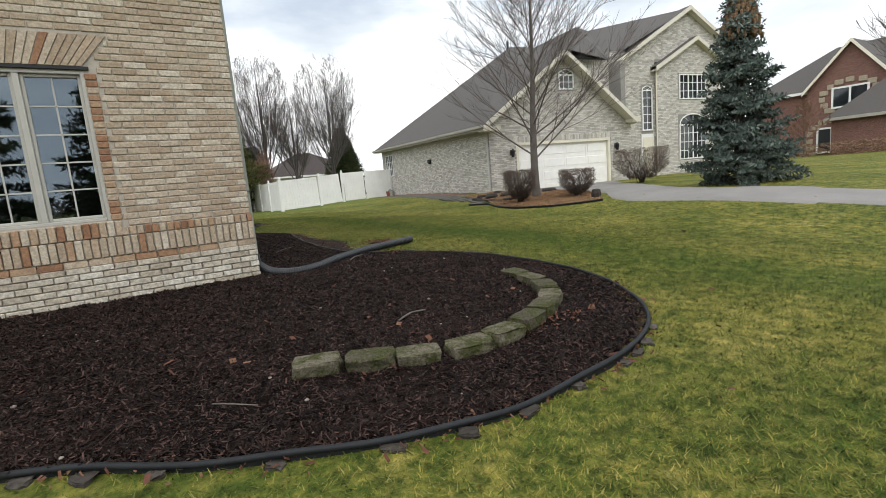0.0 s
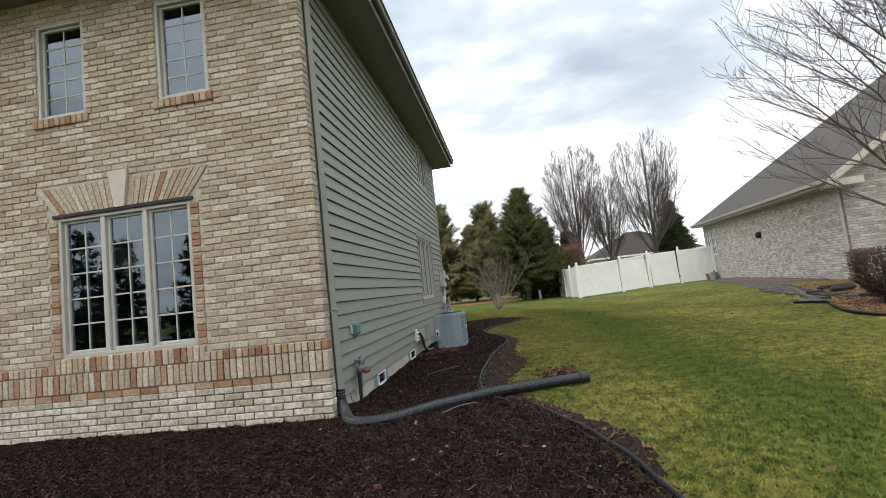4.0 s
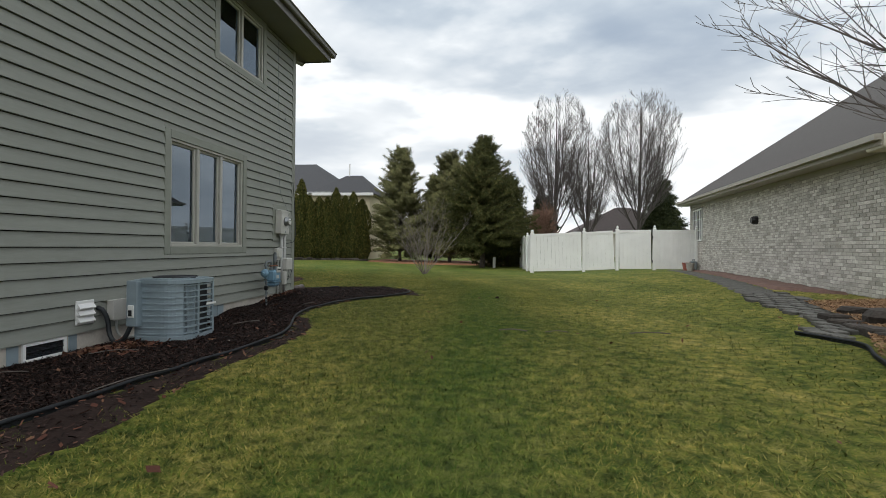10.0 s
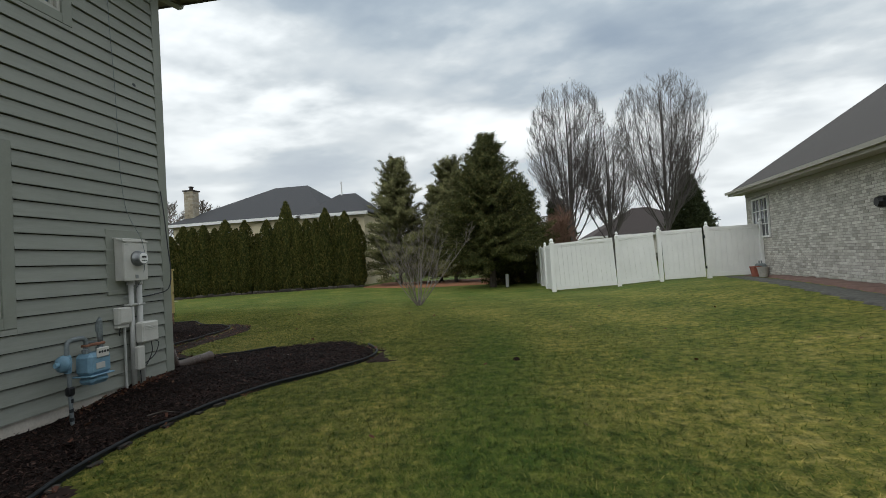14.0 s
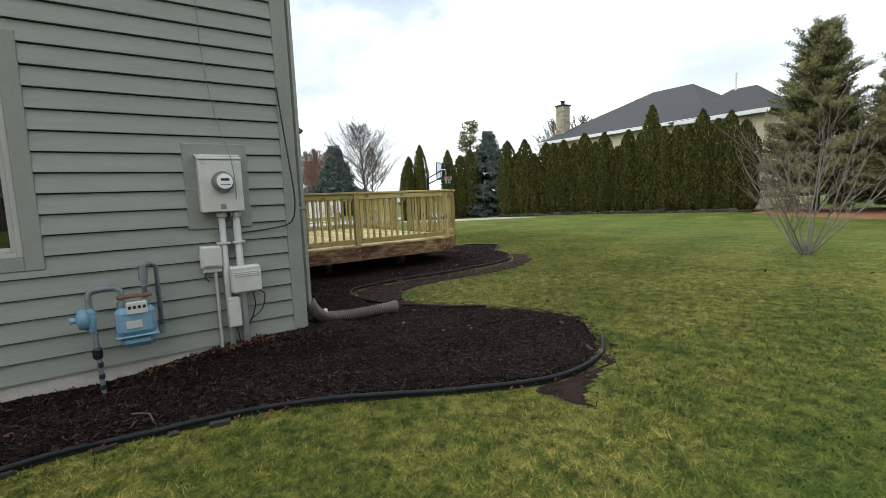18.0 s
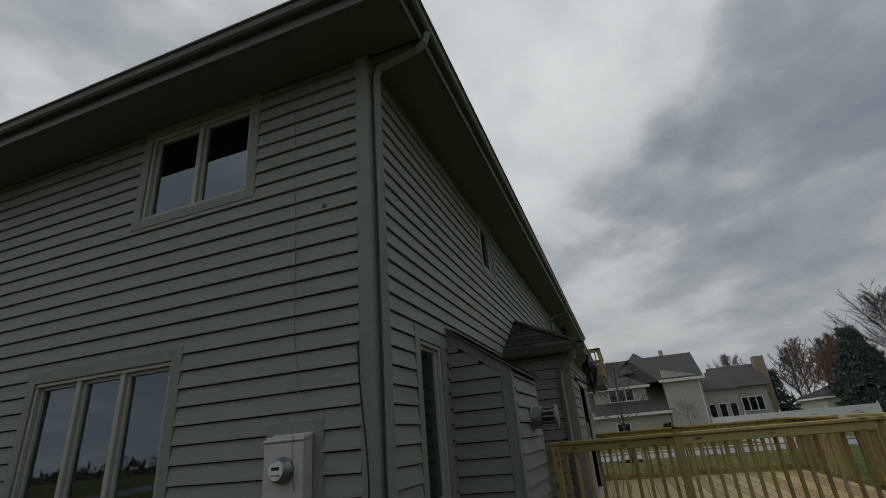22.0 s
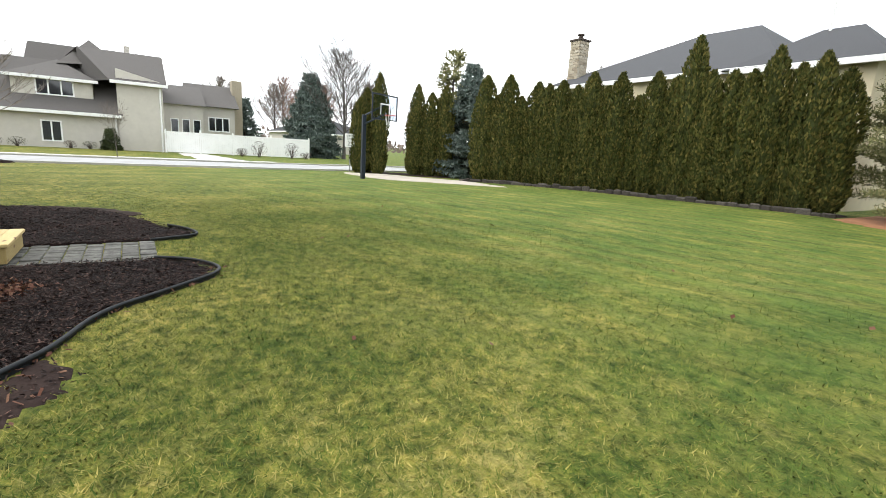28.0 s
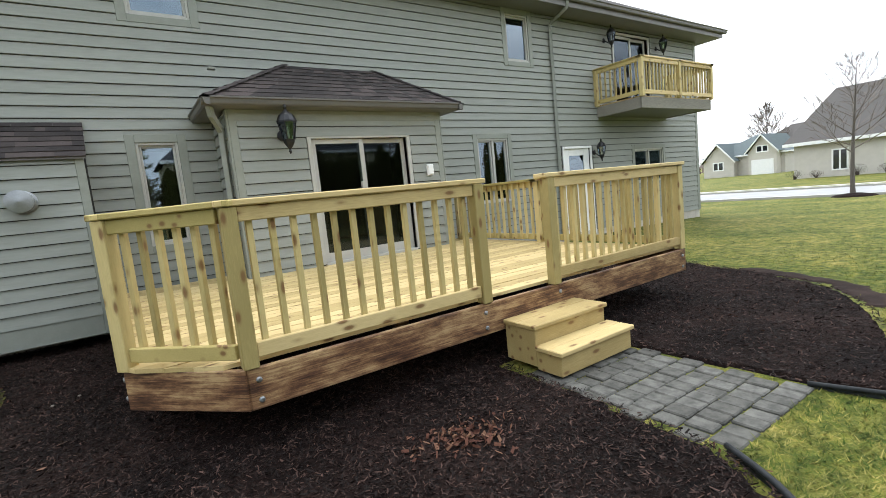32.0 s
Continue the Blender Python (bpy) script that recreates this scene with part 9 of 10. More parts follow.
def build_front_bed():
    rnd = random.Random(33)
    th = thing("stone_border", "short curved border of mossy retaining blocks in the mulch", "stone border")
    line = smooth_line([(-0.45, -3.36), (-0.12, -3.50), (0.18, -3.66), (0.47, -3.76), (0.77, -3.79), (1.06, -3.74), (1.38, -3.62), (1.70, -3.44), (1.92, -3.18), (2.07, -2.78), (2.12, -2.42)], 0.02)
    run, last, w = 0.0, line[0], 0.30
    nxt = 0.15
    for a, b in zip(line[:-1], line[1:]):
        run += (b - a).length
        if run >= nxt:
            d = (b - a).normalized()
            z = ground_z(b.x, b.y)
            ob = part("block", stone_block("moss_stone", w * 0.99, 0.18, rnd.uniform(0.088, 0.108) - 0.035 * sm((b.y + 3.2) / 1.0), rnd), "moss_stone", th)
            ob.matrix_basis = Matrix.Translation((b.x, b.y, z + 0.01)) @ Matrix.Rotation(math.atan2(d.y, d.x) + rnd.uniform(-0.07, 0.07), 4, "Z") @ Matrix.Rotation(rnd.uniform(-0.04, 0.04), 4, "X")
            w = rnd.uniform(0.285, 0.325)
            nxt = run + w + 0.003
    # broken stones and bricks that hold the edging
    eb = thing("edge_stones", "broken stones tucked under the lawn edging", "stones", group="edge stones")
    for e, lo, hi in ((FRONT_EDGE, 0.02, 0.50), (SIDE_EDGE, 0.45, 0.75), (MID_EDGE, 0.12, 0.42)):
        pts = smooth_line(e, 0.03)
        i = int(len(pts) * lo)
        while i < int(len(pts) * hi):
            p, q = pts[i], pts[min(i + 1, len(pts) - 1)]
            d = (q - p).normalized()
            n = Vector((d.y, -d.x, 0))
            w = rnd.uniform(0.05, 0.13)
            c = p + n * rnd.uniform(0.02, 0.045)
            ob = part("stone", stone_block("edge_stone", w, rnd.uniform(0.04, 0.065), rnd.uniform(0.012, 0.022), rnd), "edge_stone", eb)
            ob.matrix_basis = Matrix.Translation((c.x, c.y, ground_z(c.x, c.y) + 0.004)) @ Matrix.Rotation(math.atan2(d.y, d.x) + rnd.uniform(-0.25, 0.25), 4, "Z")
            i += int((w + rnd.uniform(0.05, 0.55)) / 0.03) + 1


def corrugated(pts, r, name, mat, label, extra=None):
    line = smooth_line(pts, 0.013)
    th = thing(name, label, "drain pipe")
    ob = part("pipe", Shape().tube(line, r, 14, True, 0.13), mat, th)
    return th, line


def build_pipes():
    g = ground_z
    th, line = corrugated([(0.07, 0.20, 0.10), (0.09, 0.16, -0.02), (0.19, 0.0, -0.11), (0.31, -0.22, -0.125), (0.50, -0.31, -0.125), (0.76, -0.22, -0.12), (1.06, 0.0, -0.105), (1.36, 0.20, -0.10), (1.66, 0.38, -0.095), (2.0, 0.55, -0.10), (2.35, 0.68, -0.10), (2.66, 0.77, -0.095)], 0.050, "drain_pipe", "black_plastic", "black corrugated plastic drain pipe lying from the downspout to the lawn")
    part("collar", Shape().tube([line[-8], line[-1], line[-1] + (line[-1] - line[-3])], 0.058, 14), "black_plastic", th)
    th, line = corrugated([(-0.07, 9.63, 0.20), (-0.10, 9.70, 0.08), (-0.20, 9.86, -0.02), (-0.29, 10.05, -0.065), (-0.34, 10.25, -0.085), (-0.345, 10.48, -0.085), (-0.33, 10.66, -0.085)], 0.058, "drain_hose", "brown_plastic", "brown flexible drain hose lying in the mulch")
    part("flared_end", Shape().tube([line[-10], line[-1], line[-1] + Vector((0.02, 0.09, -0.005))], [0.062, 0.066, 0.085], 14), "brown_plastic", th)
    part("tag", Shape().bevel_box(-0.16, 9.80, 0.045, -0.12, 9.84, 0.085), "white_paint", th, "small white tag")


build_front()
build_front_bed()
build_pipes()

# ---- utilities on the side wall ----
def rounded(x0, x1, y0, y1, q, k=5):
    """A plan with one broadly rounded corner (south-east), the others tight."""
    pts = []
    s = min(0.05, q)
    for cx, cy, a, r in ((x1 - s, y1 - s, 0, s), (x0 + s, y1 - s, 90, s), (x0 + s, y0 + s, 180, s), (x1 - q, y0 + q, 270, q)):
        for i in range(k + 1):
            t = radians(a + 90 * i / k)
            pts.append((cx + r * math.cos(t), cy + r * math.sin(t)))
    return pts


def band(x0, x1, y0, y1, r, z0, z1, t):
    """A hoop of sheet metal round a rounded cabinet."""
    sh = Shape()
    a, b = rounded(x0, x1, y0, y1, r), rounded(x0 + t, x1 - t, y0 + t, y1 - t, max(r - t, 0.01))
    n = len(a)
    for i in range(n):
        j = (i + 1) % n
        sh.face((*a[i], z0), (*a[j], z0), (*a[j], z1), (*a[i], z1))
        sh.face((*a[i], z1), (*a[j], z1), (*b[j], z1), (*b[i], z1))
        sh.face((*b[i], z0), (*b[j], z0), (*a[j], z0), (*a[i], z0))
    return sh


def build_ac():
    x0, x1, y0, y1, z0, z1 = 0.40, 0.97, 4.80, 5.38, -0.16, 0.53
    th = thing("air_conditioner", "blue-grey outdoor air conditioner cabinet standing in the mulch", "air conditioner")
    part("pad", Shape().bevel_box(x0 - 0.04, y0 - 0.04, -0.2, x1 + 0.04, y1 + 0.04, z0 - 0.001, 0.01), "concrete", th, "concrete pad")
    part("base_pan", Shape().prism(rounded(x0, x1, y0, y1, 0.25), "z", z0, z0 + 0.07), "ac_blue", th)
    part("coil", Shape().prism(rounded(x0 + 0.045, x1 - 0.045, y0 + 0.045, y1 - 0.045, 0.21), "z", z0 + 0.06, z1 - 0.05), "ac_dark", th, "dark finned coil")
    n = 9
    for k in range(n):
        z = z0 + 0.09 + (z1 - z0 - 0.17) * k / (n - 1)
        part("louvre", band(x0 + 0.002, x1 - 0.002, y0 + 0.002, y1 - 0.002, 0.248, z, z + 0.013, 0.03), "ac_blue", th)
    # the skin is solid round the south side, wired towards the east
    skin, wires = Shape(), Shape()
    ring = []
    for k in range(11):
        a = radians(270 + 9 * k)
        ring.append((x1 - 0.012 - 0.24 + 0.24 * math.cos(a), y0 + 0.012 + 0.24 + 0.24 * math.sin(a)))
    solid = [(x0 + 0.012, y0 + 0.012)] + ring[:7]
    for (ax, ay), (bx, by) in zip(solid[:-1], solid[1:]):
        skin.face((ax, ay, z0 + 0.06), (bx, by, z0 + 0.06), (bx, by, z1 - 0.05), (ax, ay, z1 - 0.05))
    part("cabinet_skin", skin, "ac_blue", th, smooth=True)
    for (ax, ay), (bx, by) in zip(ring[6:-1], ring[7:]):
        for i in range(3):
            px, py = ax + (bx - ax) * i / 3, ay + (by - ay) * i / 3
            wires.box(px - 0.003, py - 0.003, z0 + 0.07, px + 0.003, py + 0.003, z1 - 0.06)
    part("guard_mesh", wires, "ac_blue", th)
    for px, py in ((x1 - 0.012, y0 + 0.285), (x1 - 0.012, y1 - 0.03), (x1 - 0.3, y1 - 0.012)):
        part("upright", Shape().bevel_box(px - 0.014, py - 0.016, z0 + 0.05, px + 0.014, py + 0.016, z1 - 0.05, 0.004), "ac_blue", th)
    part("access_panel", Shape().bevel_box(x0 - 0.03, y0 - 0.06, z0 + 0.18, x0 + 0.10, y0 + 0.02, z1 - 0.02, 0.008), "ac_blue", th)
    part("service_valve", Shape().bevel_box(x0 + 0.0, y0 - 0.075, 0.12, x0 + 0.07, y0 - 0.06, 0.25, 0.004), "white_paint", th, "white valve plate with a black cover")
    part("valve_cover", Shape().bevel_box(x0 + 0.015, y0 - 0.085, 0.135, x0 + 0.055, y0 - 0.075, 0.20, 0.004), "black_plastic", th)
    lid = Shape().prism(rounded(x0 - 0.008, x1 + 0.008, y0 - 0.008, y1 + 0.008, 0.255), "z", z1 - 0.055, z1 - 0.012)
    lid.prism(rounded(x0 + 0.03, x1 - 0.03, y0 + 0.03, y1 - 0.03, 0.23), "z", z1 - 0.012, z1)
    part("lid", lid, "ac_blue", th)
    gr = Shape()
    cx, cy = (x0 + x1) / 2, (y0 + y1) / 2
    for r in (0.05, 0.085, 0.12, 0.155, 0.19, 0.225):
        gr.tube([(cx + r * math.cos(a * 6.2832 / 20), cy + r * math.sin(a * 6.2832 / 20), z1 + 0.012) for a in range(21)], 0.004, 4)
    for a in range(6):
        gr.tube([(cx, cy, z1 + 0.008), (cx + 0.24 * math.cos(a * 1.047), cy + 0.24 * math.sin(a * 1.047), z1 + 0.006)], 0.005, 4)
    part("fan_guard", gr, "ac_dark", th)
    part("nameplate", Shape().bevel_box(x1 - 0.003, y0 + 0.42, 0.21, x1 + 0.004, y0 + 0.60, 0.236, 0.002), "white_paint", th, "thin pale badge")


def xbox(y0, y1, z0, z1, d0, d1, b=0.006):
    return Shape().bevel_box(d0, y0, z0, d1, y1, z1, b)


def build_utilities():
    S = 0.024
    # vent and disconnect beside the air conditioner
    th = thing("wall_vent", "white louvred wall vent on the clapboards", "vent")
    part("frame", xbox(4.48, 4.70, 0.06, 0.31, S, 0.040), "white_paint", th)
    for k in range(3):
        z = 0.085 + 0.07 * k
        part("flap", Shape().prism([(0.040, z), (0.072, z), (0.075, z + 0.008), (0.040, z + 0.055)], "y", 4.495, 4.685), "white_paint", th)
    th = thing("disconnect_box", "grey electrical disconnect box beside the air conditioner", "electrical box")
    part("body", xbox(4.87, 5.04, 0.06, 0.28, S, 0.11), "meter_grey", th)
    part("cover", xbox(4.86, 5.05, 0.055, 0.29, 0.11, 0.122), "meter_grey", th)
    part("conduit", Shape().tube(smooth_line([(0.07, 4.96, 0.06), (0.08, 4.95, -0.05), (0.14, 4.96, -0.14), (0.30, 4.98, -0.12), (0.40, 5.0, -0.06)], 0.03), 0.014, 7), "pvc_grey", th)
    th = thing("refrigerant_lines", "black insulated pipes from the wall to the air conditioner", "pipe")
    part("plate", xbox(4.69, 4.80, 0.15, 0.27, S, 0.034), "trim", th)
    part("suction_line", Shape().tube(smooth_line([(0.02, 4.74, 0.21), (0.08, 4.75, 0.20), (0.12, 4.78, 0.08), (0.15, 4.78, -0.08), (0.24, 4.76, -0.155), (0.35, 4.75, -0.10), (0.41, 4.77, 0.04)], 0.03), 0.024, 8), "black_plastic", th, smooth=True)
    part("liquid_line", Shape().tube(smooth_line([(0.02, 4.77, 0.19), (0.07, 4.78, 0.18), (0.10, 4.80, 0.0), (0.16, 4.79, -0.13), (0.30, 4.74, -0.12), (0.40, 4.77, 0.0)], 0.03), 0.008, 6), "rust", th)

    # low foundation windows, block patches
    fnd = bpy.data.objects["foundation"]
    for a, b in ((1.61, 1.77), (2.19, 2.34), (3.82, 3.94), (4.42, 4.53), (6.40, 7.10)):
        n = max(1, round((b - a) / 0.16))
        for i in range(n):
            u0, u1 = a + (b - a) * i / n, a + (b - a) * (i + 1) / n
            part("block", xbox(u0 + 0.007, u1 - 0.007, -0.21, -0.028, 0.002, 0.014, 0.003), "ac_blue", fnd, "grey block")
    for k, (a, b) in enumerate(((1.79, 2.17), (3.96, 4.40))):
        w = thing("window_%d" % (12 + k), "small white-framed basement window at the ground", "window", kind="structure")
        fr = Shape()
        for u0, u1, z0, z1 in ((a, a + 0.03, -0.205, -0.025), (b - 0.03, b, -0.205, -0.025), (a + 0.03, b - 0.03, -0.055, -0.025), (a + 0.03, b - 0.03, -0.205, -0.175)):
            fr.bevel_box(0.0, u0, z0, 0.026, u1, z1, 0.003)
        part("window_frame", fr, "white_paint", w)
        part("pane", xbox(a + 0.03, b - 0.03, -0.175, -0.055, 0.007, 0.012, 0.001), "dark_glass", w)
        part("sash_bar", xbox(a + 0.03, b - 0.03, -0.12, -0.108, 0.012, 0.018, 0.001), "black_iron", w)

    # outlet and sprinkler valve by the brick corner
    th = thing("outlet_box", "teal-green covered outdoor outlet on the clapboards", "electrical box")
    part("cover", xbox(0.83, 1.05, 0.60, 0.73, S, 0.075), "teal_plastic", th)
    part("lid", xbox(0.86, 0.99, 0.615, 0.715, 0.075, 0.09), "teal_plastic", th)
    part("backplate", xbox(0.80, 0.86, 0.62, 0.72, S, 0.05), "pvc_grey", th)
    th = thing("backflow_valve", "dark sprinkler backflow valve on pipes at the wall", "valve")
    part("riser", Shape().tube([(0.10, 0.77, -0.22), (0.10, 0.77, 0.16)], 0.022, 8), "black_plastic", th)
    part("riser", Shape().tube([(0.09, 0.86, -0.02), (0.09, 0.86, 0.30)], 0.017, 8), "gas_pipe", th)
    part("valve_body", Shape().bevel_box(0.055, 0.80, 0.16, 0.135, 0.95, 0.24, 0.02), "gas_pipe", th)
    part("valve_body", Shape().lathe(((0.02, 0.24), (0.045, 0.25), (0.05, 0.29), (0.03, 0.33), (0.012, 0.34)), (0.095, 0.90, 0.0), 10), "gas_pipe", th)
    part("bonnet", Shape().lathe(((0.03, 0.02), (0.034, 0.05), (0.02, 0.09), (0.01, 0.10)), (0.13, 0.82, 0.18), 8, "x"), "rust", th)
    part("handle", Shape().bevel_box(0.14, 0.93, 0.14, 0.155, 1.06, 0.155, 0.003), "galvanised", th)
    part("stub", Shape().tube([(0.03, 0.84, 0.30), (0.10, 0.84, 0.30), (0.10, 0.86, 0.20)], 0.014, 7), "gas_pipe", th)
    part("cable", Shape().tube(smooth_line([(0.03, 0.62, -0.02), (0.06, 0.55, -0.08), (0.10, 0.58, -0.15), (0.12, 0.70, -0.17)], 0.03), 0.006, 5), "black_plastic", th)

    # electric meter
    single("mounting_board", xbox(8.64, 9.14, 0.95, 1.66, 0.0, 0.034), "trim", "grey-green board behind the electric meter", "board", (0, 0.0, 0.03))
    th = thing("electric_meter", "grey electric meter cabinet with a round glass meter", "electric meter", (0, 0.015, 0.045))
    part("cabinet", xbox(8.72, 9.04, 1.08, 1.54, 0.034, 0.145), "meter_grey", th)
    part("cover", xbox(8.715, 9.045, 1.075, 1.50, 0.145, 0.158), "meter_grey", th)
    part("hood", Shape().prism([(0.034, 1.54), (0.165, 1.505), (0.165, 1.515), (0.034, 1.556)], "y", 8.71, 9.05), "meter_grey", th)
    dial = part("meter", Shape().lathe(((0.086, 0.0), (0.086, 0.025), (0.078, 0.03), (0.072, 0.075), (0.066, 0.085)), (0.158, 8.89, 1.32), 20, "x"), "galvanised", th, "round meter in a steel ring", True)
    part("face", Shape().lathe(((0.060, 0.0), (0.060, 0.004)), (0.2435, 8.89, 1.32), 18, "x"), "white_paint", dial)
    part("display", Shape().bevel_box(0.2478, 8.86, 1.325, 0.2495, 8.925, 1.345, 0.0005), "black_plastic", dial)
    part("badge", Shape().bevel_box(0.2478, 8.855, 1.29, 0.2490, 8.93, 1.296, 0.0004), "black_plastic", dial)
    part("seal", Shape().bevel_box(0.158, 8.86, 1.10, 0.164, 8.90, 1.14, 0.002), "galvanised", th)
    part("plate", Shape().bevel_box(0.158, 8.735, 1.465, 0.1595, 8.775, 1.48, 0.0004), "pvc_grey", th)
    for y, z0 in ((8.87, -0.2), (8.985, -0.22)):
        part("conduit", Shape().tube([(0.085, y, z0), (0.085, y, 1.08)], 0.030 if y > 8.9 else 0.026, 10), "pvc_grey", th, smooth=True)
        part("fitting", Shape().lathe(((0.040, 0.0), (0.042, 0.02), (0.036, 0.05)), (0.085, y, 1.03), 10), "pvc_grey", th)
        part("strap", Shape().bevel_box(0.03, y - 0.05, 0.80, 0.12, y + 0.05, 0.82, 0.004), "pvc_grey", th)
    th = thing("telephone_box", "small grey telephone box with a thin conduit to the ground", "utility box", (0, 0.015, 0.05))
    part("body", xbox(8.68, 8.85, 0.60, 0.79, S, 0.10, 0.012), "meter_grey", th)
    part("cover", xbox(8.69, 8.84, 0.62, 0.78, 0.10, 0.115, 0.006), "meter_grey", th)
    part("skirt", xbox(8.69, 8.84, 0.565, 0.60, S, 0.08, 0.006), "meter_grey", th)
    part("conduit", Shape().tube([(0.06, 8.79, -0.2), (0.06, 8.79, 0.57)], 0.013, 8), "pvc_grey", th)
    th = thing("cable_box", "grey ribbed cable box on the wall with a lower conduit body", "utility box", (0, 0.03, 0.055))
    part("body", xbox(8.87, 9.11, 0.37, 0.60, 0.10, 0.20, 0.015), "meter_grey", th)
    part("bracket", xbox(8.92, 9.06, 0.40, 0.58, S, 0.10), "meter_grey", th)
    for k in range(3):
        part("rib", xbox(8.895, 9.085, 0.545 - 0.016 * k, 0.552 - 0.016 * k, 0.20, 0.206, 0.002), "meter_grey", th)
    part("lower_box", xbox(8.83, 8.93, 0.08, 0.34, 0.112, 0.17, 0.012), "meter_grey", th)
    for pts in ([(0.15, 9.04, 0.37), (0.15, 9.05, 0.25), (0.11, 9.02, 0.12), (0.07, 8.99, 0.05)], [(0.15, 9.08, 0.37), (0.17, 9.13, 0.34), (0.13, 9.11, 0.2), (0.05, 9.02, 0.1)], [(0.08, 8.70, 0.565), (0.07, 8.69, 0.52), (0.05, 8.72, 0.48)], [(0.13, 8.89, 0.08), (0.12, 8.91, -0.05), (0.10, 8.94, -0.12), (0.06, 8.95, -0.1)]):
        part("wire", Shape().tube(smooth_line(pts, 0.03), 0.005, 5), "black_plastic", th)
    # loose cables
    th = thing("wall_cable", "thin grey cable hanging down the clapboards", "cable")
    part("cable", Shape().tube(smooth_line([(0.032, 8.78, 4.9), (0.034, 8.80, 4.0), (0.036, 8.84, 3.2), (0.034, 8.86, 2.4), (0.045, 8.92, 1.9), (0.17, 8.98, 1.56), (0.166, 9.00, 1.25), (0.10, 8.96, 1.05), (0.05, 8.82, 0.93)], 0.1), 0.003, 5), "gas_pipe", th)
    th = thing("wall_cable", "dark cable looping round the corner board", "cable")
    part("cable", Shape().tube(smooth_line([(0.05, 9.44, 2.2), (0.07, 9.46, 1.9), (0.07, 9.50, 1.5), (0.08, 9.52, 1.2), (0.07, 9.48, 1.0), (0.05, 9.3, 0.95), (0.04, 9.05, 0.93)], 0.06), 0.007, 5), "black_plastic", th)

    # gas meter
    th = thing("gas_meter", "faded blue gas meter with rusty pipework on the wall", "gas meter", (0.07, 0.075, 0))
    th.scale = (1, 1, 1.15)
    body = Shape().bevel_box(0.11, 8.00, 0.22, 0.29, 8.25, 0.40, 0.03)
    part("body", body, "gas_blue", th)
    part("lower_case", Shape().bevel_box(0.12, 8.02, 0.145, 0.28, 8.23, 0.215, 0.028), "gas_blue", th)
    part("flange", Shape().bevel_box(0.10, 7.99, 0.212, 0.30, 8.26, 0.224, 0.004), "gas_blue", th)
    top = part("index", Shape().bevel_box(0.285, 8.07, 0.36, 0.305, 8.20, 0.44, 0.006), "meter_grey", th, "white-faced dial index")
    for k in range(4):
        part("dial", Shape().lathe(((0.011, 0.0), (0.011, 0.002)), (0.3055, 8.09 + 0.03 * k, 0.405), 10, "x"), "black_plastic", top)
    part("nameplate", Shape().bevel_box(0.291, 8.06, 0.27, 0.295, 8.16, 0.32, 0.002), "pvc_grey", th)
    for y in (8.05, 8.20):
        part("swivel", Shape().lathe(((0.024, 0.40), (0.034, 0.405), (0.034, 0.435), (0.02, 0.44), (0.02, 0.47)), (0.20, y, 0.0), 8), "gas_pipe", th)
    part("bar", Shape().bevel_box(0.17, 8.02, 0.455, 0.23, 8.24, 0.475, 0.005), "rust", th, "rusty meter bar")
    part("inlet_pipe", Shape().tube(smooth_line([(0.20, 8.05, 0.46), (0.20, 8.05, 0.51), (0.20, 8.02, 0.53), (0.20, 7.90, 0.53), (0.20, 7.86, 0.50), (0.20, 7.86, 0.40)], 0.02), 0.020, 8), "gas_pipe", th, smooth=True)
    part("outlet_pipe", Shape().tube([(0.20, 8.20, 0.46), (0.20, 8.20, 0.60), (0.19, 8.21, 0.655), (0.17, 8.24, 0.665), (0.13, 8.29, 0.64), (0.13, 8.29, 0.20)], 0.017, 8), "gas_pipe", th, smooth=True)
    part("tee", Shape().lathe(((0.03, 0.0), (0.032, 0.03), (0.03, 0.07)), (0.20, 8.20, 0.56), 8), "gas_pipe", th)
    part("plug", Shape().tube([(0.20, 8.20, 0.52), (0.20, 8.20, 0.66)], 0.024, 7), "gas_pipe", th)
    part("wall_stub", Shape().tube([(0.13, 8.29, 0.46), (-0.07, 8.29, 0.46)], 0.017, 7), "gas_pipe", th)
    part("drip_cap", Shape().tube([(0.13, 8.29, 0.24), (0.13, 8.29, 0.18)], 0.024, 7), "gas_pipe", th)
    reg = Shape().lathe(((0.02, -0.045), (0.060, -0.03), (0.068, 0.0), (0.060, 0.02), (0.025, 0.035), (0.02, 0.07), (0.014, 0.075)), (0.20, 7.82, 0.36), 14, "y")
    part("regulator", reg, "gas_blue", th, smooth=True)
    part("regulator_neck", Shape().lathe(((0.028, 0.28), (0.032, 0.32), (0.032, 0.40), (0.025, 0.42)), (0.20, 7.86, 0.0), 9), "gas_blue", th)
    part("vent", Shape().tube([(0.20, 7.80, 0.36), (0.20, 7.74, 0.36)], 0.020, 8), "gas_blue", th)
    part("riser", Shape().tube([(0.20, 7.87, 0.30), (0.20, 7.88, 0.0), (0.20, 7.89, -0.22)], [0.017, 0.016, 0.016], 8), "gas_pipe", th)
    part("shut_off", Shape().bevel_box(0.17, 7.845, 0.10, 0.23, 7.905, 0.17, 0.012), "black_iron", th)
    for z in (-0.10, -0.03, 0.045):
        part("wrap", Shape().lathe(((0.0185, z), (0.0195, z + 0.012), (0.0185, z + 0.03)), (0.20, 7.883, 0.0), 8), "black_plastic", th)
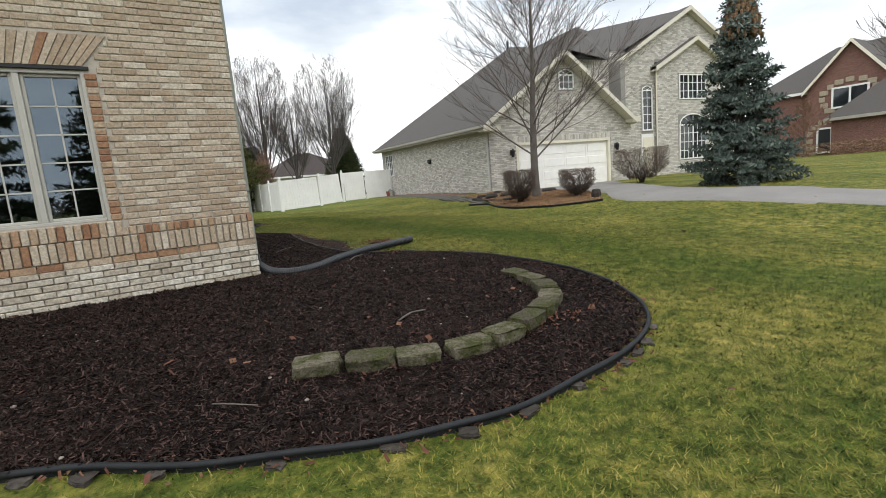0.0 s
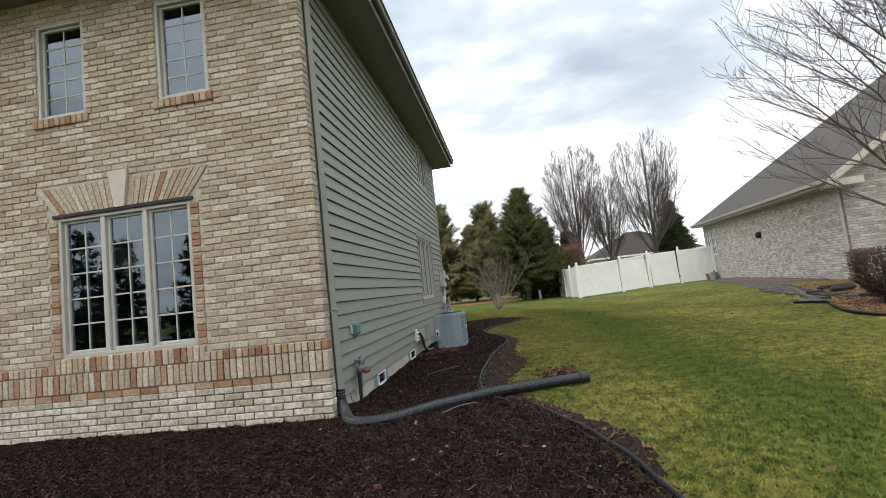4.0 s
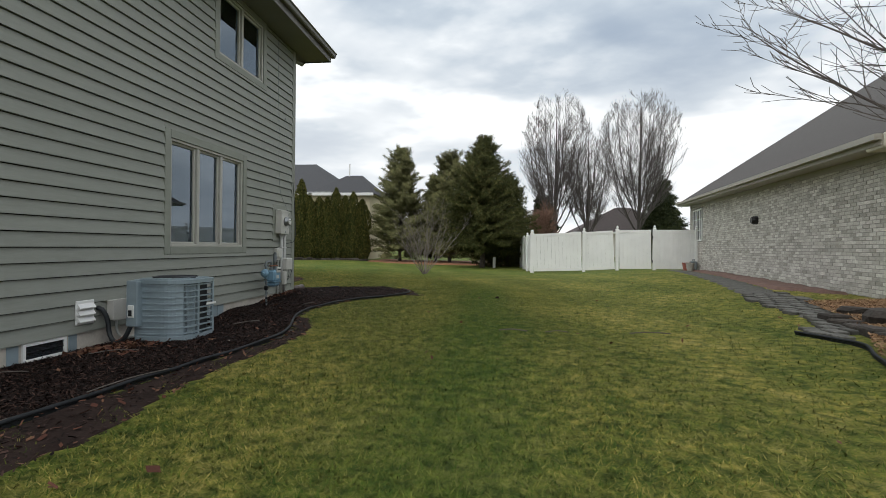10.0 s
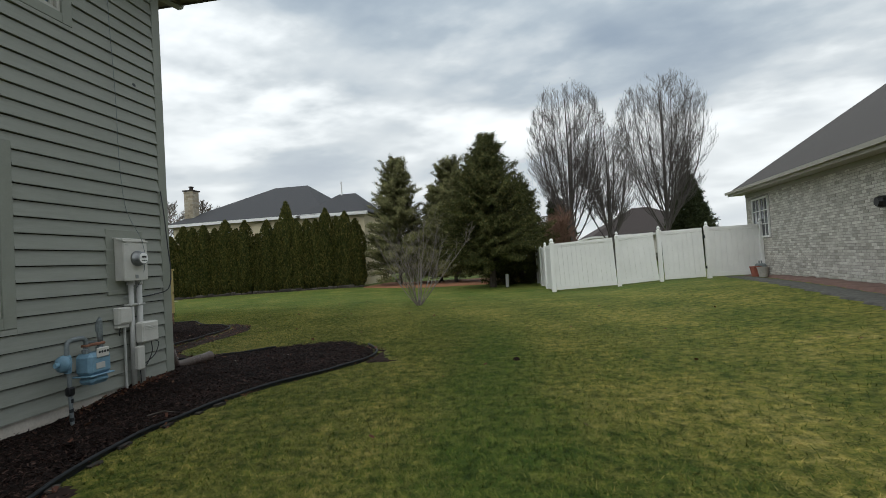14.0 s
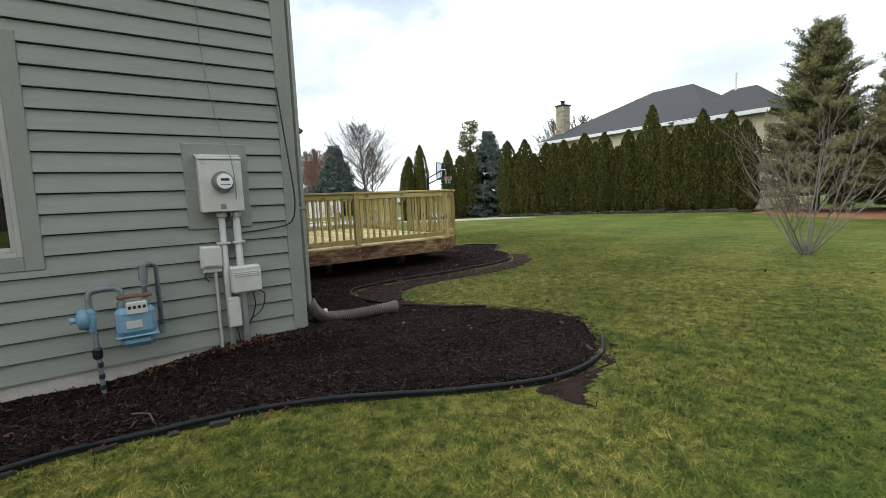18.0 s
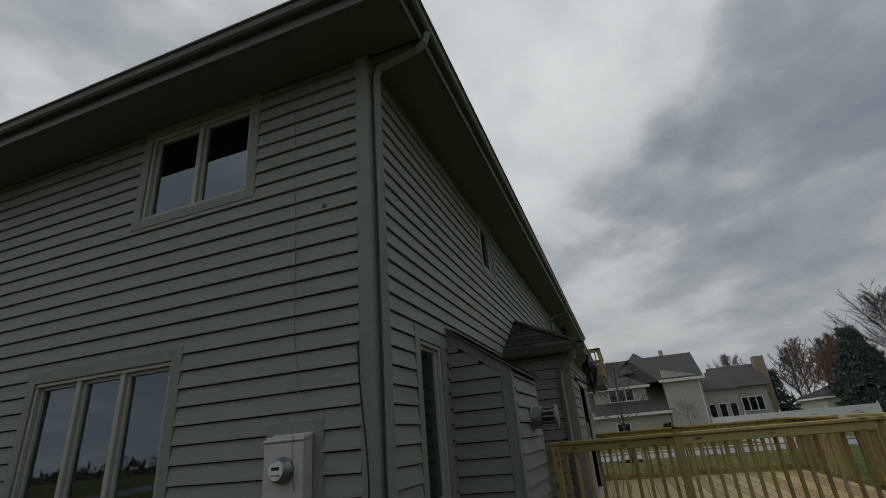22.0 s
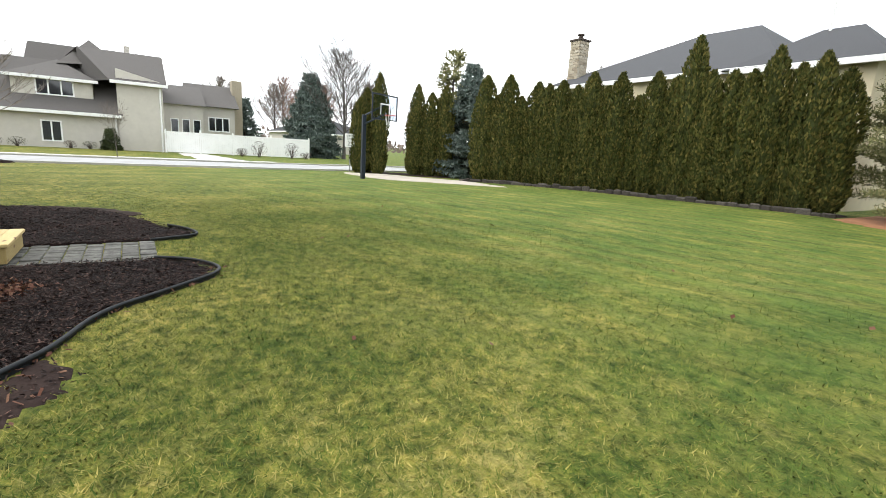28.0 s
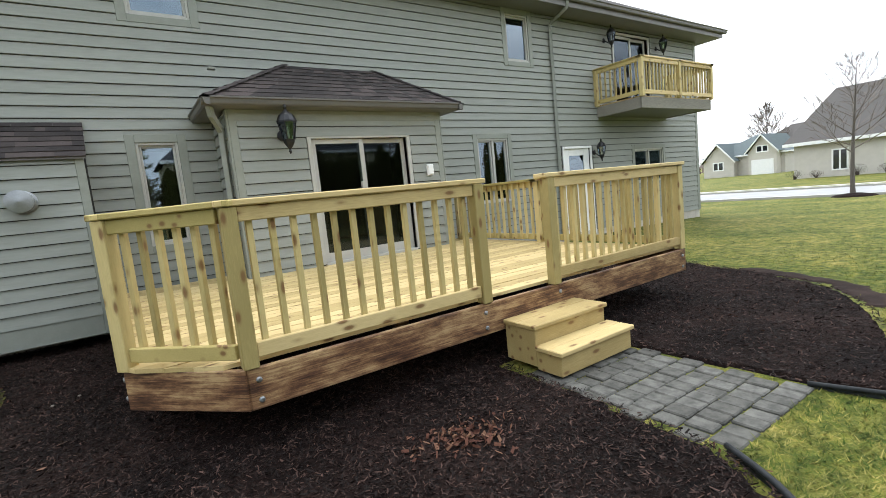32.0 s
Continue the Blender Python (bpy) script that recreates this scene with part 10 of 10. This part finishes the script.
    # scraps
    single("vent_hole", Shape().lathe(((0.028, 0.0), (0.03, 0.006), (0.02, 0.01)), (0.022, 9.12, 3.41), 10, "x"), "black_plastic", "small round vent cap high on the clapboards", "vent")
    single("block_scrap", Shape().bevel_box(-0.13, -0.05, 0, 0.13, 0.05, 0.07, 0.012), "foundation", "broken pale block at the foot of the chase", "block", (-1.62, 9.66, ground_z(-1.6, 9.6) + 0.02), 8)


build_ac()
build_utilities()

# ---- soil margins, chips, leaves, turf ----
def ground_np(x, y):
    def s(t):
        t = np.clip(t, 0, 1)
        return t * t * (3 - 2 * t)
    z = -0.17 - 0.16 * s((-1 - y) / 4)
    z = z + 0.30 * s((x - 6) / 4.5) * (1 - 0.75 * s((y - 14) / 9))
    z = z - 0.28 * s((-13 - x) / 13)
    return z - 0.12 * s((y - 18) / 8) * s((x + 8) / 6)


SOILS = [
    [(1.75, 0.30), (2.06, -0.12), (2.40, -1.0), (2.60, -1.75), (2.78, -1.7), (2.72, -0.9), (2.45, -0.35), (2.22, 0.1), (1.98, 0.5), (1.85, 1.0), (1.93, 1.6), (2.08, 2.1), (2.13, 2.6), (2.02, 3.3), (1.98, 4.0), (2.03, 4.8), (2.05, 5.4), (1.9, 6.1), (1.52, 6.9), (1.30, 6.8), (1.62, 5.9), (1.74, 5.3), (1.70, 4.7), (1.58, 3.9), (1.48, 2.9), (1.41, 1.66), (1.49, 0.65)],
    [(2.15, 1.15), (2.5, 1.1), (2.7, 1.35), (2.62, 1.75), (2.35, 1.8), (2.2, 1.5)],
    [(0.3, 11.62), (-0.2, 11.24), (-0.76, 10.91), (-1.45, 10.80), (-1.96, 11.0), (-2.12, 11.45), (-2.17, 12.5), (-2.22, 13.5), (-2.42, 14.5), (-2.72, 14.95), (-3.3, 15.35), (-2.95, 15.58), (-2.45, 15.3), (-2.05, 14.85), (-1.72, 14.2), (-1.62, 13.3), (-1.6, 12.5), (-1.5, 11.8), (-1.1, 11.35), (-0.55, 11.3), (0.0, 11.72)],
    [(2.24, 10.68), (2.16, 11.15), (1.9, 11.55), (2.05, 11.6), (2.35, 11.1), (2.5, 10.7), (2.75, 10.35), (2.5, 10.3), (2.2, 10.3)],
    [(-9.9, 14.1), (-9.45, 15.15), (-8.7, 15.75), (-9.0, 16.0), (-9.8, 15.3), (-10.2, 14.2)],
]


def fringe(x, y, amp=0.05):
    return amp * (math.sin(17 * x + 5 * math.sin(9 * y)) + math.sin(23 * y + 4 * math.sin(13 * x))) * 0.5


for k, poly in enumerate(SOILS):
    rag = [(p.x + fringe(p.x, p.y), p.y + fringe(p.y + 3, p.x)) for p in smooth_line(poly, 0.08, True)]
    sheet("soil_patch", rag, "soil", lambda x, y: ground_z(x, y) + 0.010 + 0.006 * noise.noise(Vector((x * 7, y * 7, 0))), "bare damp soil beside the lawn edging", "soil", 0.04, skirt=0.02)


def mesh_from_arrays(name, verts, per, mat):
    """Loose faces of `per` corners each, from an array of corners."""
    n = len(verts)
    me = bpy.data.meshes.new(name)
    me.vertices.add(n)
    me.vertices.foreach_set("co", verts.astype(np.float32).ravel())
    me.loops.add(n)
    me.loops.foreach_set("vertex_index", np.arange(n, dtype=np.int32))
    me.polygons.add(n // per)
    me.polygons.foreach_set("loop_start", np.arange(0, n, per, dtype=np.int32))
    me.polygons.foreach_set("loop_total", np.full(n // per, per, dtype=np.int32))
    me.materials.append(MATS[mat])
    me.update(calc_edges=True)
    me.validate()
    return me


def pick(rng, n, box, polys, outside=()):
    x, y = rng.uniform(box[0], box[1], n), rng.uniform(box[2], box[3], n)
    ok = np.zeros(n, bool) if polys else np.ones(n, bool)
    for p in polys:
        ok |= inside(p, x, y)
    for p in outside:
        ok &= ~inside(p, x, y)
    return x[ok], y[ok]


def flakes(rng, x, y, z, lo, hi, wlo, whi, tilt, curl=0.0):
    """Flat four-cornered slivers lying about."""
    n = len(x)
    a = rng.uniform(0, 2 * np.pi, n)
    L, W = rng.uniform(lo, hi, n) / 2, rng.uniform(wlo, whi, n) / 2
    t, r = rng.normal(0, tilt, n), rng.normal(0, tilt * 1.5, n)
    d = np.stack((np.cos(a) * np.cos(t), np.sin(a) * np.cos(t), np.sin(t)), 1) * L[:, None]
    w = np.stack((-np.sin(a) * np.cos(r), np.cos(a) * np.cos(r), np.sin(r)), 1) * W[:, None]
    c = np.stack((x, y, z + np.abs(d[:, 2]) * 0.6 + np.abs(w[:, 2]) * 0.6), 1)
    k = rng.uniform(0.5, 1.0, n)[:, None]
    return np.stack((c - d - w * k, c + d - w, c + d * 0.9 + w * k, c - d + w), 1).reshape(-1, 3)


def build_litter():
    rng = np.random.default_rng(8)
    mz = np.vectorize(mulch_z)
    bed = bpy.data.objects["mulch_bed"]

    def chips(n, box, lo, hi, wide=0.017, name="bark_chips"):
        x, y = pick(rng, n, box, [MULCH])
        ob = part(name, mesh_from_arrays(name, flakes(rng, x, y, mz(x, y), lo, hi, 0.004, wide, 0.36), 4, "chips"), "chips", bed)
        ob["kind"] = "stuff"
    chips(170000, (-3.2, 2.8, -4.6, 0.6), 0.010, 0.048, 0.011)
    chips(90000, (0.0, 2.2, 0.6, 9.5), 0.012, 0.05, 0.011)
    chips(190000, (-6.0, 2.4, 9.5, 16.6), 0.010, 0.045, 0.010)
    chips(30000, (-10.4, -6.4, 9.5, 16.6), 0.015, 0.05, 0.012)
    # bark crumbs strewn over the bare margins
    x, y = pick(rng, 60000, (-3.5, 3.0, -2.0, 16.0), SOILS)
    ob = part("bark_crumbs", mesh_from_arrays("bark_crumbs", flakes(rng, x, y, ground_np(x, y) + 0.014, 0.01, 0.04, 0.005, 0.014, 0.28), 4, "chips"), "chips", bed)
    ob["kind"] = "stuff"
    # wood chips of the neighbour's bed
    cb = bpy.data.objects["wood_chip_bed"]
    x, y = pick(rng, 85000, (7.4, 11.0, 1.2, 8.8), [[(8.75, 7.0), (8.35, 5.9), (7.97, 5.3), (7.72, 4.85), (7.44, 4.0), (7.42, 3.3), (7.64, 2.5), (8.0, 1.9), (8.45, 1.45), (9.6, 2.6), (10.9, 6.1), (10.6, 8.2), (9.1, 8.3)]])
    ob = part("wood_chips", mesh_from_arrays("wood_chips", flakes(rng, x, y, ground_np(x, y) + 0.056, 0.015, 0.052, 0.006, 0.018, 0.35), 4, "cedar_chips"), "cedar_chips", cb)
    ob["kind"] = "stuff"
    # fallen leaves
    sh = []
    for n, box, polys in ((60, (-2.5, 2.9, -4.7, 0.5), [MULCH]), (70, (0.1, 2.2, 0.5, 9.5), [MULCH]), (60, (-3, 3, 9.6, 15.5), [MULCH])):
        x, y = pick(rng, n, box, polys)
        sh.append(flakes(rng, x, y, mz(x, y) + 0.004, 0.03, 0.075, 0.02, 0.045, 0.3))
    x, y = pick(rng, 900, (1.2, 2.9, -1.8, 7.0), SOILS)
    sh.append(flakes(rng, x, y, ground_np(x, y) + 0.016, 0.02, 0.06, 0.01, 0.03, 0.3))
    x, y = pick(rng, 2200, (-3.4, 0.4, 10.7, 15.7), SOILS)
    sh.append(flakes(rng, x, y, ground_np(x, y) + 0.016, 0.015, 0.05, 0.008, 0.028, 0.3))
    x, y = rng.normal(2.4, 0.16, 260), rng.normal(1.45, 0.18, 260)
    sh.append(flakes(rng, x, y, ground_np(x, y) + 0.018, 0.02, 0.06, 0.008, 0.03, 0.35))
    x, y = rng.normal(0.45, 0.22, 420), rng.normal(4.45, 0.18, 420)
    sh.append(flakes(rng, x, y, mz(x, y) + 0.006, 0.02, 0.07, 0.01, 0.035, 0.35))
    for e, n in ((FRONT_EDGE, 700), (SIDE_EDGE, 320), (MID_EDGE, 320)):
        pts = smooth_line(e, 0.02)
        i = rng.integers(0, len(pts), n)
        x = np.array([pts[j].x for j in i]) + rng.normal(0.02, 0.06, n)
        y = np.array([pts[j].y for j in i]) + rng.normal(0, 0.06, n)
        sh.append(flakes(rng, x, y, ground_np(x, y) + 0.022, 0.012, 0.042, 0.006, 0.02, 0.5))
    for cx, cy, sx, sy, n in ((0.13, 8.95, 0.06, 0.16, 160), (0.10, 8.45, 0.05, 0.2, 70), (0.2, -3.62, 0.10, 0.05, 60), (1.35, -3.76, 0.3, 0.05, 120), (-4.68, 14.98, 0.14, 0.10, 230)):
        x, y = rng.normal(cx, sx, n), rng.normal(cy, sy, n)
        sh.append(flakes(rng, x, y, mz(x, y) + 0.008, 0.015, 0.05, 0.008, 0.026, 0.5))
    x, y = pick(rng, 260, (-12, 9, -6, 22), [], [MULCH])
    sh.append(flakes(rng, x, y, ground_np(x, y) + 0.04, 0.03, 0.06, 0.02, 0.04, 0.4))
    ob = new("fallen_leaves", mesh_from_arrays("fallen_leaves", np.concatenate(sh), 4, "dry_leaf"))
    tagged(ob, "small dry red-brown leaves scattered along the beds", "leaves", kind="stuff")
    # pebbles
    rnd = random.Random(6)
    pb = Shape()
    for i in range(75):
        bx = rnd.choice(((-2.5, 2.6, -4.4, 0.3), (-2.5, 2.6, -4.4, 0.3), (0.2, 2.2, 0.5, 11), (-3, 1, 10, 15)))
        x, y = rnd.uniform(bx[0], bx[1]), rnd.uniform(bx[2], bx[3])
        if not inside(MULCH, np.array([x]), np.array([y]))[0]:
            continue
        r = rnd.uniform(0.006, 0.017)
        pb.lathe(((r * 0.3, -r * 0.4), (r, 0), (r * 0.8, r * 0.45), (r * 0.2, r * 0.7)), (x, y, mulch_z(x, y) + 0.006), 6)
    single("pebbles", pb, "pebble", "few pale pebbles lying in the mulch", "pebbles", kind="stuff", smooth=True)
    # dead twigs
    tw = []
    for (ax, ay), (bx, by) in (((4.31, 6.11), (4.66, 6.10)), ((4.87, 6.07), (5.16, 6.11)), ((5.9, 6.18), (6.4, 6.24)), ((0.55, 4.1), (0.85, 4.35)), ((0.9, 5.9), (1.1, 6.2)), ((1.2, -0.2), (1.5, 0.1)), ((0.7, 1.9), (1.1, 2.4)), ((1.5, 3.1), (1.62, 3.75)), ((1.46, 2.0), (1.5, 2.7)), ((0.4, 3.3), (0.6, 3.5)), ((0.9, 8.1), (1.1, 8.2)), ((0.5, -3.0), (0.8, -2.9)), ((-0.9, -3.5), (-0.7, -3.7))):
        z = ground_z(ax, ay) + 0.05
        m = ((ax + bx) / 2 + rnd.uniform(-0.03, 0.03), (ay + by) / 2 + rnd.uniform(-0.04, 0.04))
        single("dead_twig", Shape().tube(smooth_line([(ax, ay, z), (*m, z + 0.015), (bx, by, z)], 0.06), rnd.uniform(0.004, 0.008), 5), "bark_grey", "dry grey twig lying on the ground", "twig", group="dead twigs")
    single("dirt_clod", Shape().lathe(((0.01, -0.01), (0.045, 0.0), (0.035, 0.03), (0.01, 0.04)), (4.26, 10.23, ground_z(4.26, 10.2)), 8), "soil", "dark clod of soil on the grass", "soil")


def build_turf():
    rng = np.random.default_rng(4)
    lawn = bpy.data.objects["ground"]

    # thickest along the strip of lawn that is walked, thinning outward
    strip = [(-1.5, -6.6), (2.6, -5.2), (3.6, -3.2), (3.4, 0.0), (3.6, 4.0), (3.4, 9.0), (3.2, 11.5), (0.6, 13.2), (-1.0, 15.0), (-3.6, 17.0), (-7.5, 18.0), (-9.5, 17.4)]
    pave = [(PAVE[0], 14), (PAVE[1], 14), (PAVE[1], PAVE[3]), (PAVE[0], PAVE[3])]
    house = [(WEST, 0), (0, 0), (0, BACK), (WEST, BACK)]
    cedar = [(8.25, 6.9), (7.74, 6.15), (7.95, 5.3), (7.7, 4.85), (7.42, 4.0), (7.4, 3.3), (7.62, 2.5), (8.0, 1.9), (8.45, 1.45), (16, 1.4), (16, 9)]

    def blades(n, sigma, lo, hi, w):
        p = np.array(strip)
        seg = np.linalg.norm(np.diff(p, axis=0), axis=1)
        at = rng.uniform(0, seg.sum(), n)
        c = np.concatenate(([0], np.cumsum(seg)))
        i = np.clip(np.searchsorted(c, at) - 1, 0, len(seg) - 1)
        f = ((at - c[i]) / seg[i])[:, None]
        q = p[i] * (1 - f) + p[i + 1] * f + rng.normal(0, sigma, (n, 2))
        x, y = q[:, 0], q[:, 1]
        ok = np.ones(n, bool)
        for h in (MULCH, pave, house, cedar):
            ok &= ~inside(h, x, y)
        tuft = np.sin(x * 9 + 3 * np.sin(y * 5)) + np.sin(y * 11 + 2 * np.sin(x * 7)) > 0.85
        for h in SOILS:
            ok &= ~inside(h, x, y) | (tuft & (rng.random(n) < 0.5))
        x, y = x[ok], y[ok]
        m = len(x)
        a = rng.uniform(0, 2 * np.pi, m)
        lean = rng.uniform(0.8, 1.45, m)
        L = rng.uniform(lo, hi, m)
        d = np.stack((np.cos(a) * np.sin(lean), np.sin(a) * np.sin(lean), np.cos(lean)), 1) * L[:, None]
        b = a + np.pi / 2
        s = np.stack((np.cos(b), np.sin(b), np.zeros(m)), 1) * (w * rng.uniform(0.7, 1.4, m))[:, None]
        c = np.stack((x, y, ground_np(x, y) - 0.002), 1)
        v = np.stack((c - s, c + s, c + d), 1).reshape(-1, 3)
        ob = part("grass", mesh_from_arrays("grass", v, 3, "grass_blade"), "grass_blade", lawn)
        ob["kind"] = "stuff"

    blades(850000, 1.5, 0.020, 0.048, 0.0026)
    blades(520000, 3.4, 0.028, 0.062, 0.0038)


build_litter()
build_turf()
